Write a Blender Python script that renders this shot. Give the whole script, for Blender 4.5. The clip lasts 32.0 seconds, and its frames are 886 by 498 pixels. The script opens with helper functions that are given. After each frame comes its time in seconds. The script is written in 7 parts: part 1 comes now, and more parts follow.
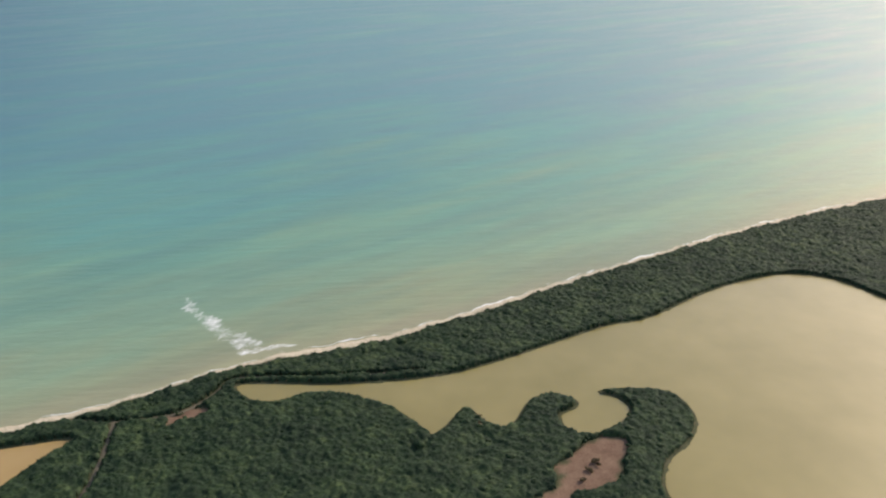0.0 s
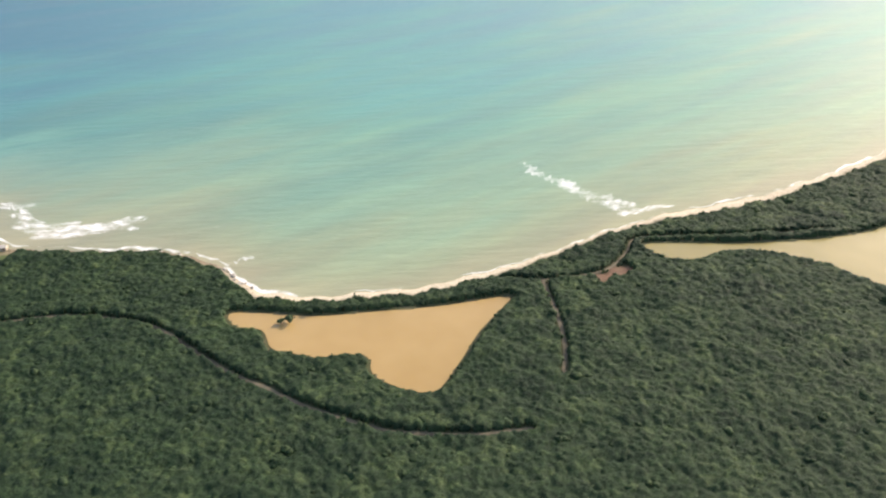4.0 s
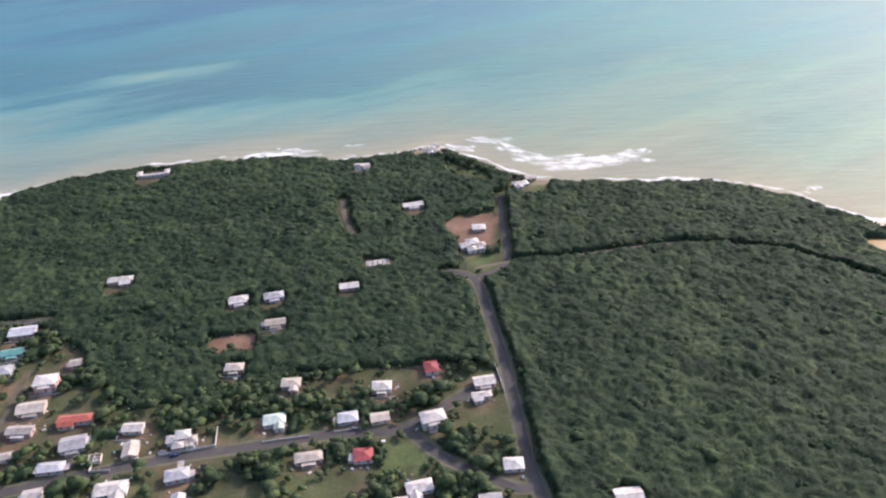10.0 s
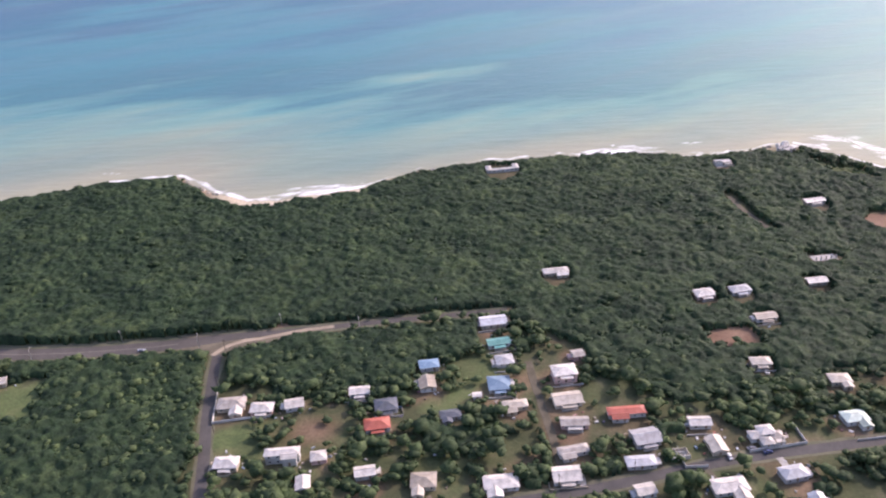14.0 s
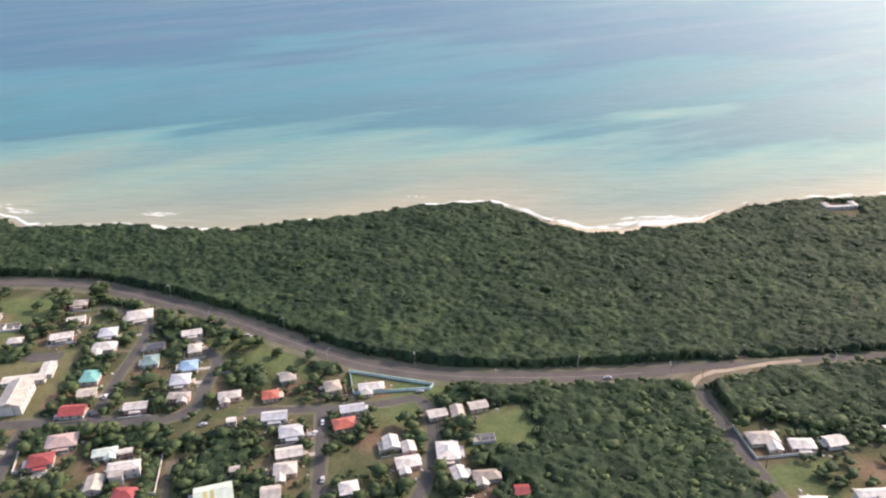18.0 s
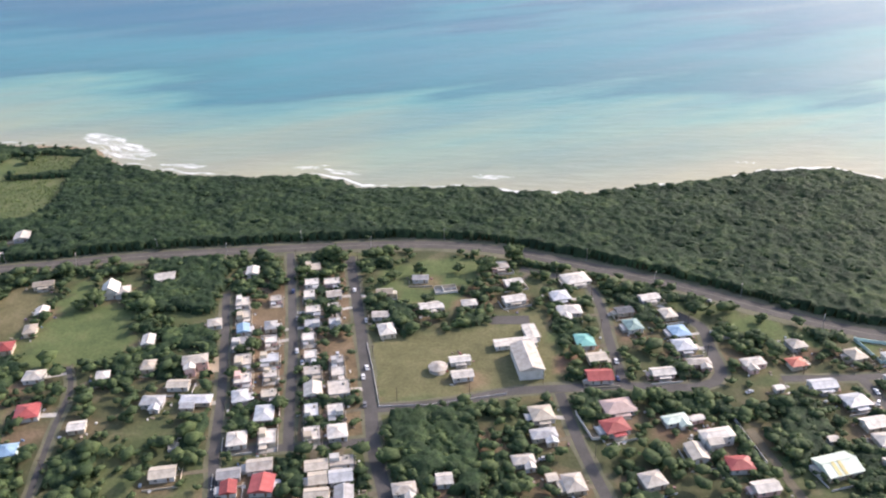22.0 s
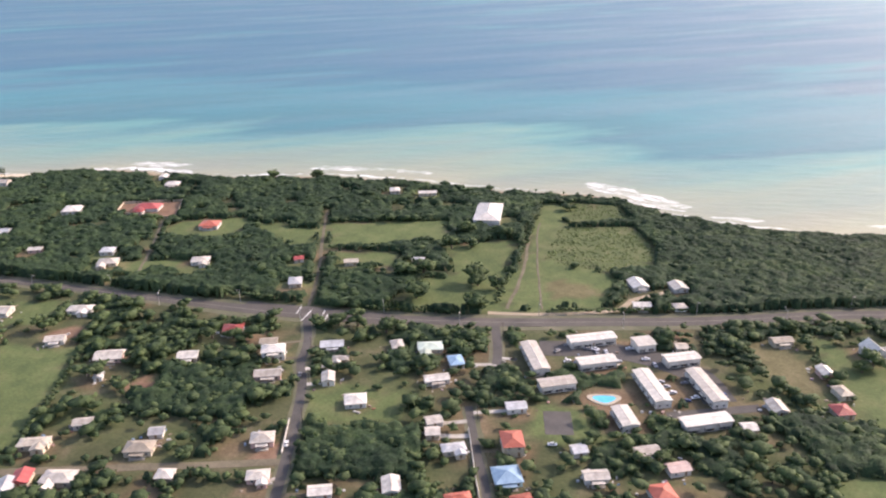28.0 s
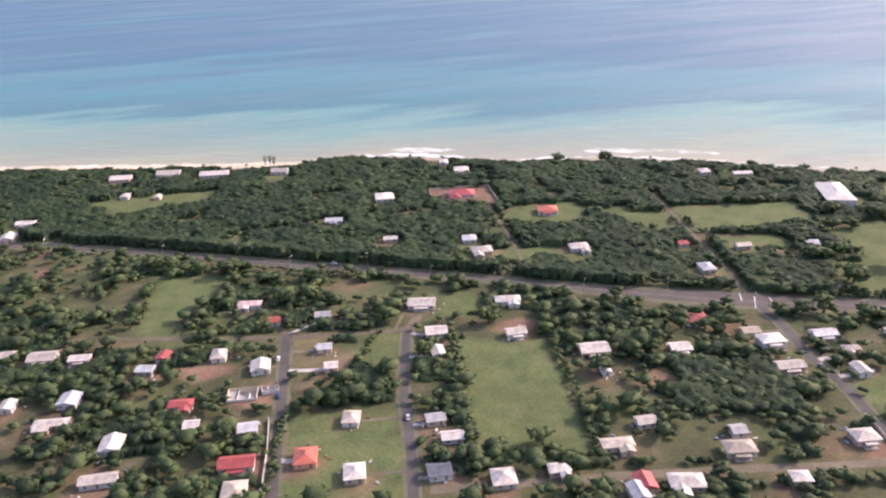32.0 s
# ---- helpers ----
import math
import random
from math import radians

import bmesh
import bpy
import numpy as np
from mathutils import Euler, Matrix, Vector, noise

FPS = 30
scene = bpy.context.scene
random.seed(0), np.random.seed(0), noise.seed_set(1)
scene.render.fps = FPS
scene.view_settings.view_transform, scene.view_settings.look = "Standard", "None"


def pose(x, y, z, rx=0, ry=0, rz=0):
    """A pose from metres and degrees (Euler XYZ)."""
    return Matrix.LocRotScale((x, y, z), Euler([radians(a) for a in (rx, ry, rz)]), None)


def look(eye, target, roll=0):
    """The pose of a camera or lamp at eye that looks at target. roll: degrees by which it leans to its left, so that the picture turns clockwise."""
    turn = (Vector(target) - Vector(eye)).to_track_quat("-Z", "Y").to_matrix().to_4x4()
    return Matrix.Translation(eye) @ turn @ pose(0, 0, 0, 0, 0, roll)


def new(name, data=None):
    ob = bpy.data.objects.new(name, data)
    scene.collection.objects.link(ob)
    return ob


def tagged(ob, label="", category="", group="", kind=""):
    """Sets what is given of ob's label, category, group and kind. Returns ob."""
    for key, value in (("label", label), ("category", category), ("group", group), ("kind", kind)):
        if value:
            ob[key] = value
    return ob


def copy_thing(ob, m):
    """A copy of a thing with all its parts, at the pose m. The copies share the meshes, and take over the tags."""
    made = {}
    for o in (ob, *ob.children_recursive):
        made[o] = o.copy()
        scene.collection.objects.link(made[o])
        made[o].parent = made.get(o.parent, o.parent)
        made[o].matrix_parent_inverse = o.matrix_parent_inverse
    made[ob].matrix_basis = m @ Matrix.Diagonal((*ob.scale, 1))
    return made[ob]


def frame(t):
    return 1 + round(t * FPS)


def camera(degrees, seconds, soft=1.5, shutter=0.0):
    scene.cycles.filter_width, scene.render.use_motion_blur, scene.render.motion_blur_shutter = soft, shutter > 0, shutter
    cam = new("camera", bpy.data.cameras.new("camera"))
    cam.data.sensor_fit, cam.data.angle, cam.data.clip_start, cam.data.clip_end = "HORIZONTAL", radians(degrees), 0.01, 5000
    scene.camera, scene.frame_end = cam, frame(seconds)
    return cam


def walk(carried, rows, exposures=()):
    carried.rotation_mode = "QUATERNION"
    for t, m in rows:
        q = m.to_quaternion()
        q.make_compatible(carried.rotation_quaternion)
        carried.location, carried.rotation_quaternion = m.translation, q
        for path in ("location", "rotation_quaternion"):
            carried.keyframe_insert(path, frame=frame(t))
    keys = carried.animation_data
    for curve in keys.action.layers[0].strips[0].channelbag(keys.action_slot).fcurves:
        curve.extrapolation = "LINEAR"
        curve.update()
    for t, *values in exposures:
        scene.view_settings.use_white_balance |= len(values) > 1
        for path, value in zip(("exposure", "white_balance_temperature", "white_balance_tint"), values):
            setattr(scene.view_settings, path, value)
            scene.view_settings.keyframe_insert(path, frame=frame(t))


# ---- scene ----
cam = camera(57.1, 32.0, 2.2)
PLAN = 0.495   # metres in the place for each unit of the plan below
LIGHTNESS = ((0.0, 0.52, 7000, 13), (1.0, 0.76, 7000, 13), (2.0, 1.00, 7230, 14), (3.5, 1.14, 7280, 15), (6.0, 1.21, 7280, 17), (7.5, 1.21, 6910, 23), (9.0, 1.08, 6410, 23), (11.0, 1.04, 6510, 31), (12.0, 1.02, 6460, 31), (13.5, 1.08, 6510, 33), (16.0, 1.29, 6760, 33), (17.5, 1.28, 7110, 25), (19.0, 1.27, 7110, 23), (21.0, 1.29, 6760, 21), (24.0, 1.29, 6660, 20), (28.0, 1.35, 7060, 25), (30.0, 1.35, 7060, 29), (32.0, 1.36, 7010, 35))   # seconds, stops, white balance
PATH = [
    (0, (-15.25, -0.00, 400.14), (-11.02, 92.31, 361.91), 0.92),
    (0.5, (-53.88, 3.59, 392.90), (-50.11, 94.95, 352.43), 0.34),
    (1, (-92.61, 7.11, 385.72), (-88.88, 98.06, 344.31), 0.13),
    (1.5, (-131.38, 10.52, 378.64), (-129.22, 100.56, 335.19), -0.03),
    (2, (-170.12, 13.77, 371.70), (-169.68, 102.11, 324.84), -0.60),
    (2.5, (-208.77, 16.81, 364.94), (-209.59, 104.73, 317.30), -1.15),
    (3, (-247.28, 19.64, 358.38), (-249.04, 107.02, 309.79), -1.27),
    (3.5, (-285.61, 22.22, 352.03), (-288.35, 109.31, 302.97), -1.43),
    (5.5, (-436.52, 30.00, 329.09), (-438.58, 117.26, 280.29), -2.13),
    (6, (-473.55, 31.32, 323.98), (-475.44, 118.46, 274.95), -2.12),
    (6.5, (-510.27, 32.41, 319.11), (-512.14, 119.08, 269.27), -2.17),
    (7, (-546.69, 33.27, 314.49), (-549.30, 119.79, 264.42), -2.17),
    (7.5, (-582.81, 33.92, 310.11), (-585.65, 120.72, 260.55), -2.13),
    (8, (-618.64, 34.37, 305.95), (-622.14, 121.03, 256.18), -2.13),
    (8.5, (-654.18, 34.63, 302.01), (-658.92, 121.03, 251.88), -2.28),
    (9, (-689.44, 34.72, 298.28), (-695.55, 121.30, 248.60), -2.50),
    (9.5, (-724.44, 34.65, 294.74), (-731.19, 121.16, 245.03), -2.54),
    (10, (-759.20, 34.43, 291.38), (-766.08, 120.69, 241.26), -2.75),
    (10.5, (-793.72, 34.07, 288.20), (-800.73, 120.04, 237.59), -2.68),
    (11, (-828.04, 33.59, 285.17), (-835.53, 119.46, 234.48), -2.41),
    (11.5, (-862.17, 32.98, 282.29), (-870.63, 118.89, 231.82), -2.14),
    (12, (-896.12, 32.25, 279.54), (-905.92, 118.39, 229.70), -2.03),
    (12.5, (-929.92, 31.42, 276.91), (-941.27, 118.13, 228.42), -2.43),
    (13, (-963.58, 30.48, 274.40), (-975.96, 117.53, 226.76), -2.81),
    (13.5, (-997.13, 29.44, 271.98), (-1009.12, 116.70, 224.63), -2.99),
    (15.5, (-1130.46, 24.31, 263.11), (-1139.51, 112.51, 216.86), -2.88),
    (16, (-1163.64, 22.78, 261.05), (-1173.16, 111.67, 216.24), -2.21),
    (16.5, (-1196.77, 21.16, 259.03), (-1207.26, 111.05, 216.50), -1.68),
    (17, (-1229.87, 19.43, 257.05), (-1241.34, 110.03, 216.30), -1.68),
    (17.5, (-1262.93, 17.60, 255.10), (-1274.86, 108.13, 214.32), -1.52),
    (18, (-1295.96, 15.67, 253.18), (-1308.08, 105.66, 211.29), -1.07),
    (18.5, (-1328.96, 13.63, 251.28), (-1340.96, 103.22, 208.51), -0.57),
    (19, (-1361.91, 11.49, 249.39), (-1374.28, 100.58, 205.68), -0.22),
    (19.5, (-1394.81, 9.24, 247.52), (-1407.29, 97.92, 203.03), -0.19),
    (20, (-1427.66, 6.88, 245.66), (-1440.33, 95.38, 200.87), -0.36),
    (20.5, (-1460.44, 4.41, 243.80), (-1473.33, 92.87, 198.97), -0.54),
    (21, (-1493.14, 1.84, 241.95), (-1505.98, 90.31, 197.14), -0.59),
    (21.5, (-1525.75, -0.84, 240.10), (-1538.63, 87.80, 195.63), -0.60),
    (22, (-1558.25, -3.62, 238.25), (-1572.03, 84.98, 193.99), -0.81),
    (22.5, (-1590.63, -6.51, 236.40), (-1604.89, 82.16, 192.41), -0.93),
    (23, (-1622.87, -9.49, 234.55), (-1636.92, 79.65, 191.46), -1.31),
    (23.5, (-1654.96, -12.57, 232.71), (-1668.98, 77.15, 190.84), -1.84),
    (24, (-1686.87, -15.75, 230.87), (-1700.83, 74.27, 189.63), -2.26),
    (24.5, (-1718.61, -19.02, 229.05), (-1733.60, 71.18, 188.56), -2.34),
    (26.5, (-1843.66, -33.06, 221.93), (-1861.61, 57.98, 184.66), -0.59),
    (27, (-1874.46, -36.83, 220.25), (-1895.42, 53.75, 183.41), -0.25),
    (27.5, (-1905.09, -40.72, 218.63), (-1928.54, 49.33, 182.00), -0.51),
    (28, (-1935.58, -44.75, 217.08), (-1960.62, 44.87, 180.47), -0.75),
    (28.5, (-1965.98, -48.95, 215.63), (-1991.80, 40.41, 178.91), -1.05),
    (29, (-1996.34, -53.33, 214.30), (-2022.93, 35.73, 177.41), -1.29),
    (29.5, (-2026.70, -57.95, 213.11), (-2054.02, 30.84, 176.10), -1.44),
    (30, (-2057.16, -62.84, 212.09), (-2084.96, 25.66, 174.76), -1.45),
    (30.5, (-2087.80, -68.07, 211.28), (-2115.60, 20.61, 174.36), -1.33),
    (31, (-2118.74, -73.70, 210.71), (-2146.49, 14.93, 173.64), -1.41),
    (31.5, (-2150.11, -79.81, 210.43), (-2177.57, 8.75, 172.97), -1.75),
    (32, (-2182.06, -86.50, 210.49), (-2208.92, 2.03, 172.54), -2.19),
]
walk(cam, [(t, look(Vector(eye) * PLAN, Vector(target) * PLAN, roll)) for t, eye, target, roll in PATH],
     [(t, e, k, g) for t, e, k, g in LIGHTNESS])


# ---- world, sun, exposure ----
SUN_AZ, SUN_EL = 50.0, 29.0   # degrees east of +y (clockwise), and above the horizon
sun_dir = Vector((math.sin(radians(SUN_AZ)) * math.cos(radians(SUN_EL)), math.cos(radians(SUN_AZ)) * math.cos(radians(SUN_EL)), math.sin(radians(SUN_EL))))
world = bpy.data.worlds.new("sky")
scene.world = world
world.use_nodes = True
sky = world.node_tree.nodes.new("ShaderNodeTexSky")
sky.sky_type, sky.sun_disc = "NISHITA", False
sky.sun_elevation, sky.sun_rotation = radians(SUN_EL), radians(SUN_AZ)
sky.air_density, sky.dust_density, sky.ozone_density = 1.0, 2.2, 1.0
world.node_tree.nodes["Background"].inputs["Strength"].default_value = 0.15
world.node_tree.links.new(sky.outputs[0], world.node_tree.nodes["Background"].inputs["Color"])
sun = new("sun", bpy.data.lights.new("sun", "SUN"))
sun.data.energy, sun.data.angle, sun.data.color = 2.1, radians(0.6), (1.0, 0.94, 0.85)
sun.matrix_world = look(sun_dir * 900, (0, 0, 0))

# ---- materials ----


def graph(name):
    m = bpy.data.materials.new(name)
    m.use_nodes = True
    t = m.node_tree
    return m, t, t.nodes["Principled BSDF"]


def node(t, kind, operation="", **values):
    n = t.nodes.new(kind)
    if operation:
        n.operation = operation
    for key, value in values.items():
        n.inputs[key].default_value = value
    return n


def ramp(t, source, stops):
    n = t.nodes.new("ShaderNodeValToRGB")
    while len(n.color_ramp.elements) < len(stops):
        n.color_ramp.elements.new(0.5)
    for e, (at, c) in zip(n.color_ramp.elements, stops):
        e.position, e.color = at, (*c, 1) if len(c) == 3 else c
    t.links.new(source, n.inputs["Fac"])
    return n.outputs["Color"]


def blend(t, kind, fac, a, b):
    n = t.nodes.new("ShaderNodeMix")
    n.data_type, n.blend_type = "RGBA", kind
    for slot, v in ((0, fac), (6, a), (7, b)):
        if hasattr(v, "links"):
            t.links.new(v, n.inputs[slot])
        elif slot == 0:
            n.inputs[0].default_value = v
        else:
            n.inputs[slot].default_value = (*v, 1)
    return n.outputs[2]


def noisy(t, scale, detail=4.0, rough=0.6, where=None, stretch=None):
    """A noise over the plan; scale in waves for each of its units."""
    n = node(t, "ShaderNodeTexNoise", Scale=scale / PLAN, Detail=detail, Roughness=rough)
    if where is None:
        where = t.nodes.new("ShaderNodeNewGeometry").outputs["Position"]
    if stretch:
        mp = t.nodes.new("ShaderNodeMapping")
        mp.vector_type = "TEXTURE"
        mp.inputs["Scale"].default_value = [1 / v for v in stretch[:3]]
        mp.inputs["Rotation"].default_value = (0, 0, radians(stretch[3]))
        t.links.new(where, mp.inputs["Vector"])
        where = mp.outputs[0]
    t.links.new(where, n.inputs["Vector"])
    return n.outputs["Fac"]


def bump(t, bsdf, height, strength, distance):
    b = node(t, "ShaderNodeBump", Strength=strength, Distance=distance * PLAN)
    t.links.new(height, b.inputs["Height"])
    t.links.new(b.outputs[0], bsdf.inputs["Normal"])


def surface(name, dark, light, scale=0.5, fine=6.0, rough=0.85, relief=0.3, metal=0.0, vary=0.25, spec=0.3):
    """Two scales of noise between two colours, with some shift from object to object, and relief."""
    m, t, p = graph(name)
    a, b = noisy(t, scale), noisy(t, fine, 3.0)
    c = ramp(t, a, [(0.3, dark), (0.7, light)])
    c = blend(t, "OVERLAY", 0.35, c, ramp(t, b, [(0.3, (0.3,) * 3), (0.7, (0.7,) * 3)]))
    if vary:
        own = t.nodes.new("ShaderNodeObjectInfo").outputs["Random"]
        c = blend(t, "MULTIPLY", 1.0, c, ramp(t, own, [(0.0, (1 - vary,) * 3), (1.0, (1.0,) * 3)]))
    t.links.new(c, p.inputs["Base Color"])
    p.inputs["Roughness"].default_value, p.inputs["Metallic"].default_value = rough, metal
    p.inputs["Specular IOR Level"].default_value = spec
    if relief:
        bump(t, p, b, relief, 0.15)
    return m


def attribute(t, name):
    n = t.nodes.new("ShaderNodeAttribute")
    n.attribute_name = name
    return n.outputs["Fac"]


def sea_material():
    m, t, p = graph("sea_water")
    # out: distance from the waterline in thousands; shelf: how much pale sand lies under the water
    out, shelf = attribute(t, "out"), attribute(t, "shelf")
    far = out
    for size, amount, stretch in ((0.0036, 0.85, (0.45, 1.5, 1, 38)), (0.011, 0.45, (0.30, 1.9, 1, 30))):
        n = noisy(t, size, 4.0, 0.6, stretch=stretch)
        centred = node(t, "ShaderNodeMath", "SUBTRACT")
        t.links.new(n, centred.inputs[0])
        centred.inputs[1].default_value = 0.5
        grown = node(t, "ShaderNodeMath", "MULTIPLY")      # bands shift more far out than at the beach
        t.links.new(centred.outputs[0], grown.inputs[0])
        lim = node(t, "ShaderNodeMath", "MULTIPLY_ADD")
        t.links.new(out, lim.inputs[0])
        lim.inputs[1].default_value, lim.inputs[2].default_value = 2.2 * amount, 0.10 * amount
        t.links.new(lim.outputs[0], grown.inputs[1])
        add = node(t, "ShaderNodeMath", "ADD")
        t.links.new(far, add.inputs[0])
        t.links.new(grown.outputs[0], add.inputs[1])
        far = add.outputs[0]
    deep = ramp(t, far, [(0.0, (0.284, 0.274, 0.192)), (0.04, (0.246, 0.264, 0.192)), (0.09, (0.195, 0.250, 0.192)), (0.19, (0.140, 0.246, 0.214)), (0.26, (0.084, 0.220, 0.215)), (0.33, (0.040, 0.142, 0.170)), (0.42, (0.038, 0.150, 0.180)), (0.56, (0.042, 0.170, 0.202)), (0.68, (0.040, 0.156, 0.196)), (0.82, (0.030, 0.120, 0.168)), (1.0, (0.028, 0.108, 0.166))])
    pale = ramp(t, far, [(0.0, (0.29, 0.28, 0.175)), (0.04, (0.235, 0.275, 0.17)), (0.12, (0.190, 0.290, 0.195)), (0.34, (0.130, 0.275, 0.212)), (0.60, (0.098, 0.255, 0.232)), (1.0, (0.085, 0.220, 0.245))])
    c = blend(t, "MIX", shelf, deep, pale)
    # ripples drawn as faint light and dark lines in the colour
    ripple = noisy(t, 0.06, 5.0, 0.7, stretch=(0.14, 2.2, 1, 5))
    c = blend(t, "OVERLAY", 0.22, c, ramp(t, ripple, [(0.35, (0.36,) * 3), (0.65, (0.62,) * 3)]))
    # wind lanes: long slanting bands of smoother and rougher water, and patches of depth; their sheen and cloud
    # reflection are painted into the colour
    lanes = noisy(t, 0.0075, 5.0, 0.62, stretch=(0.28, 1.7, 1, 36))
    c = blend(t, "OVERLAY", 0.42, c, ramp(t, lanes, [(0.36, (0.34, 0.36, 0.40)), (0.64, (0.66, 0.65, 0.62))]))
    surf = attribute(t, "surf")
    coarse, fine = noisy(t, 0.09, 5.0, 0.7, stretch=(0.6, 1.6, 1, -8)), noisy(t, 0.40, 5.0, 0.75, stretch=(0.7, 1.5, 1, 10))
    mixed = node(t, "ShaderNodeMath", "MULTIPLY_ADD")
    t.links.new(fine, mixed.inputs[0])
    mixed.inputs[1].default_value = 0.64
    half = node(t, "ShaderNodeMath", "MULTIPLY_ADD")
    t.links.new(coarse, half.inputs[0])
    half.inputs[1].default_value, half.inputs[2].default_value = 0.50, 0.20
    t.links.new(half.outputs[0], mixed.inputs[2])
    f = node(t, "ShaderNodeMath", "MULTIPLY")
    t.links.new(surf, f.inputs[0])
    t.links.new(mixed.outputs[0], f.inputs[1])
    white = ramp(t, f.outputs[0], [(0.0, (0, 0, 0)), (0.47, (0, 0, 0)), (0.74, (1, 1, 1))])
    c = blend(t, "MIX", white, c, (0.80, 0.80, 0.78))
    t.links.new(c, p.inputs["Base Color"])
    t.links.new(ramp(t, lanes, [(0.36, (0.36,) * 3), (0.64, (0.46,) * 3)]), p.inputs["Roughness"])
    p.inputs["IOR"].default_value, p.inputs["Specular IOR Level"].default_value = 1.33, 0.35
    waves = noisy(t, 0.10, 5.0, 0.65, stretch=(0.35, 1.5, 1, 4))
    bump(t, p, waves, 0.4, 1.4)
    return m


def ground_material():
    m, t, p = graph("ground_grass_and_soil")
    big, mid, fine = noisy(t, 0.012), noisy(t, 0.07, 5.0), noisy(t, 0.6, 4.0)
    wild = ramp(t, mid, [(0.25, (0.042, 0.052, 0.024)), (0.55, (0.075, 0.080, 0.040)), (0.75, (0.135, 0.115, 0.075))])
    lawn = ramp(t, mid, [(0.25, (0.062, 0.088, 0.036)), (0.5, (0.092, 0.120, 0.047)), (0.75, (0.130, 0.142, 0.064))])
    soil = ramp(t, mid, [(0.3, (0.150, 0.090, 0.060)), (0.7, (0.240, 0.155, 0.104))])
    sand = ramp(t, fine, [(0.3, (0.47, 0.40, 0.29)), (0.7, (0.60, 0.52, 0.39))])
    c = blend(t, "MIX", attribute(t, "lawn"), wild, lawn)
    c = blend(t, "MIX", attribute(t, "soil"), c, soil)
    c = blend(t, "MIX", attribute(t, "sand"), c, sand)
    c = blend(t, "OVERLAY", 0.5, c, ramp(t, fine, [(0.3, (0.3,) * 3), (0.7, (0.68,) * 3)]))
    c = blend(t, "OVERLAY", 0.3, c, ramp(t, big, [(0.3, (0.35,) * 3), (0.7, (0.65,) * 3)]))
    t.links.new(c, p.inputs["Base Color"])
    p.inputs["Roughness"].default_value, p.inputs["Specular IOR Level"].default_value = 0.95, 0.15
    bump(t, p, fine, 0.5, 0.4)
    return m


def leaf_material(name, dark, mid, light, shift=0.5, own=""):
    """Foliage: colour from clump to clump, broad lighter and darker patches, leaf grain, and light that passes through
    the leaves.
    """
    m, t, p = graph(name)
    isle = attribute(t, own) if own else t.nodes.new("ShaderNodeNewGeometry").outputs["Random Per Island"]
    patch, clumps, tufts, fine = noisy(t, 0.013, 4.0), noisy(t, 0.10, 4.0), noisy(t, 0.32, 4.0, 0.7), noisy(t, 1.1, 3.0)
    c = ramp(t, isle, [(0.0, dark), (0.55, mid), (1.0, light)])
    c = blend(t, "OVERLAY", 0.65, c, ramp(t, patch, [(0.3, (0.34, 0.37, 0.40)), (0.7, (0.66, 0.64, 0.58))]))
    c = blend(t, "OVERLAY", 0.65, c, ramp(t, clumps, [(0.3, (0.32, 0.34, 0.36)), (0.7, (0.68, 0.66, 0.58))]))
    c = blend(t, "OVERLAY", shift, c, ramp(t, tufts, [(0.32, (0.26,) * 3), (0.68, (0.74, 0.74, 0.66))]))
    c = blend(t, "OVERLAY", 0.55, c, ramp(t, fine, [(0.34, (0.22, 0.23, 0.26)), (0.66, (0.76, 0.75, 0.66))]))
    t.links.new(c, p.inputs["Base Color"])
    p.inputs["Roughness"].default_value, p.inputs["Specular IOR Level"].default_value = 0.72, 0.2
    height = node(t, "ShaderNodeMath", "MULTIPLY_ADD")
    t.links.new(fine, height.inputs[0])
    height.inputs[1].default_value = 0.8
    t.links.new(tufts, height.inputs[2])
    bump(t, p, height.outputs[0], 0.6, 1.4)
    thin = t.nodes.new("ShaderNodeBsdfTranslucent")
    t.links.new(c, thin.inputs["Color"])
    both = node(t, "ShaderNodeMixShader")
    both.inputs[0].default_value = 0.38
    t.links.new(p.outputs[0], both.inputs[1])
    t.links.new(thin.outputs[0], both.inputs[2])
    t.links.new(both.outputs[0], t.nodes["Material Output"].inputs["Surface"])
    return m


def roof_material(name, dark, light, rough=0.5):
    """Ribbed roofing sheet with weather stains."""
    m, t, p = graph(name)
    here = t.nodes.new("ShaderNodeTexCoord").outputs["Object"]
    stain, spots = noisy(t, 0.35, 4.0, where=here), noisy(t, 2.5, 4.0)
    c = ramp(t, stain, [(0.25, dark), (0.6, light)])
    c = blend(t, "OVERLAY", 0.25, c, ramp(t, spots, [(0.3, (0.3,) * 3), (0.7, (0.7,) * 3)]))
    own = t.nodes.new("ShaderNodeObjectInfo").outputs["Random"]
    c = blend(t, "MULTIPLY", 1.0, c, ramp(t, own, [(0.0, (0.60, 0.57, 0.54)), (0.5, (0.88, 0.87, 0.85)), (1.0, (1.0,) * 3)]))
    t.links.new(c, p.inputs["Base Color"])
    p.inputs["Roughness"].default_value, p.inputs["Specular IOR Level"].default_value = rough, 0.35
    w = node(t, "ShaderNodeTexWave", Scale=0.8 / PLAN, Distortion=0.0)
    w.wave_type, w.bands_direction = "BANDS", "X"
    t.links.new(here, w.inputs["Vector"])
    bump(t, p, w.outputs["Fac"], 0.3, 0.06)
    return m


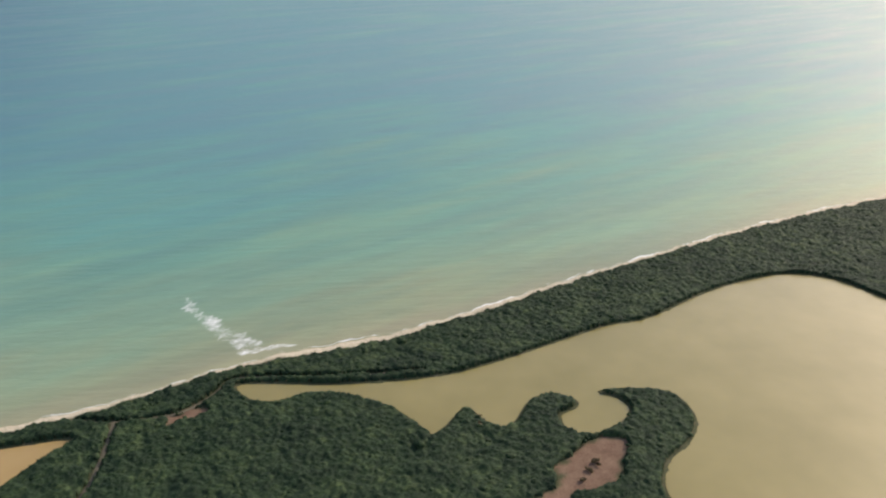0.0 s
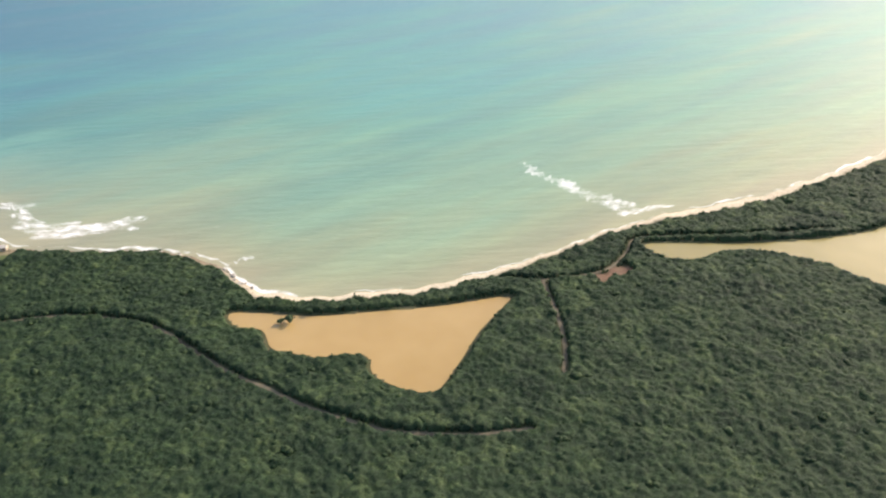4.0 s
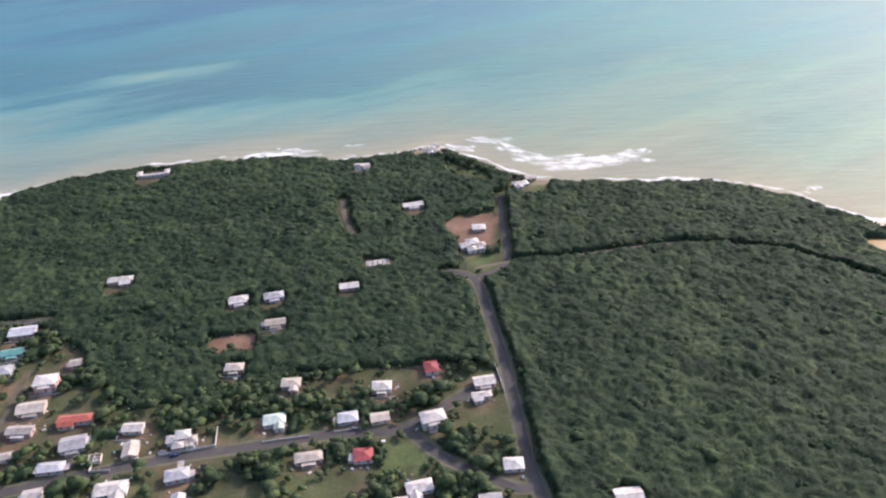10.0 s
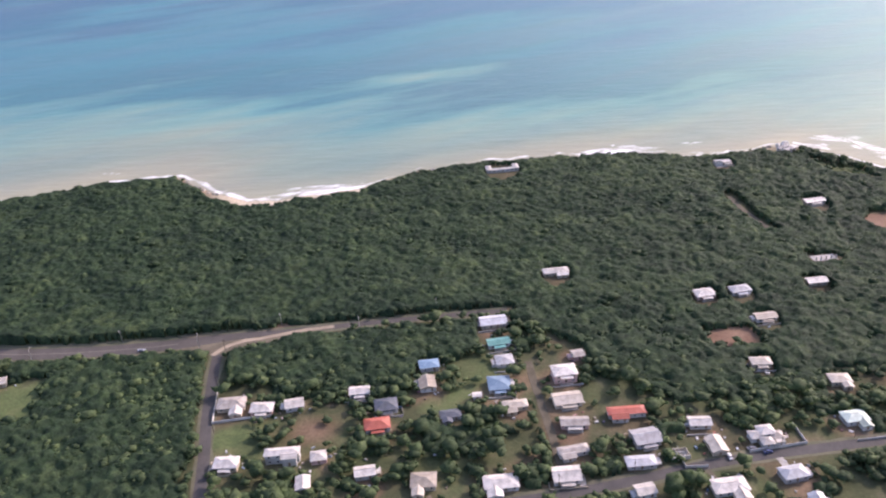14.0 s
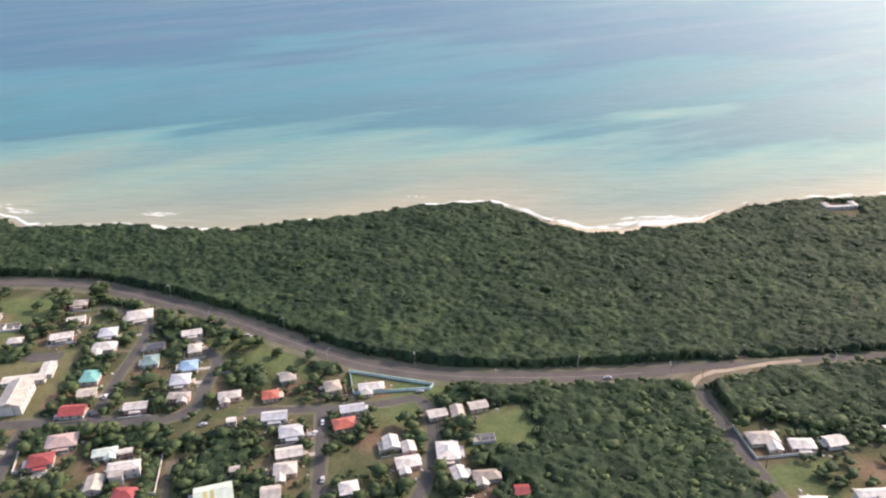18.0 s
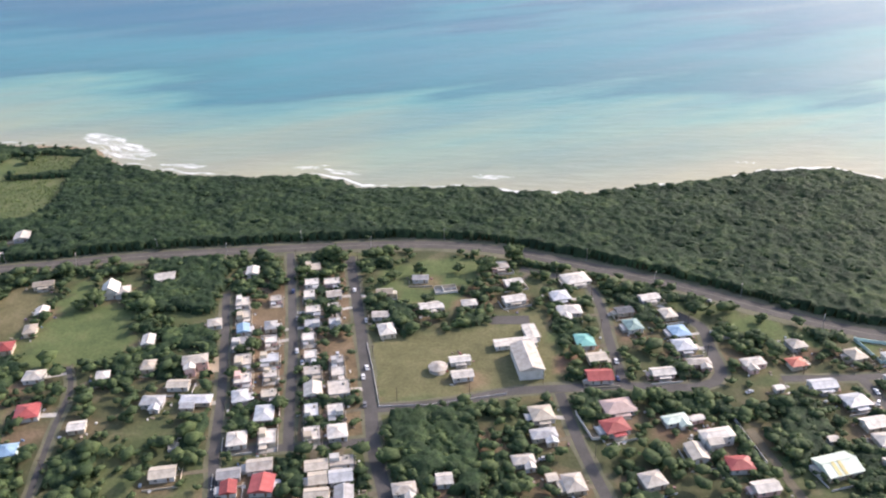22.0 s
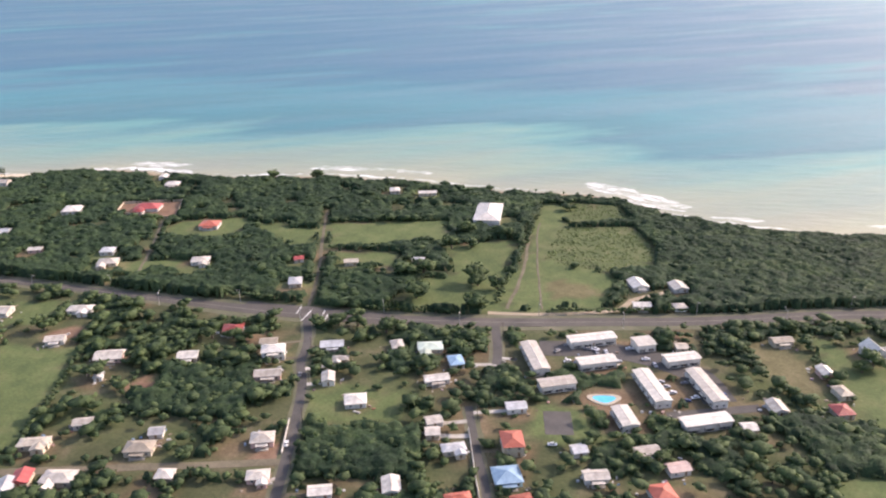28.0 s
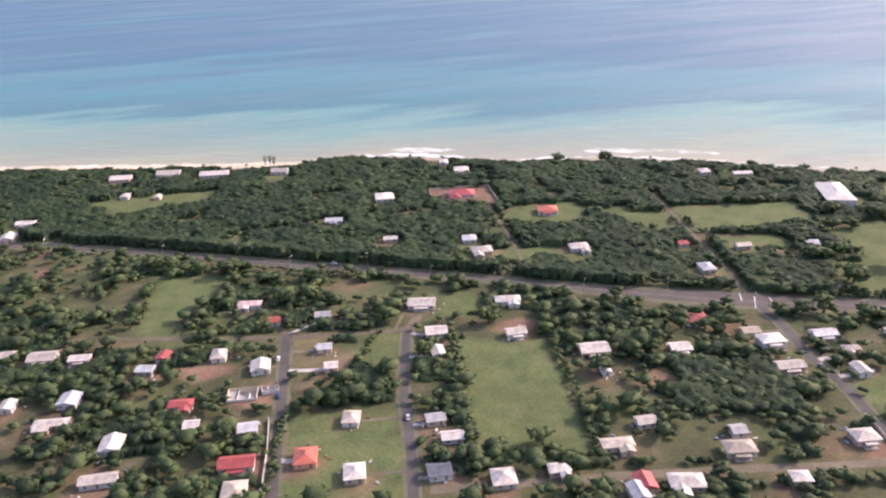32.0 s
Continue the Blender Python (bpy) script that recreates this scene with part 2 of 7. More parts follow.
def pond_material():
    m, t, p = graph("muddy_pond_water")
    big, fine = noisy(t, 0.012, 3.0), noisy(t, 0.25, 4.0)
    t.links.new(ramp(t, big, [(0.3, (0.34, 0.225, 0.085)), (0.7, (0.40, 0.275, 0.115))]), p.inputs["Base Color"])
    p.inputs["Roughness"].default_value, p.inputs["IOR"].default_value = 0.25, 1.33
    bump(t, p, fine, 0.12, 0.15)
    return m


def lagoon_material():
    m, t, p = graph("silty_lagoon_water")
    big, fine = noisy(t, 0.010, 3.0), noisy(t, 0.25, 4.0)
    t.links.new(ramp(t, big, [(0.3, (0.225, 0.190, 0.070)), (0.7, (0.275, 0.230, 0.090))]), p.inputs["Base Color"])
    p.inputs["Roughness"].default_value, p.inputs["IOR"].default_value = 0.25, 1.33
    bump(t, p, fine, 0.12, 0.15)
    return m


SEA, GROUND, POND, LAGOON = sea_material(), ground_material(), pond_material(), lagoon_material()
# the blue of distant haze is mixed into the woodland and canopy greens
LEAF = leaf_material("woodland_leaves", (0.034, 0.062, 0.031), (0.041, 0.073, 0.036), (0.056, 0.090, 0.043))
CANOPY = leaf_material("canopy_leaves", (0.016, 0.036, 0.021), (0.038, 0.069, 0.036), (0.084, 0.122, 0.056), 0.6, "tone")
DRY = leaf_material("dry_leaves", (0.085, 0.062, 0.034), (0.115, 0.082, 0.044), (0.150, 0.105, 0.058))
SCRUB = leaf_material("scrub_leaves", (0.072, 0.106, 0.042), (0.092, 0.130, 0.050), (0.122, 0.156, 0.062))
LEAF_DARK = leaf_material("garden_tree_leaves", (0.052, 0.084, 0.041), (0.068, 0.104, 0.050), (0.098, 0.136, 0.063))
BARK = surface("bark", (0.09, 0.07, 0.05), (0.17, 0.14, 0.10), 0.8, 8.0)
# darkened to carry some of the tree shade that lies on the streets
ASPHALT = surface("worn_asphalt", (0.064, 0.060, 0.056), (0.104, 0.096, 0.088), 0.08, 1.5, 0.9, 0.2, vary=0.1)
HIGHWAY = surface("sunbleached_asphalt", (0.066, 0.060, 0.053), (0.105, 0.094, 0.083), 0.05, 1.0, 0.9, 0.2, vary=0.0)
# also darker in colour, for the shade along the forest tracks
TRACK = surface("packed_dirt_track", (0.105, 0.092, 0.062), (0.175, 0.148, 0.102), 0.10, 1.0, 0.95, 0.4, vary=0.2)
SHOULDER = surface("gravel_verge", (0.080, 0.088, 0.050), (0.150, 0.138, 0.090), 0.06, 0.9, 0.95, 0.4, vary=0.0)
PAINT = surface("road_paint", (0.15, 0.135, 0.11), (0.22, 0.20, 0.165), 0.4, 4.0, 0.8, 0.0, vary=0.0)
STRIPE = surface("white_road_paint", (0.50, 0.49, 0.46), (0.66, 0.65, 0.62), 0.4, 4.0, 0.8, 0.0, vary=0.0)
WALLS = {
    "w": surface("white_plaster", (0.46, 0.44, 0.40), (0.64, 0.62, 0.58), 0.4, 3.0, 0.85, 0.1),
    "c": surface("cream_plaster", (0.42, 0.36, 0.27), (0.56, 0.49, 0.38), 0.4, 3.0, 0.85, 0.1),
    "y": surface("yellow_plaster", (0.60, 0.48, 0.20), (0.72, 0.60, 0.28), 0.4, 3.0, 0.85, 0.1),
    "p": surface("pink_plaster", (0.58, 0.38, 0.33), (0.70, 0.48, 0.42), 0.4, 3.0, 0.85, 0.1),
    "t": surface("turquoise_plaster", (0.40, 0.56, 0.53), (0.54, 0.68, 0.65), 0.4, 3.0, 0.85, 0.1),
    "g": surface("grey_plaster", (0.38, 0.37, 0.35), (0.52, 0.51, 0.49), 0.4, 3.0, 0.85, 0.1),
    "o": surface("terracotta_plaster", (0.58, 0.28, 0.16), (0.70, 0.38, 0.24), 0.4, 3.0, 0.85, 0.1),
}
ROOFS = {
    "w": roof_material("white_roof_sheet", (0.38, 0.345, 0.30), (0.67, 0.625, 0.56)),
    "c": roof_material("cream_roof_sheet", (0.36, 0.31, 0.25), (0.55, 0.49, 0.40)),
    "g": roof_material("galvanised_roof_sheet", (0.34, 0.34, 0.34), (0.55, 0.56, 0.57), 0.4),
    "d": roof_material("dark_grey_roof_sheet", (0.07, 0.08, 0.09), (0.13, 0.14, 0.16), 0.5),
    "r": roof_material("red_roof_sheet", (0.29, 0.060, 0.055), (0.42, 0.098, 0.090)),
    "o": roof_material("orange_red_roof_sheet", (0.36, 0.095, 0.062), (0.48, 0.14, 0.095)),
    "b": roof_material("blue_roof_sheet", (0.17, 0.29, 0.42), (0.28, 0.42, 0.55)),
    "t": roof_material("teal_roof_sheet", (0.11, 0.34, 0.31), (0.20, 0.47, 0.42)),
    "e": roof_material("weathered_green_roof_sheet", (0.12, 0.20, 0.19), (0.22, 0.32, 0.30)),
    "l": roof_material("pale_green_roof_sheet", (0.40, 0.48, 0.40), (0.58, 0.66, 0.56)),
    "y": roof_material("yellow_roof_sheet", (0.50, 0.44, 0.16), (0.66, 0.58, 0.24)),
    "p": roof_material("pink_roof_sheet", (0.52, 0.38, 0.34), (0.68, 0.52, 0.47)),
}
GLASS = surface("dark_window_glass", (0.03, 0.035, 0.04), (0.06, 0.07, 0.08), 1.0, 5.0, 0.12, 0.0, vary=0.0, spec=0.6)
WOOD = surface("painted_door_wood", (0.16, 0.10, 0.06), (0.28, 0.19, 0.12), 1.0, 8.0, 0.6, 0.1)
METAL = surface("galvanised_metal", (0.42, 0.42, 0.42), (0.60, 0.60, 0.60), 1.0, 8.0, 0.4, 0.0, metal=0.6)
CONCRETE = surface("concrete", (0.34, 0.32, 0.28), (0.50, 0.47, 0.42), 0.3, 3.0, 0.9, 0.2)
RUBBER = surface("rubber", (0.02, 0.02, 0.02), (0.035, 0.035, 0.035), 2.0, 9.0, 0.8, 0.0)
SAND = surface("pale_loose_sand", (0.25, 0.20, 0.14), (0.37, 0.305, 0.22), 0.08, 1.2, 0.95, 0.3, vary=0.0)
POOL = surface("pool_water", (0.05, 0.40, 0.58), (0.09, 0.50, 0.68), 0.3, 1.5, 0.12, 0.1, vary=0.0, spec=0.5)
ROCK_PALE = surface("pale_limestone_rock", (0.58, 0.55, 0.49), (0.78, 0.76, 0.70), 0.2, 1.5, 0.95, 0.6)
ROCK = surface("limestone_rock", (0.26, 0.24, 0.20), (0.50, 0.47, 0.41), 0.2, 1.5, 0.95, 0.6)
CAR_PAINT = [surface("car_paint_" + n, tuple(v * 0.9 for v in c), c, 1.0, 9.0, 0.3, 0.0, vary=0.0, spec=0.5) for n, c in (("white", (0.75, 0.75, 0.75)), ("silver", (0.45, 0.46, 0.48)), ("grey", (0.17, 0.17, 0.18)), ("navy", (0.03, 0.05, 0.14)))]



def clutter_material():
    m, t, p = graph("yard_clutter")
    isle = t.nodes.new("ShaderNodeNewGeometry").outputs["Random Per Island"]
    c = ramp(t, isle, [(0.0, (0.10, 0.075, 0.05)), (0.25, (0.30, 0.24, 0.17)), (0.45, (0.42, 0.41, 0.39)), (0.65, (0.62, 0.60, 0.56)), (0.8, (0.12, 0.20, 0.30)), (0.9, (0.30, 0.09, 0.06)), (1.0, (0.5, 0.49, 0.46))])
    c = blend(t, "OVERLAY", 0.4, c, ramp(t, noisy(t, 3.0), [(0.3, (0.3,) * 3), (0.7, (0.7,) * 3)]))
    t.links.new(c, p.inputs["Base Color"])
    p.inputs["Roughness"].default_value = 0.8
    return m


CLUTTER = clutter_material()

# ---- plan of the land ----
# Waterline from west to east; y as a function of x.
SHORE_WEST = ((-6000, 100), (-3600, 392), (-2800, 523), (-2688, 546), (-2584, 570), (-2530, 582), (-2500, 600), (-2470, 614), (-2383, 618), (-2329, 617), (-2251, 640), (-2206, 641), (-2145, 642), (-2085, 634), (-1986, 640), (-1968, 634), (-1937, 603), (-1884, 584), (-1842, 581), (-1789, 585), (-1750, 592), (-1705, 569), (-1686, 571), (-1639, 582), (-1576, 577))
SHORE_MID = ((-1540, 581), (-1508, 594), (-1469, 607), (-1430, 624), (-1397, 643), (-1339, 655), (-1320, 640), (-1293, 619), (-1265, 606), (-1240, 607), (-1217, 615), (-1197, 622), (-1170, 634), (-1144, 658), (-1126, 669), (-1074, 684), (-1032, 693), (-996, 697), (-962, 703), (-899, 695), (-886, 693), (-826, 716), (-819, 720), (-790, 699), (-775, 690), (-747, 657))
SHORE_EAST = ((-741, 650), (-648, 641), (-632, 642), (-579, 640), (-555, 628), (-526, 609), (-515, 600), (-498, 576), (-470, 566), (-442, 564), (-400, 570), (-347, 580), (-297, 606), (-277, 613), (-210, 660), (-142, 699), (-127, 703), (-33, 738), (72, 802), (168, 868), (260, 924), (409, 1017), (572, 1106), (714, 1174), (1200, 1390), (6000, 2900))
SHORE = np.array(SHORE_WEST + SHORE_MID + SHORE_EAST, float)


def shore_y(x):
    x = np.asarray(x, float)
    near = sum(w * np.interp(x + o, SHORE[:, 0], SHORE[:, 1]) for o, w in ((-12, 0.2), (-5, 0.3), (5, 0.3), (12, 0.2)))
    return near + 1.6 * np.sin(x * 0.21) + 1.1 * np.sin(x * 0.093 + 1.3) + 0.8 * np.sin(x * 0.57)


def smooth(points, step=6.0, closed=False):
    """A smooth line through the points (Catmull-Rom), cut into short steps."""
    p = np.array(points, float)
    ring = np.vstack([p[-1], p, p[:2]]) if closed else np.vstack([2 * p[0] - p[1], p, 2 * p[-1] - p[-2]])
    out = []
    for a, b, c, d in zip(ring[:-3], ring[1:-2], ring[2:-1], ring[3:]):
        n = max(2, int(np.linalg.norm(c - b) / step))
        for u in np.arange(n) / n:
            out.append(0.5 * (2 * b + (c - a) * u + (2 * a - 5 * b + 4 * c - d) * u**2 + (3 * b - a - 3 * c + d) * u**3))
    if not closed:
        out.append(p[-1])
    return np.array(out)


def inside(px, py, poly):
    poly, hit = np.array(poly, float), np.zeros(np.shape(px), bool)
    for (x1, y1), (x2, y2) in zip(poly, np.roll(poly, -1, 0)):
        if y1 != y2:
            hit ^= ((y1 > py) != (y2 > py)) & (px < (x2 - x1) * (py - y1) / (y2 - y1) + x1)
    return hit


def near_line(px, py, line):
    """Distance of the points from a line of short steps."""
    best = np.full(np.shape(px), 1e9)
    for (x1, y1), (x2, y2) in zip(line[:-1], line[1:]):
        k = (abs(px - (x1 + x2) / 2) < 60 + abs(x2 - x1)) & (abs(py - (y1 + y2) / 2) < 60 + abs(y2 - y1))
        if not k.any():
            continue
        dx, dy = x2 - x1, y2 - y1
        u = np.clip(((px[k] - x1) * dx + (py[k] - y1) * dy) / (dx * dx + dy * dy + 1e-9), 0, 1)
        best[k] = np.minimum(best[k], np.hypot(px[k] - x1 - u * dx, py[k] - y1 - u * dy))
    return best


def wave_noise(x, y, size, seed=0.0):
    """Cheap smooth noise, about -1 to 1, with humps of the given size in metres."""
    k = 2 * math.pi / size
    v = 0
    for n, (a, w) in enumerate(((0.3, 1.0), (1.4, 0.9), (2.6, 0.8), (0.9, 0.6), (2.1, 0.5))):
        f = k * (0.55 + 0.38 * n)
        v = v + w * np.sin(f * (x * math.cos(a + seed) + y * math.sin(a + seed)) + 2.3 * n + seed * 7)
    return v / 2.4


HIGHWAY_LINE = smooth(((-3600, 250), (-2900, 322), (-2643, 347), (-2558, 354), (-2426, 356), (-2311, 359), (-2208, 358), (-2128, 360), (-2031, 375), (-1966, 391), (-1903, 408), (-1836, 432), (-1764, 451), (-1710, 464), (-1650, 475), (-1600, 474), (-1545, 459), (-1490, 440), (-1441, 417), (-1395, 398), (-1348, 391), (-1298, 394), (-1250, 402), (-1209, 413), (-1171, 421), (-1112, 434), (-1047, 446)), 10)
# width, kind, points
ROADS_FIRST = [
    (5.2, "a", ((-795, 503), (-776, 494), (-766, 452), (-757, 405), (-751, 364), (-746, 328), (-739, 298), (-728, 240), (-716, 150))),
    (3.4, "n", ((-758, 619), (-757, 573), (-754, 530), (-757, 510), (-776, 494))),
    (5.6, "a", ((-1214, 410), (-1210, 388), (-1204, 364), (-1197, 338), (-1186, 303), (-1170, 240), (-1150, 150))),
    (5.6, "a", ((-1100, 277), (-1036, 292), (-991, 305), (-960, 316), (-926, 326), (-886, 335), (-842, 345), (-810, 349), (-783, 372), (-760, 392))),
    (4.8, "a", ((-806, 347), (-785, 327), (-751, 309), (-744, 312))), (4.0, "d", ((-1015, 300), (-1023, 341), (-1027, 358), (-1034, 395))),
]
ROADS_SECOND = [
    (6.0, "a", ((-1640, 298), (-1604, 308), (-1577, 320), (-1551, 326), (-1524, 332), (-1503, 333), (-1484, 337), (-1474, 348), (-1476, 372), (-1478, 393), (-1490, 404))),
    (4.8, "a", ((-1522, 333), (-1528, 374), (-1532, 410), (-1542, 434), (-1580, 448))),
    (4.8, "a", ((-1553, 322), (-1543, 284), (-1530, 245), (-1510, 180))),
    (6.0, "a", ((-1690, 452), (-1659, 357), (-1641, 299), (-1632, 268), (-1619, 235), (-1595, 160))),
    (4.8, "a", ((-1730, 452), (-1696, 352), (-1679, 294), (-1670, 264))),
    (4.4, "a", ((-1751, 395), (-1729, 337), (-1715, 299), (-1702, 259), (-1690, 228), (-1670, 160))),
    (4.8, "a", ((-1705, 260), (-1671, 266), (-1636, 275))),
]
ROADS_THIRD = [
    (4.6, "a", ((-2136, 362), (-2120, 329), (-2113, 304), (-2103, 284), (-2090, 246), (-2078, 205), (-2060, 140))),
    (2.2, "d", ((-2136, 362), (-2153, 419), (-2184, 502), (-2199, 545))), (3.8, "a", ((-2016, 285), (-2004, 251), (-1993, 222), (-1975, 160))),
    (5.0, "a", ((-2021, 372), (-2014, 345), (-2011, 328))), (4.6, "a", ((-2380, 266), (-2359, 219), (-2342, 180), (-2322, 133), (-2300, 80))),
    (4.2, "a", ((-2318, 288), (-2301, 232), (-2281, 182), (-2268, 146), (-2245, 80))),
    (4.5, "d", ((-2480, 239), (-2426, 251), (-2378, 263), (-2340, 277), (-2318, 288), (-2317, 318))),
    (5.0, "d", ((-2266, 160), (-2200, 184), (-2149, 201), (-2118, 211), (-2083, 222))),
]
ROADS_FOURTH = [
    (5.0, "a", ((-1383, 250), (-1390, 280), (-1395, 306), (-1403, 339), (-1407, 355))),
    (5.0, "a", ((-1445, 348), (-1407, 354), (-1375, 362), (-1358, 368), (-1348, 347), (-1344, 313), (-1350, 280))),
    (4.0, "d", ((-1450, 250), (-1456, 268), (-1468, 306))),
    (2.8, "t", ((-776, 507), (-744, 517), (-701, 524), (-651, 537), (-613, 538), (-561, 525), (-522, 496), (-487, 468), (-455, 449), (-427, 431), (-385, 412), (-363, 406), (-320, 404), (-283, 409))),
    (2.6, "t", ((-2, 664), (-92, 654), (-143, 655), (-176, 650), (-189, 624), (-212, 597), (-258, 584), (-300, 588))),
    (2.8, "t", ((-262, 586), (-256, 540), (-254, 500), (-258, 462))), (4.0, "d", ((-884, 612), (-878, 585), (-867, 555))),
]
ROADS_FIFTH = [
    (2.2, "d", ((-2029, 540), (-2020, 460), (-2019, 396))),
    (3.8, "s", ((-2029, 388), (-2002, 393), (-1979, 399), (-1960, 407), (-1951, 414), (-1946, 427), (-1935, 437), (-1923, 446))),
    (1.6, "d", ((-2482, 404), (-2455, 418), (-2437, 436), (-2425, 444))), (2.0, "d", ((-2324, 285), (-2325, 305), (-2316, 318))), (1.8, "d", ((-2319, 490), (-2292, 435), (-2274, 392))),
    (2.6, "a", ((-1803, 312), (-1791, 294), (-1783, 268), (-1775, 245), (-1755, 190))),
    (1.2, "d", ((-1998, 401), (-2010, 459), (-2021, 524), (-2024, 555))),
]
ROADS = ROADS_FIRST + ROADS_SECOND + ROADS_THIRD + ROADS_FOURTH + ROADS_FIFTH
ROAD_LINES = [(w, kind, smooth(p)) for w, kind, p in ROADS]

POND_RING = ((-505, 540), (-483, 541), (-438, 536), (-396, 541), (-345, 548), (-292, 561), (-292, 552), (-314, 514), (-327, 481), (-341, 450), (-351, 445), (-368, 450), (-387, 464), (-394, 485), (-415, 486), (-430, 484), (-449, 490), (-464, 496), (-475, 518), (-496, 523))
LAGOON_NORTH = ((-170, 640), (-140, 643), (-77, 641), (5, 652), (60, 674), (144, 723), (196, 753), (242, 769), (323, 829), (380, 861), (443, 882), (491, 867), (520, 823), (560, 740), (540, 600), (440, 470), (300, 400), (200, 420))
LAGOON_SOUTH = ((179, 481), (190, 521), (214, 546), (230, 573), (232, 599), (220, 625), (180, 632), (155, 625), (171, 614), (177, 596), (162, 575), (135, 561), (118, 571), (116, 588), (133, 601), (133, 614), (112, 624), (90, 610), (74, 580), (61, 572), (48, 585), (34, 603), (14, 573), (4, 563), (-10, 582), (-35, 608), (-76, 627), (-107, 628), (-130, 616), (-155, 619))
POND_LINE, LAGOON_LINE = smooth(POND_RING, 5, True), smooth(LAGOON_NORTH + LAGOON_SOUTH, 5, True)

# open grass
LAWNS_FIRST = [
    ((-785, 522), (-759, 526), (-758, 508), (-780, 502)), ((-834, 697), (-806, 695), (-804, 722), (-834, 722)),
    ((-753, 621), (-720, 622), (-719, 640), (-748, 648)), ((-1328, 360), (-1301, 368), (-1292, 335), (-1327, 331)),
    ((-1654, 352), (-1624, 367), (-1585, 385), (-1562, 400), (-1552, 326), (-1638, 302)),
    ((-1672, 434), (-1645, 449), (-1607, 460), (-1603, 428), (-1618, 415), (-1598, 399), (-1627, 389), (-1649, 402), (-1664, 408)),
    ((-1461, 414), (-1436, 408), (-1422, 393), (-1418, 374), (-1447, 385), (-1461, 388)),
    ((-1856, 408), (-1822, 386), (-1790, 363), (-1778, 330), (-1790, 313), (-1830, 310), (-1840, 359)),
    ((-1860, 268), (-1810, 278), (-1800, 236), (-1850, 238)),
]
LAWNS_SECOND = [
    ((-2185, 517), (-2097, 543), (-2085, 497), (-2163, 468)), ((-2083, 488), (-2036, 513), (-2027, 458), (-2060, 438)),
    ((-2080, 428), (-2024, 451), (-2018, 392), (-2090, 380)), ((-2030, 602), (-2005, 600), (-2008, 529), (-2008, 398), (-2017, 396)),
    ((-2013, 479), (-1968, 469), (-1956, 452), (-1963, 411), (-2004, 397)), ((-2340, 278), (-2318, 288), (-2306, 239), (-2331, 246)),
    ((-2288, 281), (-2240, 294), (-2206, 199), (-2255, 189)), ((-2345, 194), (-2295, 215), (-2272, 152), (-2326, 138)),
    ((-2498, 323), (-2447, 324), (-2445, 274), (-2460, 244)), ((-2648, 441), (-2555, 489), (-2547, 458), (-2602, 413)),
    ((-818, 342), (-794, 339), (-796, 320), (-818, 316)),
]
LAWNS_THIRD = [
    ((-1192, 333), (-1160, 339), (-1174, 310), (-1188, 309)), ((-1381, 368), (-1362, 374), (-1354, 348), (-1376, 347)),
    ((-1406, 395), (-1343, 386), (-1345, 372), (-1394, 361)), ((-2316, 331), (-2292, 344), (-2281, 316), (-2312, 300)),
    ((-2495, 315), (-2457, 329), (-2448, 290), (-2460, 269)), ((-1990, 296), (-1960, 300), (-1952, 268), (-1984, 262)),
    ((-1091, 368), (-1058, 372), (-1069, 350), (-1091, 349)), ((-2246, 501), (-2190, 500), (-2179, 466), (-2191, 461)),
    ((-2309, 495), (-2246, 503), (-2262, 469), (-2300, 467)), ((-2101, 286), (-2050, 289), (-2046, 264), (-2088, 253)),
]
LAWNS_FOURTH = [
    ((-2086, 486), (-2040, 480), (-2026, 440), (-2064, 428), (-2066, 470)), ((-2306, 494), (-2255, 512), (-2242, 477), (-2256, 464), (-2297, 458)),
    ((-2159, 458), (-2112, 468), (-2106, 448), (-2118, 438), (-2140, 434)), ((-2298, 406), (-2255, 418), (-2251, 404), (-2284, 389)),
]
LAWNS = LAWNS_FIRST + LAWNS_SECOND + LAWNS_THIRD + LAWNS_FOURTH
BRUSH = [((-806, 686), (-772, 664), (-765, 640), (-796, 652)), ((-2016, 545), (-1954, 562), (-1936, 520), (-1936, 481), (-1966, 469), (-2012, 478), (-2018, 512)), ((-2007, 611), (-1968, 610), (-1956, 576), (-2004, 553))]   # rough pasture with low scrub
# red and brown soil
BARE_FIRST = [
    ((-853, 518), (-834, 520), (-834, 509), (-853, 508)), ((-1572, 336), (-1558, 346), (-1554, 321), (-1571, 321)),
    ((-2369, 497), (-2310, 497), (-2331, 540), (-2378, 521)), ((-937, 429), (-909, 432), (-903, 413), (-934, 413)),
    ((-801, 574), (-788, 586), (-766, 588), (-759, 566), (-760, 538), (-776, 528), (-797, 552)),
    ((141, 557), (166, 551), (153, 530), (149, 502), (125, 488), (107, 490), (104, 474), (122, 469), (150, 460), (158, 452), (89, 452), (70, 465), (80, 483), (98, 493), (100, 517), (118, 536)),
    ((-2383, 209), (-2364, 220), (-2354, 201), (-2376, 195)), ((-2420, 220), (-2398, 229), (-2394, 223), (-2415, 212)),
]
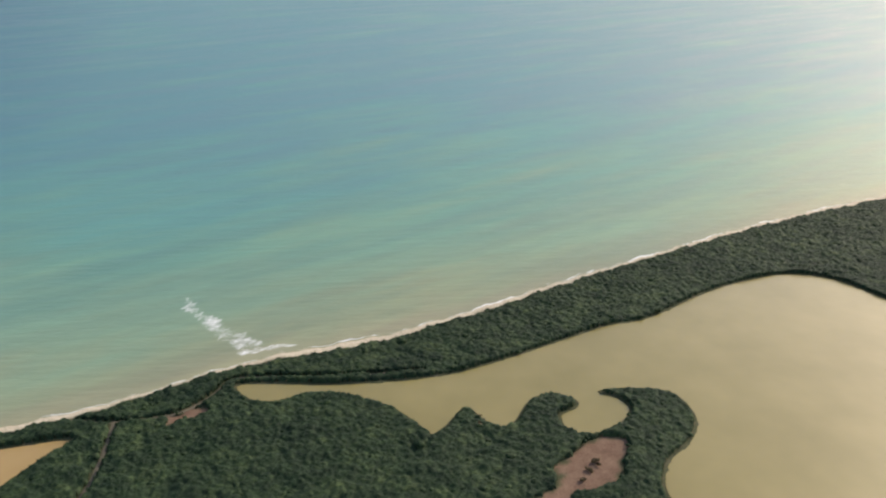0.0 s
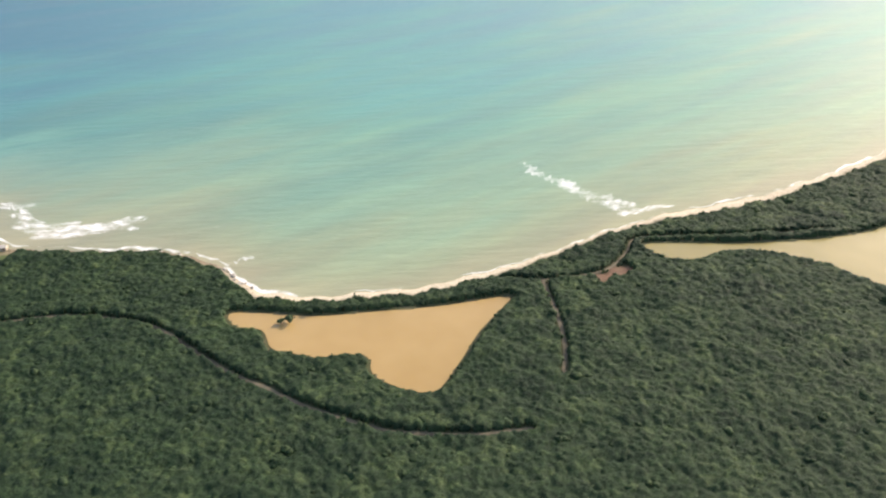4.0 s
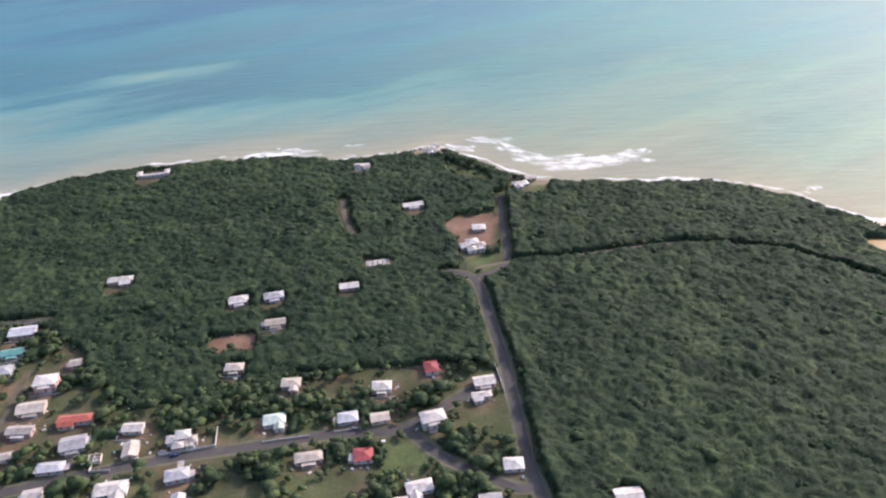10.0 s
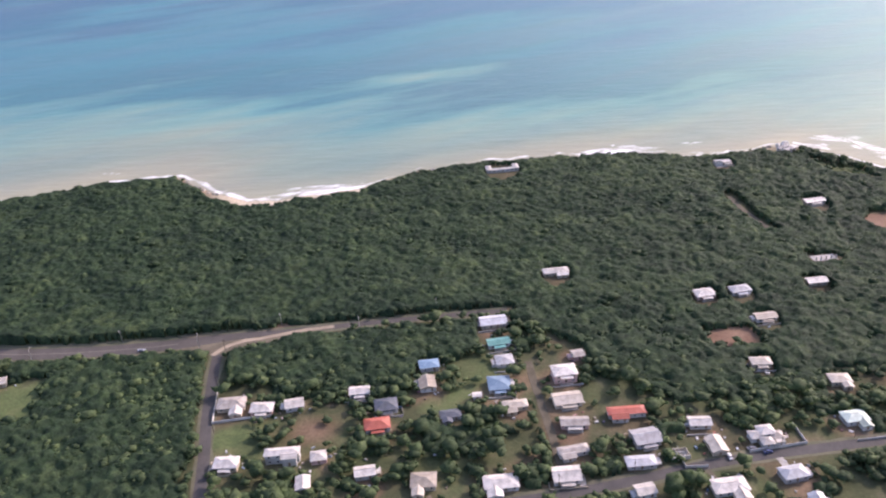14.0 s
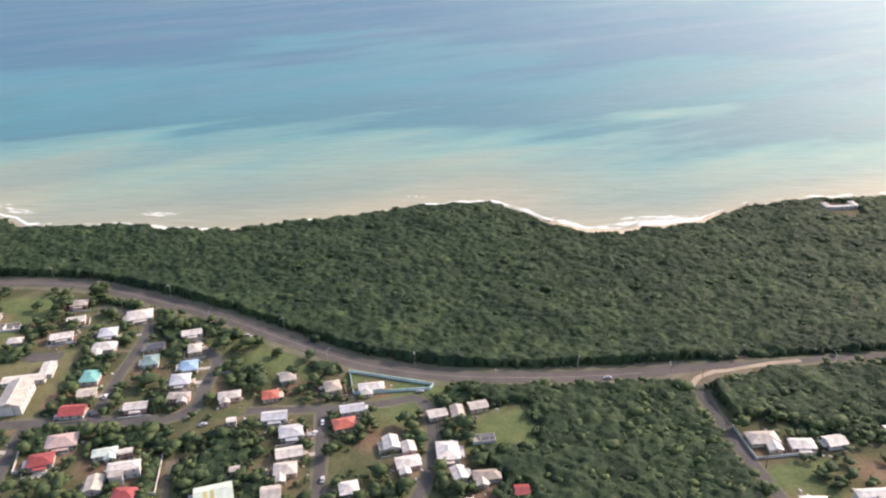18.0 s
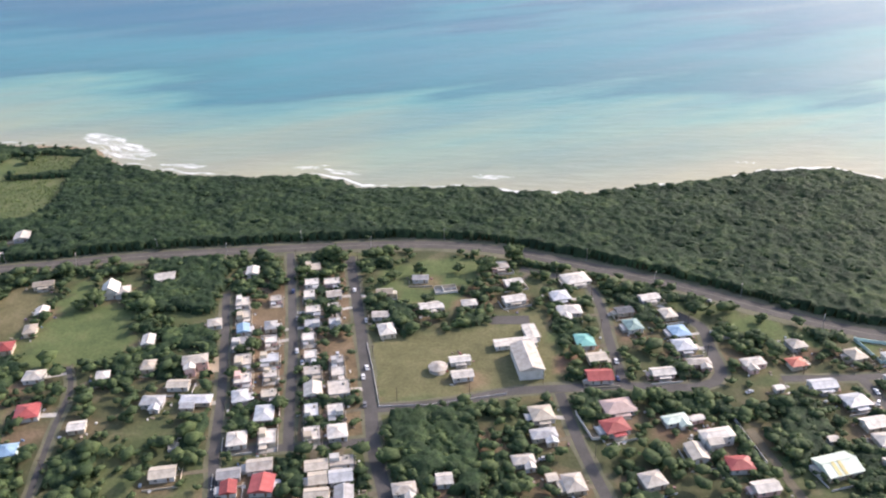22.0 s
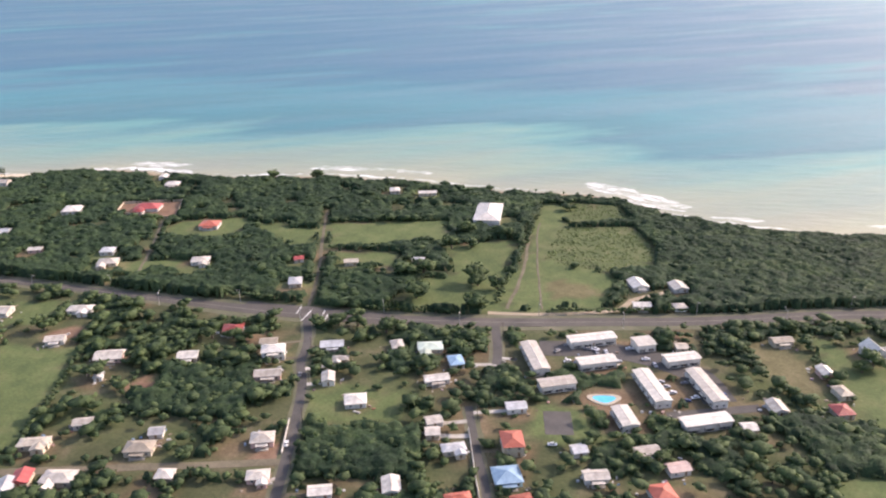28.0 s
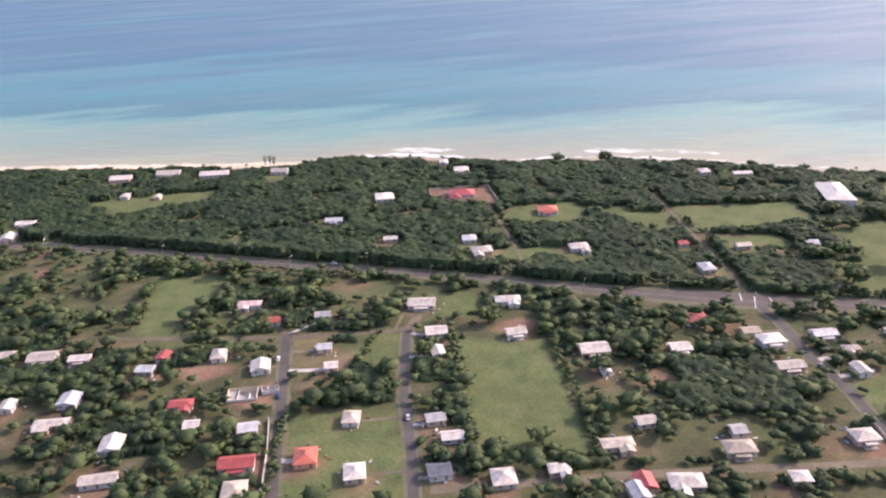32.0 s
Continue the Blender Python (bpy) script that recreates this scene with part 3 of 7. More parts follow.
BARE_SECOND = [
    ((-2271, 306), (-2251, 313), (-2246, 299), (-2268, 294)), ((-2161, 201), (-2147, 205), (-2150, 195), (-2160, 193)),
    ((-2099, 231), (-2085, 237), (-2085, 223), (-2097, 215)), ((-2188, 270), (-2175, 273), (-2175, 259), (-2189, 256)),
    ((-220, 590), (-190, 606), (-186, 596), (-214, 580)), ((-1560, 335), (-1553, 356), (-1546, 352), (-1552, 328)),
    ((-1212, 408), (-1203, 404), (-1180, 416), (-1168, 425), (-1181, 424), (-1194, 416)), ((-1567, 332), (-1558, 350), (-1552, 340), (-1562, 322)),
    ((-1535, 400), (-1520, 414), (-1512, 400), (-1526, 392)),
]
BARE = BARE_FIRST + BARE_SECOND
WORN = [  # grass trodden thin, with the soil showing through
    ((-1872, 343), (-1884, 386), (-1861, 394), (-1842, 345), (-1853, 325)),
    ((-1994, 447), (-1974, 447), (-1965, 428), (-1978, 414), (-1996, 424)),
    ((-2380, 263), (-2359, 274), (-2338, 240), (-2363, 230)),
]
GROVES = [
    ((-1770, 345), (-1757, 358), (-1735, 360), (-1731, 338), (-1761, 331)),
    ((-1634, 299), (-1612, 305), (-1590, 308), (-1582, 240), (-1624, 266)),
    ((-1874, 312), (-1828, 320), (-1817, 283), (-1858, 270)),
    ((-2088, 253), (-2034, 262), (-2027, 224), (-2077, 213)),
    ((-2197, 287), (-2126, 282), (-2114, 245), (-2172, 236)),
    ((-1330, 384), (-1215, 394), (-1195, 309), (-1180, 230), (-1300, 240)),
    ((-1204, 391), (-1176, 416), (-1060, 436), (-1060, 402), (-1110, 371), (-1197, 366)),
    ((-1823, 436), (-1773, 449), (-1740, 372), (-1786, 366)),
    ((-1010, 430), (-900, 420), (-880, 395), (-960, 360), (-1000, 400)),
]

# ---- mesh helpers ----


def mesh_of(name, verts, faces, material, smooth_faces=False):
    """A mesh from arrays: verts (n, 3) and faces (m, 3 or 4)."""
    verts, faces = np.asarray(verts, np.float32), np.asarray(faces, np.int32)
    me = bpy.data.meshes.new(name)
    k = faces.shape[1]
    me.vertices.add(len(verts)), me.loops.add(faces.size), me.polygons.add(len(faces))
    me.vertices.foreach_set("co", verts.ravel())
    me.loops.foreach_set("vertex_index", faces.ravel())
    me.polygons.foreach_set("loop_start", np.arange(0, faces.size, k, dtype=np.int32))
    me.polygons.foreach_set("use_smooth", np.full(len(faces), smooth_faces, bool))
    me.update(calc_edges=True)
    me.materials.append(material)
    return me


def values_on(me, name, values):
    a = me.attributes.new(name, "FLOAT", "POINT")
    a.data.foreach_set("value", np.asarray(values, np.float32).ravel())


def grid_faces(nx, ny):
    i, j = np.meshgrid(np.arange(nx - 1), np.arange(ny - 1), indexing="ij")
    a = (i * ny + j).ravel()
    return np.stack([a, a + ny, a + ny + 1, a + 1], 1)


def cut(quads, ny):
    """Each face of a grid as two triangles, with the cut turned at every other one."""
    a, b, c, d = quads.T
    odd = ((a // ny + a % ny) % 2 == 1)[:, None]
    return np.vstack([np.where(odd, np.stack([a, b, c], 1), np.stack([a, b, d], 1)), np.where(odd, np.stack([a, c, d], 1), np.stack([b, c, d], 1))])


def to_mesh(name, bm, material):
    me = bpy.data.meshes.new(name)
    bmesh.ops.recalc_face_normals(bm, faces=bm.faces)
    bm.to_mesh(me)
    bm.free()
    me.materials.append(material)
    return me


def hung(name, me, parent, m=None, label=""):
    """An object on a mesh, as a part of its parent."""
    ob = new(name, me)
    ob.parent = parent
    if m is not None:
        ob.matrix_local = m
    return tagged(ob, label)


def part(name, bm, material, parent, label=""):
    return hung(name, to_mesh(name, bm, material), parent, None, label)


def box(bm, x, y, z, sx, sy, sz, turn=0.0, bevel=0.0):
    """A box whose base centre is at x, y, z."""
    made = bmesh.ops.create_cube(bm, size=1, matrix=Matrix.Translation((x, y, z + sz / 2)) @ Matrix.Rotation(turn, 4, "Z") @ Matrix.Diagonal((sx, sy, sz, 1)))
    if bevel:
        edges = list({e for v in made["verts"] for e in v.link_edges})
        bmesh.ops.bevel(bm, geom=edges, offset=bevel, segments=1, affect="EDGES")
    return bm


def tube(bm, x, y, z, r1, r2, h, sides=8):
    bmesh.ops.create_cone(bm, cap_ends=True, segments=sides, radius1=r1, radius2=r2, depth=h, matrix=Matrix.Translation((x, y, z + h / 2)))
    return bm


# ---- ground, sea, ponds ----
def spread(fine, *outer):
    return np.unique(np.concatenate([fine, np.array(outer, float)]))


gx = spread(np.arange(-2900, 901, 5.5), -9000, -6500, -5000, -4200, -3700, -3400, -3200, -3050, -2960, 1000, 1150, 1400, 1800, 2600, 4000, 6500, 9000)
gy = spread(np.arange(100, 1231, 5.5), -9000, -6000, -3500, -2000, -1200, -700, -400, -200, -80, 0, 50, 1300, 1400, 1600, 2000, 2800, 4000)
GX, GY = np.meshgrid(gx, gy, indexing="ij")
GD = shore_y(GX) - GY     # metres inland from the waterline


def land_height(x, y):
    d = shore_y(x) - np.asarray(y, float)
    return np.where(d > 0, 1.5 * np.clip(d / 9.0, 0, 1), np.maximum(-4.0, 0.12 * d))


GZ = land_height(GX, GY)
lawn = np.zeros(GX.shape)
soil = np.zeros(GX.shape)
jx, jy = GX + 4 * wave_noise(GX, GY, 31, 0.4), GY + 4 * wave_noise(GX, GY, 27, 1.1)
for ring in LAWNS:
    lawn[inside(jx, jy, ring)] = 1.0
for ring in BRUSH:
    lawn[inside(jx, jy, ring)] = 0.7
for ring in WORN:
    lawn[inside(jx, jy, ring)] = 0.7
    soil[inside(jx, jy, ring)] = 0.35
for ring in BARE:
    soil[inside(jx, jy, ring)] = 1.0
soil[inside(jx, jy, LAWNS[4])] = 0.32
soil[inside(jx, jy, ((-1752, 398), (-1715, 440), (-1683, 436), (-1659, 357), (-1636, 279), (-1702, 262)))] = 0.6
fields = lawn > 0.9
settled = (GX < -1985) & (GD > 20) & (GY > 60) | (GY > 60) & (GX < -745) & (GY < np.interp(GX, HIGHWAY_LINE[:, 0], HIGHWAY_LINE[:, 1]) + 25) | ((GX > -1060) & (GX < -745) & (GY > 60) & (GY < 470))
lawn[settled] = np.maximum(lawn[settled], np.clip(0.15 + 0.5 * wave_noise(GX, GY, 90, 2.0)[settled], 0, 1))
settled &= ~fields
soil[settled] = np.maximum(soil[settled], 0.8 * np.clip(wave_noise(GX, GY, 60, 3.0)[settled] - 0.35, 0, 1))
sand = np.clip((np.interp(GX, [-2540, -2470], [27, 14]) + 5 * wave_noise(GX, GX * 0, 300, 0.2) - GD) / 4, 0, 1)
sandy = np.interp(GX, [-2480, -2440, -2040, -1990, -1660, -1640, -1410, -1380, -1300, -1280, -1160, -1130, -540, -490], [1, 0.35, 0.35, 0.2, 0.3, 1, 1, 0.2, 0.2, 0.8, 0.8, 0.2, 0.2, 1])
soil = np.maximum(soil, 0.7 * np.clip(sand, 0, 1) * (1 - sandy))
sand = sand * sandy
for line, deep in ((POND_LINE, 1.2), (LAGOON_LINE, 1.2)):
    wet = inside(GX, GY, line)
    GZ[wet] = 1.5 - deep
me = mesh_of("ground", np.stack([GX, GY, GZ], -1).reshape(-1, 3), grid_faces(len(gx), len(gy)), GROUND, True)
for key, v in (("lawn", lawn), ("soil", soil), ("sand", sand)):
    values_on(me, key, v)
tagged(new("ground", me), "green and brown coastal ground with a pale sandy shore", "ground", kind="structure")

# The sea follows the shore: columns along the coast, rows by distance out.
sx = spread(np.arange(-2900, 901, 6.0), -12000, -9000, -7000, -5500, -4600, -4000, -3600, -3300, -3100, -3000, 1000, 1150, 1400, 1800, 2400, 3200, 4200, 6000, 9000, 12000)
out = np.concatenate([np.arange(-30, -8, 4.0), np.arange(-8, 26, 1.6), np.arange(26, 60, 3.0), np.arange(60, 200, 8.0), np.arange(200, 620, 20.0), np.geomspace(620, 9000, 30)])
SX, SO = np.meshgrid(sx, out, indexing="ij")
SY = shore_y(SX) + SO
shore_out = np.clip(SO / 1000 * np.interp(SX, [-2300, -1900, -1500, -1200, -900, -700], [1.5, 1.3, 1.0, 1.45, 1.5, 1.0]), 0, 1)
shelf = np.interp(SX + 0.30 * SO, [-1250, -950, -650, -350, 0], [0, 0.25, 0.55, 0.9, 1.0])
band = 2.6 + 2.6 * wave_noise(SX, SX * 0, 170, 0.9) + 1.6 * wave_noise(SX, SX * 0, 45, 0.3)
band = band + np.interp(SX, [-2500, -2460, -2390, -2340, -1300, -1275, -1185, -1160, -1010, -980, -890, -860], [0, 4, 4, 0, 0, 7, 7, 0, 0, 5, 5, 0])
# on open beaches the foam lies at the waterline, along rocks it reaches further out
reach = np.interp(SX, [-2480, -2440, -2040, -1990, -1660, -1640, -1410, -1380, -1300, -1280, -1160, -1130, -540, -490], [3, 9, 9, 8, 6, 2.5, 2.5, 6, 6, 4, 4, 7, 6, 2.0])
reach = reach + 1.5 * wave_noise(SX, SX * 0, 90, 0.5)
surf = np.clip(1.2 - abs(SO - reach) / np.maximum(band, 1.3), 0, 1) ** 0.5 * np.clip(0.80 + 0.25 * wave_noise(SX, SO * 3, 38, 0.6) + 0.20 * wave_noise(SX, SO, 13, 1.4), 0.3, 1)
# x, y, half length, half depth, lean
BREAKERS_FIRST = [
    (-258, 818, 26, 7, -55), (-238, 783, 30, 10, -50), (-210, 752, 34, 14, -48), (-182, 724, 30, 15, -50), (-150, 712, 24, 6, 20), (-691, 682, 40, 11, 4),
    (-655, 690, 26, 14, 12), (-735, 698, 22, 10, -30), (-766, 736, 28, 10, 4), (-748, 716, 16, 8, -25), (-640, 700, 20, 9, 30), (-700, 670, 28, 6, 4),
    (-730, 690, 24, 7, -20), (-550, 689, 6, 3, 0), (-518, 624, 14, 6, 40), (-947, 714, 30, 5, 0), (-1200, 632, 44, 8, 14), (-1410, 665, 10, 4, 0),
    (-1733, 603, 20, 6, -10),
]
BREAKERS_SECOND = [
    (-793, 718, 16, 8, -20), (-713, 688, 28, 11, 5), (-688, 680, 26, 9, 5), (-2234, 672, 32, 12, 0), (-2174, 676, 30, 7, -5), (-2420, 644, 40, 9, 5),
    (-1975, 662, 32, 14, -25), (-1942, 630, 26, 12, -30), (-1873, 604, 20, 6, 0), (-950, 720, 14, 5, 0), (-892, 727, 10, 4, 0), (-1609, 608, 20, 5, 4),
    (-1767, 611, 16, 6, 10), (-1927, 634, 26, 10, -40), (-1962, 650, 30, 8, -20),
]
BREAKERS = BREAKERS_FIRST + BREAKERS_SECOND
for bx, by, half, deep, lean in BREAKERS:
    c, s = math.cos(radians(lean)), math.sin(radians(lean))
    u, v = (SX - bx) * c + (SY - by) * s, -(SX - bx) * s + (SY - by) * c
    rr = np.random.RandomState(int(abs(bx)))
    surf = np.maximum(surf, 0.68 * np.exp(-((u / (1.25 * half)) ** 4 + (v / (1.3 * deep)) ** 4)))
    for _ in range(11):
        du, dv, su, sv = rr.uniform(-0.9, 0.9) * half, rr.uniform(-0.8, 0.8) * deep, rr.uniform(0.25, 0.55) * half, rr.uniform(0.3, 0.65) * deep
        surf = np.maximum(surf, rr.uniform(0.7, 1.0) * np.exp(-(((u - du) / su) ** 2 + ((v - dv) / sv) ** 2)))
SZ = 0.12 * wave_noise(SX, SY, 26, 0.5) * np.clip(SO / 40, 0, 1)
me = mesh_of("sea", np.stack([SX, SY, SZ], -1).reshape(-1, 3), grid_faces(len(sx), len(out)), SEA, True)
for key, v in (("out", shore_out), ("shelf", shelf), ("surf", surf)):
    values_on(me, key, v)
tagged(new("water", me), "turquoise sea turning deep blue, with white surf along the shore", "sea", kind="structure")


def pool_sheet(name, line, z, material, label):
    bm = bmesh.new()
    face = bm.faces.new([bm.verts.new((x, y, z)) for x, y in line])
    bmesh.ops.triangulate(bm, faces=[face])
    tagged(new(name, to_mesh(name, bm, material)), label, "water", kind="structure")


pool_sheet("water_pond", POND_LINE, 1.1, POND, "ochre-brown muddy pond behind the beach")
pool_sheet("water_lagoon", LAGOON_LINE, 1.1, LAGOON, "olive-brown silty lagoon behind the beach ridge")


def ribbon(name, line, width, z, thick, material, label, category="road", uneven=0.0):
    """A strip of the given width along a line, with a real edge."""
    d = np.gradient(line, axis=0)
    d /= np.linalg.norm(d, axis=1)[:, None] + 1e-9
    side = np.stack([-d[:, 1], d[:, 0]], 1)
    width = np.broadcast_to(width, len(line))[:, None]
    wob = uneven * wave_noise(line[:, 0], line[:, 1], 23, 0.7)[:, None]
    left, right = line + side * (width / 2 + wob), line - side * (width / 2 - wob * 0.6)
    n = len(line)
    base = z
    v = np.vstack([np.c_[left, np.full(n, base)], np.c_[right, np.full(n, base)], np.c_[left + side * 0.15, np.full(n, base - thick)], np.c_[right - side * 0.15, np.full(n, base - thick)]])
    a = np.arange(n - 1)
    f = np.vstack([np.stack([a, a + n, a + n + 1, a + 1], 1), np.stack([a + 2 * n, a, a + 1, a + 2 * n + 1], 1), np.stack([a + n, a + 3 * n, a + 3 * n + 1, a + n + 1], 1)])
    return tagged(new(name, mesh_of(name, v, f, material)), label, category, kind="structure")


narrow = np.interp(HIGHWAY_LINE[:, 0], [-2260, -2180, -1240, -1185], [0.7, 1.0, 1.0, 0.45])   # past the junction only a lane goes on
ribbon("road_highway_verge", HIGHWAY_LINE, 21 * narrow, 1.56, 0.3, SHOULDER, "grassy gravel verge along the highway", uneven=1.5)
ribbon("road_highway", HIGHWAY_LINE, 10.5 * narrow, 1.62, 0.3, HIGHWAY, "sun-bleached two-lane coastal highway")
ribbon("road_marking", HIGHWAY_LINE[HIGHWAY_LINE[:, 0] < -1235], 0.16, 1.626, 0.004, PAINT, "worn painted line on the highway", "road marking")
for n, (w, kind, line) in enumerate(ROAD_LINES):
    material, label = {"a": (ASPHALT, "narrow grey asphalt street"), "d": (TRACK, "pale packed dirt lane"), "n": (ASPHALT, "narrow shaded asphalt lane to the point"), "t": (TRACK, "narrow dirt track through the trees"), "s": (SAND, "pale sandy lane beside the highway")}[kind]
    if kind == "a":
        ribbon("road_verge", line, w + 3.6, 1.535 + 0.002 * (n % 9), 0.25, SHOULDER, "dry grass and gravel verge along a street", "verge", 0.9)
    ribbon("road", line, w, 1.58 + 0.002 * (n % 9), 0.25, material, label, uneven=0.0 if kind == "a" else 0.5)
PAVED = [(smooth(((-2178, 361), (-2135, 362), (-2085, 365))), 10.5), (smooth(((-1992, 352), (-1950, 358), (-1912, 345), (-1898, 318))), 9.5), (smooth(((-1974, 291), (-1970, 272))), 7.5), (smooth(((-1923, 300), (-1880, 318))), 4.0), (smooth(((-1240, 404), (-1214, 404), (-1180, 416))), 8.0), (smooth(((-1211, 400), (-1194, 412), (-1152, 425))), 4.5)]   # kept clear of trees
ribbon("pavement_junction", smooth(((-1240, 404), (-1214, 404), (-1180, 416))), 20, 1.59, 0.2, TRACK, "worn dirt apron at the highway junction", "pavement", 2.0)
ribbon("pavement_sand", smooth(((-1214, 394), (-1210, 402), (-1204, 407), (-1193, 412.5), (-1172, 419.5), (-1150, 426))), 3.2, 1.64, 0.2, SAND, "pale loose sand heaped along the road beside the junction", "sand", 1.2)
ribbon("pavement_crossroads", smooth(((-2178, 361), (-2135, 362), (-2085, 365))), 15, 1.605, 0.2, HIGHWAY, "wide worn asphalt apron at the crossroads", "pavement", 1.5)
for k, line in enumerate((((-2142, 369), (-2141, 359)), ((-2134, 366), (-2134, 351)), ((-2126, 368), (-2123, 350)), ((-2122, 363), (-2120, 351)))):
    ribbon("road_marking", smooth(line), 0.28, 1.632 + 0.002 * k, 0.004, STRIPE, "painted white traffic line at the crossroads", "road marking")
ribbon("pavement_car_park", smooth(((-1992, 352), (-1950, 358), (-1912, 345), (-1898, 318))), 17, 1.592, 0.2, ASPHALT, "grey asphalt car park between white apartment blocks", "pavement")
ribbon("pavement_court", smooth(((-1974, 291), (-1970, 272))), 13, 1.59, 0.2, ASPHALT, "dark asphalt sports court", "pavement")
ribbon("pavement_court", smooth(((-1593, 385), (-1571, 388))), 9, 1.588, 0.2, ASPHALT, "dark asphalt court behind the school", "pavement")
ribbon("pavement_yard", smooth(((-1748, 318), (-1737, 321), (-1727, 325))), 15, 1.586, 0.2, SAND, "pale bare concrete yard beside a pink house", "pavement", 1.0)
ribbon("pavement_drive", smooth(((-1923, 300), (-1880, 318))), 6, 1.594, 0.2, ASPHALT, "asphalt drive beside the apartment blocks", "pavement")

# ---- houses ----
FOOTPRINTS = []   # x, y, radius: kept clear of trees
LOOK = {"w": "white", "c": "cream", "g": "grey galvanised", "d": "dark grey", "r": "red", "o": "orange-red", "b": "blue", "t": "teal", "e": "weathered green", "l": "pale green", "y": "yellow", "p": "pink"}
chance = random.Random(11)


def window_meshes():
    bm = bmesh.new()
    for x, z, sx_, sz_ in ((-0.62, 0, 0.10, 1.2), (0.62, 0, 0.10, 1.2), (0, 0, 1.34, 0.10), (0, 1.1, 1.34, 0.12), (0, 0.5, 1.2, 0.05)):
        box(bm, x, 0, z, sx_, 0.16, sz_)
    frame_me = to_mesh("window_frame", bm, WALLS["w"])
    pane_me = to_mesh("pane", box(bmesh.new(), 0, 0, 0.08, 1.18, 0.05, 1.04), GLASS)
    bm = box(bmesh.new(), 0, 0, 0, 1.0, 0.10, 2.05)
    box(bm, 0, -0.06, 0.15, 0.66, 0.04, 0.8), box(bm, 0, -0.06, 1.1, 0.66, 0.04, 0.75)
    return frame_me, pane_me, to_mesh("door", bm, WOOD)


WINDOW_FRAME, WINDOW_PANE, DOOR = window_meshes()


def roof_mesh(w, d, z, kind, pitch, material, over=0.55):
    """A closed roof with eaves and thickness over a w by d plan."""
    W, D, t = w / 2 + over, d / 2 + over, 0.18
    bm = bmesh.new()
    if kind == "f":
        box(bm, 0, 0, z, w + 0.3, d + 0.3, 0.22)
        for x, y, a, b in ((0, D - over, w + 0.4, 0.2), (0, over - D, w + 0.4, 0.2), (W - over, 0, 0.2, d), (over - W, 0, 0.2, d)):
            box(bm, x, y, z + 0.2, a, b, 0.35)
        return to_mesh("roof", bm, material)
    long_x = w >= d
    half, run = (W, D) if long_x else (D, W)
    top = pitch * run
    ridge = half if kind == "g" else max(half - run, 0.25)
    base = [(-half, -run), (half, -run), (half, run), (-half, run)]
    pts = [(x, y, z + h) for h in (-t, 0) for x, y in base] + [(-ridge, 0, z + top), (ridge, 0, z + top)]
    if not long_x:
        pts = [(-y, x, h) for x, y, h in pts]
    v = [bm.verts.new(p) for p in pts]
    for f in ((0, 1, 2, 3), (0, 1, 5, 4), (1, 2, 6, 5), (2, 3, 7, 6), (3, 0, 4, 7), (4, 5, 9, 8), (6, 7, 8, 9), (5, 6, 9), (7, 4, 8)):
        bm.faces.new([v[i] for i in f])
    return to_mesh("roof", bm, material)


def ridge_mesh(w, d, z, kind, pitch, material, over=0.55):
    long_x = w >= d
    half, run = (w / 2 + over, d / 2 + over) if long_x else (d / 2 + over, w / 2 + over)
    ridge = half if kind == "g" else max(half - run, 0.25)
    bm = box(bmesh.new(), 0, 0, z + pitch * run - 0.07, 2 * ridge + 0.2, 0.45, 0.14, 0.0 if long_x else math.pi / 2, 0.04)
    return to_mesh("ridge_cap", bm, material)


def wing(root, w, d, high, kind, roof_key, wall_key, pitch, m, plain=False):
    """One block of a house: walls, roof, ridge, windows on the long sides and the ends."""
    bm = box(bmesh.new(), 0, 0, 0, w, d, high)
    box(bm, 0, 0, 0, w + 0.25, d + 0.25, 0.35)
    if kind == "g":
        # gable ends
        run, long_x = (d / 2 if w >= d else w / 2), w >= d
        half = w / 2 if long_x else d / 2
        for s in (-1, 1):
            tri = [(s * (half - 0.1), -run, high), (s * (half - 0.1), run, high), (s * (half - 0.1), 0, high + pitch * run)]
            inner = [(s * (half - 0.3), y, z) for x, y, z in tri]
            ring = [bm.verts.new(p if long_x else (-p[1], p[0], p[2])) for p in tri + inner]
            for f in ((0, 1, 2), (3, 5, 4), (0, 3, 4, 1), (1, 4, 5, 2), (2, 5, 3, 0)):
                bm.faces.new([ring[i] for i in f])
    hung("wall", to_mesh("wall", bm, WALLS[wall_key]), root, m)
    hung("roof", roof_mesh(w, d, high + (0.02 if kind == "f" else 0.24), kind, pitch, ROOFS[roof_key]), root, m, LOOK[roof_key] + (" flat roof slab with parapet" if kind == "f" else " ribbed metal roof"))
    if kind != "f" and not plain:
        hung("ridge_cap", ridge_mesh(w, d, high + 0.24, kind, pitch, ROOFS[roof_key]), root, m)
    if plain:
        return
    sill = 0.85
    for floor in range(max(1, int(high // 2.6))):
        for side, length, away, turn in ((0, w, d / 2, 0.0), (1, d, w / 2, 90.0), (3, d, w / 2, 270.0)):
            n = max(1, int(length / 3.6))
            for i in range(n):
                along = (i + 0.5) / n * length - length / 2
                if side == 0 and floor == 0 and i == n // 2:
                    hung("door", DOOR, root, m @ pose(0, 0, 0, 0, 0, turn) @ pose(along, -away - 0.04, 0.3))
                    continue
                ob = hung("window", WINDOW_FRAME, root, m @ pose(0, 0, 0, 0, 0, turn) @ pose(along, -away - 0.05, sill + 2.8 * floor))
                if side < 2:
                    hung("pane", WINDOW_PANE, ob)


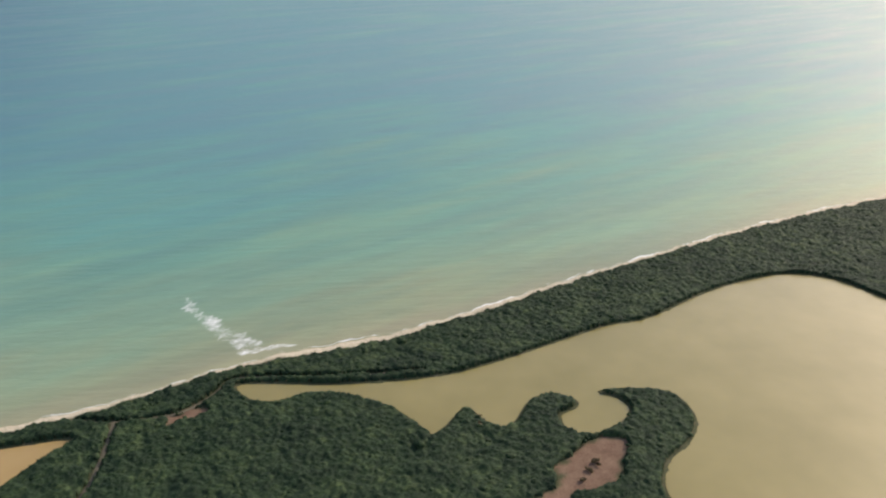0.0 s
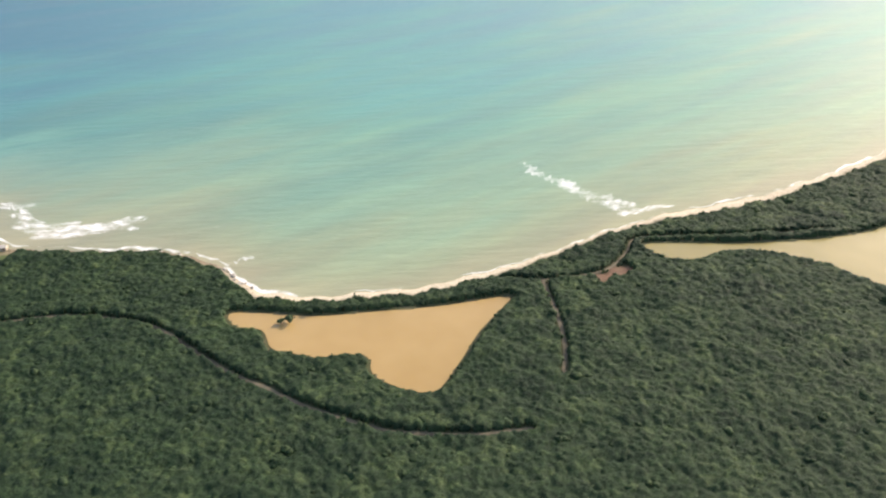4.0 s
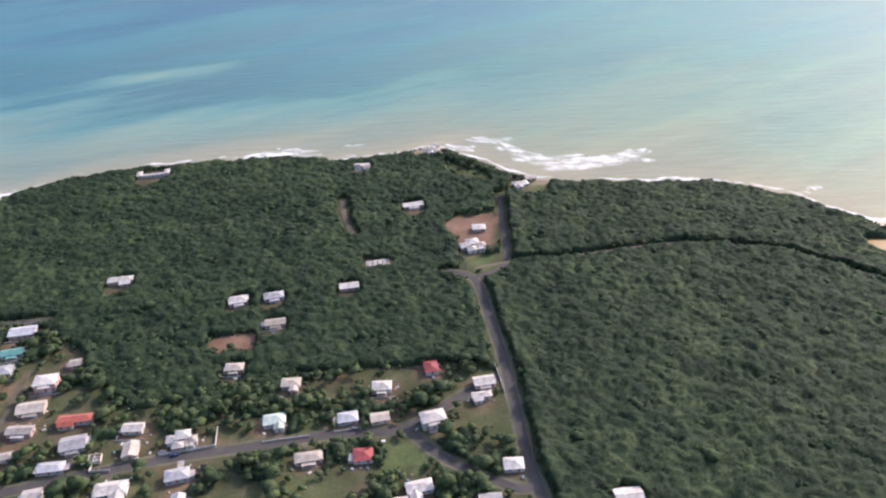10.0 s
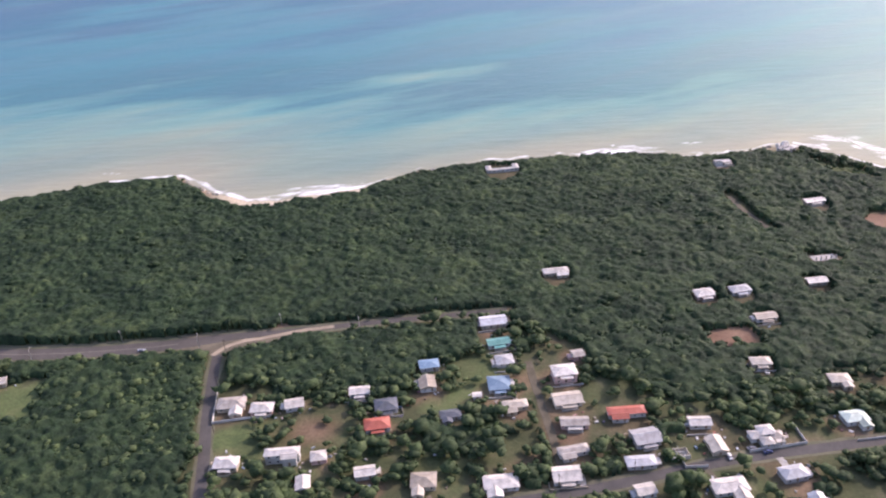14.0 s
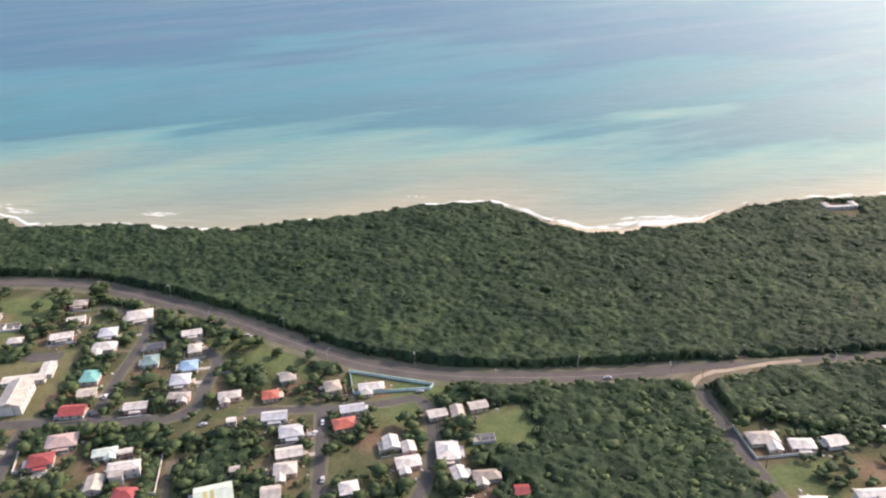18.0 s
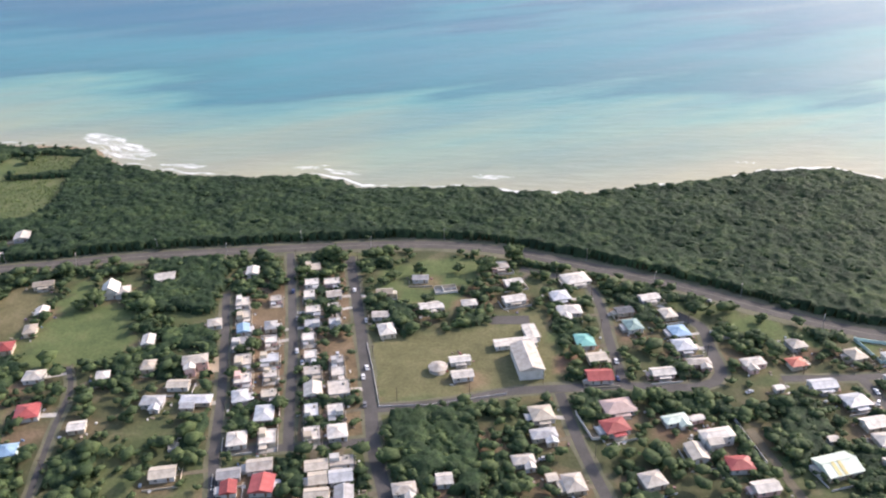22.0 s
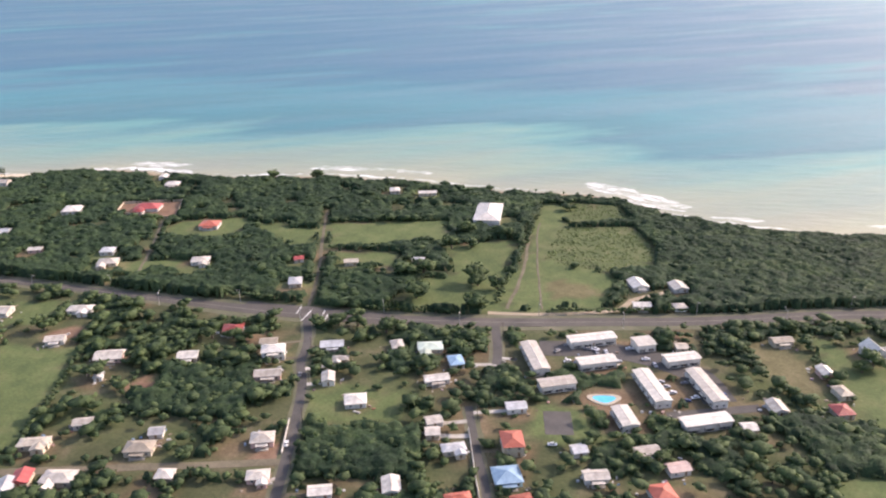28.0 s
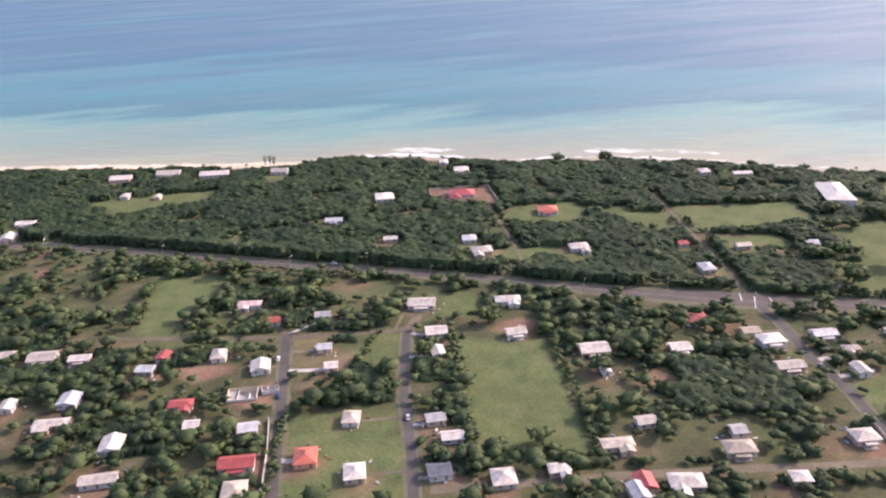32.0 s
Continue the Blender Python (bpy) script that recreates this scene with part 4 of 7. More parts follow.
def house(x, y, w, d, yaw, roof_key, kind):
    """A house at x, y with a w by d plan, turned by yaw degrees. kind: hip, gable, flat, T with a wing, M many-winged, k apartment block, s shed, v villa, C church."""
    for ox, oy, r in FOOTPRINTS:
        gap = math.hypot(ox - x, oy - y) - r - 0.5 * max(w, d) * 0.8
        if gap < 0 and kind not in "kM":
            w, d = max(5.0, w + 1.2 * gap), max(4.5, d + 1.2 * gap)
    FOOTPRINTS.append((x, y, 0.42 * max(w, d)))
    name = {"k": "apartment_block", "s": "shed", "C": "church_hall"}.get(kind, "house")
    root = new(name)
    root.matrix_world = pose(x, y, 1.5, 0, 0, yaw)
    wall_key = chance.choice({"w": "wwwcp", "c": "ccw", "g": "wcg", "r": "wwc", "o": "woc", "b": "wwt", "t": "tww", "y": "yc", "p": "pw"}.get(roof_key, "wc"))
    where = " among trees" if y > np.interp(x, HIGHWAY_LINE[:, 0], HIGHWAY_LINE[:, 1]) + 10 else ""
    pitch, high = chance.uniform(0.28, 0.40), chance.choice((2.4, 2.5, 2.6, 2.8))
    if max(w, d) > 11 and kind in "hT" and chance.random() < 0.22 and not where:
        high = 5.2
    say = {"h": "hipped", "g": "gabled", "f": "flat", "T": "cross-gabled", "M": "many-winged", "U": "long flat and hipped", "k": "long gabled", "s": "small gabled", "v": "broad hipped", "C": "steep gabled"}[kind]
    tagged(root, f"{'two-storey ' if high > 4 else ''}{LOOK[wall_key].split()[0]} {name.replace('_', ' ')} with {LOOK[roof_key]} {say} roof{where}", name.replace("_", " "), "houses of the village" if name == "house" else name + "s")
    here = Matrix.Identity(4)
    if kind in "hgf":
        wing(root, w, d, high, kind, roof_key, wall_key, pitch, here)
        if kind == "g" and roof_key == "l":
            # two yellow sheets let into the near slope
            run = d / 2 + 0.55
            for off in (-3.4, -0.4):
                bm = box(bmesh.new(), off, -run / 2, 0.01, 1.7, run * 1.03, 0.07)
                bmesh.ops.rotate(bm, verts=bm.verts, cent=(off, 0, 0), matrix=Matrix.Rotation(math.atan(pitch), 3, "X"))
                bmesh.ops.translate(bm, verts=bm.verts, vec=(0, 0, high + 0.25 + pitch * run))
                part("roof_sheet", bm, ROOFS["y"], root, "yellow roofing sheet")
        if kind == "f" and chance.random() < 0.7:
            part("water_tank", tube(bmesh.new(), w * 0.25, d * 0.2, high + 0.25, 0.7, 0.7, 1.2, 10), CONCRETE, root, "grey roof water tank")
        if kind == "f":
            a, b = chance.uniform(0.32, 0.5), chance.uniform(0.4, 0.6)
            if chance.random() < 0.6:
                # a room or stair head on the roof
                bm = box(bmesh.new(), chance.choice((-1, 1)) * w * (0.5 - a / 2), chance.choice((-1, 1)) * d * (0.5 - b / 2), high + 0.1, w * a, d * b, 2.1)
                part("roof_room", bm, WALLS[wall_key], root)
            cx_, cw = chance.choice((-1, 1)) * w * 0.25, w * 0.5
            part("carport_roof", box(bmesh.new(), cx_, -d / 2 - 1.6, 2.1, cw, 3.0, 0.14), ROOFS[chance.choice("wgcg")], root)
            for s in (-1, 1):
                part("carport_post", box(bmesh.new(), cx_ + s * (cw / 2 - 0.2), -d / 2 - 2.9, 0, 0.22, 0.22, 2.1), WALLS[wall_key], root)
            part("yard_slab", box(bmesh.new(), 0, -d / 2 - 1.7, -0.02, w + 0.8, 3.4, 0.14), CONCRETE, root)
            for s in (-1, 1):
                part("yard_wall", box(bmesh.new(), s * (w / 2 + 0.9), -0.8, 0, 0.18, d + 5.0, 1.1), WALLS[chance.choice("wcg")], root)
        if kind != "f" and w > 9 and chance.random() < 0.6:
            # a lean-to porch in front
            bm = box(bmesh.new(), 0, -d / 2 - 1.3, high - 0.55, w * 0.55, 2.4, 0.12)
            part("porch_roof", bm, ROOFS[roof_key], root)
            for s in (-1, 1):
                part("porch_post", tube(bmesh.new(), s * w * 0.25, -d / 2 - 2.3, 0, 0.1, 0.1, high - 0.5, 6), WALLS["w"], root)
            part("porch_floor", box(bmesh.new(), 0, -d / 2 - 1.35, 0, w * 0.58, 2.5, 0.22), CONCRETE, root)
        if kind != "f" and -1780 < x < -780 and not where:
            if chance.random() < 0.45:
                # a lower lean-to at one end, under galvanised sheet
                s = chance.choice((-1, 1))
                part("lean_to", box(bmesh.new(), s * (w / 2 + 1.25), chance.uniform(-0.15, 0.15) * d, 0, 2.5, d * 0.55, 1.9), WALLS[wall_key], root)
                bm = box(bmesh.new(), s * (w / 2 + 1.35), 0, 1.9, 3.0, d * 0.66, 0.1)
                bmesh.ops.rotate(bm, verts=bm.verts, cent=(s * w / 2, 0, 2.0), matrix=Matrix.Rotation(s * 0.10, 3, "Y"))
                part("lean_to_roof", bm, ROOFS[chance.choice("ggcw")], root, "galvanised lean-to roof")
            if chance.random() < 0.5:
                # a garden wall round two sides of the plot
                s, gap_ = chance.choice((-1, 1)), chance.uniform(2.5, 4.5)
                bm = box(bmesh.new(), 0, -d / 2 - gap_, 0, w + 5.2, 0.2, 0.9)
                box(bm, s * (w / 2 + 2.5), -gap_ / 2 + 0.8, 0, 0.2, d + gap_ - 1.8, 0.9)
                part("yard_wall", bm, WALLS[chance.choice("wwcg")], root)
    elif kind == "s":
        wing(root, w, d, 2.3, "g", roof_key, wall_key, 0.3, here, True)
        hung("door", DOOR, root, pose(0, -d / 2 - 0.04, 0.1))
    elif kind in "Tv":
        wing(root, w, d * 0.66, high, "h", roof_key, wall_key, pitch, pose(0, d * 0.15, 0))
        s = chance.choice((-1, 1))
        wing(root, w * 0.42, d * 0.62, high - 0.35, "g" if kind == "T" else "h", roof_key, wall_key, pitch, pose(s * w * 0.22, -d * 0.24, 0))
    elif kind == "U":
        wing(root, w, d * 0.45, 2.3, "f", roof_key, "w", 0.2, here)
        for s in (-1, 1):
            wing(root, w * 0.15, d * 1.2, 2.9, "h", roof_key, "w", 0.3, pose(s * w * 0.44, d * 0.4, 0))
    elif kind == "M":
        for n, (ox, oy, s) in enumerate(((-0.32, 0.1, 0.42), (0.05, 0.2, 0.5), (0.35, -0.05, 0.4), (-0.1, -0.28, 0.38), (0.32, -0.34, 0.28))):
            wing(root, w * s, d * s * 0.9, 3.6 if n == 1 else 2.6, "f" if n == 4 else "h", roof_key, wall_key, 0.45, pose(ox * w, oy * d, 0))
    elif kind == "k":
        wing(root, w, max(d, 7.5), 4.1, "g", roof_key, "w", 0.14, here)
        n = max(2, int(w / 6))
        for i in range(n):
            xx = (i + 0.5) / n * w - w / 2
            bm = box(bmesh.new(), xx, -max(d, 7.5) / 2 - 0.7, 2.4, w / n * 0.7, 1.3, 0.15)
            box(bm, xx, -max(d, 7.5) / 2 - 1.3, 2.55, w / n * 0.7, 0.08, 0.8)
            part("balcony", bm, WALLS["w"], root)
            part("veranda_opening", box(bmesh.new(), xx, -max(d, 7.5) / 2 - 0.02, 0.4, w / n * 0.62, 0.1, 1.9), GLASS, root, "dark glazed veranda opening")
    elif kind == "C":
        wing(root, w * 0.62, d * 0.75, 4.2, "g", roof_key, "w", 0.75, pose(-w * 0.18, 0, 0))
        wing(root, w * 0.45, d * 0.62, 3.2, "h", roof_key, "w", 0.5, pose(w * 0.3, -d * 0.1, 0))


# along the street grid at 13 degrees
house(-1058, 662, 26, 7, 13, "w", "U")
house(-1017, 490, 16, 9, 13, "w", "T")
house(-928, 466, 12, 8, 17, "w", "h")
house(-906, 471, 12, 7, 17, "g", "h")
house(-858, 482, 12, 6, 13, "w", "g")
house(-898, 441, 12, 6, 13, "c", "g")
house(-826, 599, 15, 6, 17, "w", "g")
house(-877, 675, 13, 6, 13, "w", "f")
house(-741, 633, 12, 10, 20, "w", "T")
house(-733, 645, 8, 5, 9, "w", "g")
house(-774, 561, 9, 7, 5, "w", "h")
house(-778, 534, 16, 16, 17, "w", "M")
house(-1055, 431, 15, 9, 13, "g", "g")
house(-1051, 410, 12, 6, 17, "t", "g")
house(-1047, 393, 9, 8, 13, "g", "h")
house(-1049, 372, 11, 11, 9, "b", "h")
house(-1040, 354, 12, 8, 13, "c", "T")
house(-1007, 400, 6, 6, 17, "w", "g")
house(-1015, 381, 12, 9, 13, "w", "h")
house(-1014, 361, 14, 9, 13, "c", "g")
house(-1011, 343, 13, 6, 5, "w", "g")
house(-985, 351, 18, 8, 9, "o", "T")
house(-978, 334, 12, 10, 17, "g", "g")
house(-1012, 322, 14, 7, 17, "w", "T")
house(-1016, 307, 12, 9, 9, "w", "g")
house(-982, 317, 13, 6, 9, "g", "h")
house(-951, 346, 10, 6, 5, "w", "g")
house(-922, 337, 14, 13, 13, "w", "M")
house(-946, 330, 7, 10, 13, "c", "g")
house(-911, 396, 10, 6, 5, "c", "h")
house(-945, 302, 15, 12, 13, "w", "T")
house(-916, 313, 11, 7, 17, "g", "h")
house(-910, 296, 6, 8, 9, "g", "g")
house(-875, 381, 10, 10, 5, "c", "T")
house(-877, 351, 11, 11, 13, "l", "T")
house(-824, 380, 10, 7, 5, "w", "h")
house(-839, 355, 10, 7, 13, "g", "h")
house(-822, 355, 9, 6, 13, "c", "g")
house(-794, 353, 12, 8, 17, "w", "h")
house(-798, 397, 7, 9, 13, "r", "h")
house(-768, 385, 11, 7, 13, "w", "g")
house(-769, 372, 10, 6, 13, "w", "T")
house(-854, 326, 13, 6, 13, "c", "h")
house(-827, 328, 9, 8, 9, "r", "h")
house(-797, 306, 12, 10, 17, "w", "T")
house(-753, 323, 9, 7, 5, "w", "h")
house(-805, 297, 6, 6, 9, "w", "g")
house(-764, 299, 10, 9, 5, "g", "g")
house(-701, 302, 12, 11, 9, "w", "g")
# along the street grid at 14 degrees
house(-1187, 348, 14, 13, 10, "w", "T")
house(-1170, 347, 11, 7, 6, "w", "h")
house(-1154, 351, 9, 7, 18, "w", "g")
house(-1122, 363, 10, 6, 10, "w", "g")
house(-1106, 352, 11, 9, 14, "d", "h")
house(-1088, 387, 10, 7, 14, "b", "h")
house(-1087, 371, 8, 10, 14, "c", "g")
house(-1072, 345, 10, 8, 14, "d", "T")
house(-1108, 337, 12, 8, 14, "o", "h")
house(-1149, 311, 16, 7, 10, "w", "T")
house(-1132, 313, 7, 6, 14, "w", "h")
house(-1108, 304, 9, 6, 14, "w", "g")
house(-1080, 298, 11, 13, 6, "c", "T")
house(-1045, 299, 15, 12, 10, "w", "T")
house(-1175, 306, 11, 7, 6, "w", "h")
house(-1135, 295, 6, 8, 14, "w", "g")
house(-1060, 362, 4, 3, 10, "w", "s")
house(-982, 299, 8, 6, 18, "w", "g")
# along the street grid at 14 degrees
# along the street grid at 20 degrees
house(-1384, 372, 13, 9, 16, "w", "v")
house(-1405, 371, 8, 9, 24, "c", "h")
house(-1390, 353, 12, 6, 20, "g", "g")
house(-1391, 340, 11, 8, 24, "o", "h")
house(-1346, 353, 9, 6, 24, "w", "g")
house(-1336, 356, 6, 9, 16, "w", "g")
house(-1326, 362, 9, 6, 24, "w", "g")
house(-1365, 327, 7, 9, 20, "w", "g")
house(-1356, 325, 6, 7, 20, "w", "g")
house(-1337, 324, 10, 13, 12, "w", "h")
house(-1354, 313, 11, 11, 20, "w", "T")
house(-1378, 294, 8, 8, 20, "w", "h")
house(-1330, 309, 6, 8, 24, "w", "g")
house(-1317, 308, 12, 9, 12, "c", "T")
house(-1301, 301, 6, 6, 12, "r", "g")
house(-1323, 287, 6, 9, 20, "w", "g")
house(-1343, 281, 11, 6, 12, "w", "g")
house(-1593, 447, 10, 8, 20, "w", "h")
house(-1583, 426, 10, 7, 24, "w", "g")
house(-1581, 406, 12, 7, 24, "w", "g")
house(-1546, 436, 15, 12, 24, "w", "h")
house(-1555, 413, 10, 10, 20, "g", "h")
house(-1549, 396, 13, 13, 12, "w", "v")
house(-1541, 367, 9, 11, 12, "t", "h")
house(-1535, 352, 9, 7, 20, "c", "g")
house(-1534, 336, 12, 9, 12, "r", "g")
house(-1504, 418, 11, 6, 24, "w", "g")
house(-1495, 401, 7, 9, 20, "c", "h")
house(-1519, 401, 9, 6, 20, "d", "g")
house(-1515, 386, 8, 10, 20, "e", "h")
house(-1491, 383, 9, 10, 20, "b", "h")
house(-1490, 369, 10, 10, 16, "g", "h")
house(-1484, 353, 11, 8, 12, "w", "T")
house(-1503, 343, 11, 6, 16, "w", "g")
house(-1457, 356, 11, 9, 20, "w", "T")
house(-1436, 360, 8, 7, 20, "o", "h")
house(-1432, 378, 8, 8, 20, "w", "h")
house(-1428, 342, 12, 7, 16, "g", "g")
house(-1449, 337, 4, 3, 20, "w", "s")
house(-1416, 331, 11, 9, 20, "g", "h")
house(-1412, 315, 12, 7, 20, "w", "g")
house(-1410, 302, 10, 12, 16, "w", "T")
house(-1412, 287, 8, 8, 16, "w", "g")
house(-1402, 276, 10, 8, 20, "o", "h")
house(-1526, 312, 14, 10, 20, "p", "h")
house(-1528, 297, 11, 9, 24, "r", "h")
house(-1500, 305, 11, 8, 24, "l", "T")
house(-1484, 293, 14, 9, 20, "w", "T")
house(-1494, 284, 7, 10, 16, "c", "g")
house(-1477, 279, 10, 8, 12, "r", "h")
house(-1437, 283, 16, 12, 24, "l", "g")
house(-1469, 266, 10, 6, 20, "w", "g")
house(-1514, 264, 9, 8, 24, "w", "h")
house(-1434, 301, 4, 3, 20, "w", "s")
house(-1491, 308, 6, 3, 24, "w", "s")
# along the street grid at 18 degrees
house(-1604, 341, 10, 5, 18, "w", "g")
house(-1601, 328, 10, 6, 18, "w", "g")
house(-1561, 302, 10, 10, 18, "c", "h")
house(-1559, 286, 11, 9, 18, "g", "T")
house(-1567, 268, 9, 8, 18, "w", "T")
house(-1555, 260, 4, 4, 18, "c", "s")
house(-1546, 258, 8, 10, 18, "w", "h")
house(-1736, 383, 7, 9, 18, "w", "f")
house(-1730, 369, 7, 8, 18, "c", "f")
house(-1725, 355, 6, 8, 22, "b", "g")
house(-1721, 343, 10, 7, 18, "g", "f")
house(-1714, 326, 8, 10, 18, "w", "f")
house(-1708, 310, 8, 8, 18, "w", "f")
house(-1704, 296, 7, 9, 22, "g", "h")
house(-1694, 266, 8, 9, 18, "w", "h")
house(-1718, 389, 6, 6, 18, "w", "f")
house(-1711, 360, 6, 8, 18, "g", "h")
house(-1706, 346, 6, 6, 18, "w", "f")
house(-1701, 329, 9, 7, 18, "g", "f")
house(-1696, 316, 6, 6, 18, "w", "f")
house(-1691, 300, 7, 6, 18, "c", "f")
house(-1688, 285, 8, 11, 14, "g", "h")
house(-1681, 269, 7, 9, 18, "w", "f")
house(-1708, 430, 9, 9, 18, "c", "f")
house(-1703, 411, 8, 7, 18, "w", "f")
house(-1700, 396, 6, 8, 18, "w", "f")
house(-1693, 380, 8, 7, 18, "w", "f")
house(-1689, 365, 8, 7, 18, "g", "f")
house(-1687, 351, 6, 7, 18, "w", "f")
house(-1681, 335, 6, 7, 18, "w", "f")
house(-1676, 321, 8, 7, 18, "w", "f")
house(-1671, 306, 8, 10, 18, "w", "g")
house(-1667, 290, 6, 9, 18, "g", "f")
house(-1662, 274, 7, 9, 18, "w", "f")
house(-1691, 413, 9, 7, 18, "w", "f")
house(-1686, 399, 8, 7, 22, "w", "g")
house(-1682, 384, 6, 8, 18, "w", "f")
house(-1677, 368, 6, 6, 18, "g", "f")
house(-1666, 332, 6, 6, 18, "g", "f")
house(-1663, 322, 6, 7, 18, "w", "f")
house(-1659, 309, 10, 11, 18, "w", "f")
house(-1656, 292, 7, 8, 18, "w", "f")
house(-1651, 277, 8, 9, 18, "w", "h")
house(-1678, 251, 10, 7, 18, "w", "g")
house(-1673, 240, 9, 10, 10, "r", "g")
house(-1689, 244, 9, 6, 18, "g", "g")
house(-1686, 236, 6, 7, 18, "r", "g")
house(-1654, 254, 9, 6, 18, "c", "g")
house(-1644, 258, 10, 6, 18, "w", "f")
house(-1642, 249, 9, 7, 18, "g", "g")
house(-1651, 246, 7, 7, 18, "c", "g")
house(-1638, 239, 7, 8, 14, "g", "g")
house(-1649, 237, 9, 6, 14, "c", "g")
house(-1744, 421, 7, 9, 14, "w", "g")
house(-1795, 407, 11, 9, 22, "w", "g")
house(-1657, 405, 9, 6, 14, "c", "g")
house(-1654, 379, 8, 6, 10, "w", "g")
house(-1647, 364, 8, 11, 22, "w", "h")
house(-1639, 425, 9, 6, 10, "g", "g")
house(-1628, 392, 11, 7, 22, "w", "g")
house(-1606, 398, 8, 6, 18, "w", "h")
house(-1743, 359, 7, 7, 22, "w", "h")
house(-1736, 318, 12, 11, 22, "w", "T")
house(-1771, 337, 6, 9, 18, "w", "g")
house(-1760, 315, 6, 8, 14, "c", "h")
house(-1738, 302, 10, 6, 10, "c", "g")
house(-1744, 286, 10, 10, 10, "g", "T")
house(-1724, 290, 14, 9, 10, "g", "T")
house(-1717, 241, 10, 7, 18, "c", "g")
house(-1614, 244, 9, 9, 18, "w", "T")
house(-1599, 253, 6, 6, 14, "w", "g")
# along the street grid at 20 degrees
house(-1816, 386, 15, 15, 20, "w", "C")
house(-1864, 388, 11, 6, 24, "c", "g")
house(-1846, 358, 6, 8, 20, "w", "g")
house(-1841, 339, 6, 9, 24, "c", "h")
house(-1844, 321, 8, 9, 20, "r", "h")
house(-1873, 317, 7, 10, 20, "w", "g")
house(-1813, 299, 9, 8, 16, "w", "h")
house(-1799, 272, 10, 11, 24, "r", "h")
house(-1811, 248, 7, 10, 20, "w", "T")
house(-1791, 245, 7, 8, 20, "b", "h")
house(-1857, 233, 11, 9, 16, "l", "T")
house(-1944, 448, 10, 13, 24, "w", "g")
house(-1919, 450, 9, 11, 24, "w", "g")
house(-1940, 416, 10, 6, 12, "w", "g")
house(-1779, 304, 6, 6, 20, "w", "h")
house(-1770, 265, 7, 6, 20, "w", "g")
# along the street grid at 27 degrees
house(-1965, 364, 26, 6, 27, "w", "k")
house(-1960, 339, 20, 7, 27, "w", "k")
house(-1977, 312, 18, 7, 27, "w", "k")
house(-1937, 366, 10, 10, 27, "w", "k")
house(-1917, 353, 18, 7, 27, "w", "k")
house(-1917, 368, 6, 6, 19, "c", "g")
house(-1906, 295, 23, 7, 27, "w", "k")
house(-1887, 296, 6, 6, 19, "w", "g")
house(-2037, 303, 12, 6, 27, "w", "g")
house(-1993, 287, 9, 6, 23, "g", "g")
house(-2068, 333, 6, 9, 27, "w", "h")
house(-2049, 333, 13, 13, 19, "l", "T")
house(-2032, 323, 7, 10, 27, "b", "h")
house(-2028, 266, 7, 6, 31, "w", "g")
house(-2026, 257, 6, 6, 19, "w", "g")
house(-2013, 246, 10, 8, 27, "g", "T")
house(-1989, 256, 9, 12, 19, "o", "h")
house(-1987, 234, 11, 11, 23, "b", "h")
house(-2003, 214, 10, 6, 27, "o", "h")
house(-1978, 220, 8, 6, 31, "o", "h")
house(-1960, 260, 6, 6, 27, "g", "g")
house(-1951, 243, 10, 6, 19, "w", "g")
house(-1931, 266, 10, 6, 27, "w", "g")
house(-1918, 257, 9, 6, 27, "p", "g")
house(-1924, 238, 9, 10, 27, "o", "h")
# along the street grid at -66 degrees
house(-1992, 336, 30, 8, -66, "w", "k")
house(-1931, 320, 30, 8, -66, "w", "k")
house(-1905, 327, 31, 7, -66, "w", "k")
house(-1942, 289, 16, 7, -66, "w", "k")
# along the street grid at 22 degrees
house(-2318, 315, 15, 10, 14, "w", "g")
house(-2270, 328, 14, 11, 18, "w", "T")
house(-2300, 284, 11, 9, 22, "w", "g")
house(-2258, 292, 10, 7, 26, "w", "g")
house(-2293, 263, 6, 9, 26, "w", "g")
house(-2216, 283, 14, 10, 22, "w", "g")
house(-2166, 328, 11, 10, 22, "r", "h")
house(-2174, 293, 10, 8, 22, "w", "g")
house(-2139, 319, 9, 6, 22, "c", "g")
house(-2130, 307, 12, 9, 22, "w", "h")
house(-2123, 286, 13, 7, 22, "w", "g")
house(-2187, 224, 8, 6, 26, "w", "g")
house(-2197, 203, 13, 9, 22, "c", "T")
house(-2149, 226, 6, 6, 22, "g", "g")
house(-2149, 213, 12, 8, 18, "c", "h")
house(-2218, 181, 8, 8, 22, "w", "T")
house(-2185, 182, 7, 9, 22, "r", "g")
house(-2187, 175, 7, 10, 26, "g", "g")
house(-2169, 184, 13, 12, 14, "w", "T")
house(-2127, 199, 7, 6, 14, "w", "h")
house(-2099, 233, 10, 8, 22, "w", "h")
house(-2088, 207, 9, 9, 22, "w", "T")
house(-2208, 263, 4, 5, 26, "g", "s")
house(-2103, 324, 12, 7, 22, "g", "g")
house(-2092, 309, 8, 6, 14, "w", "T")
house(-2091, 290, 6, 9, 22, "w", "g")
house(-2070, 274, 10, 9, 22, "w", "h")
house(-2059, 205, 9, 6, 22, "w", "g")
house(-2032, 216, 7, 10, 22, "w", "g")
house(-2385, 595, 7, 10, 14, "w", "g")
house(-2364, 577, 12, 12, 18, "w", "h")
house(-2346, 510, 20, 20, 14, "r", "v")
house(-2273, 486, 14, 13, 14, "o", "h")
house(-2302, 398, 13, 15, 22, "w", "T")
house(-2240, 416, 12, 14, 22, "w", "T")
house(-2175, 437, 6, 6, 26, "r", "g")
house(-2160, 399, 8, 11, 22, "g", "h")
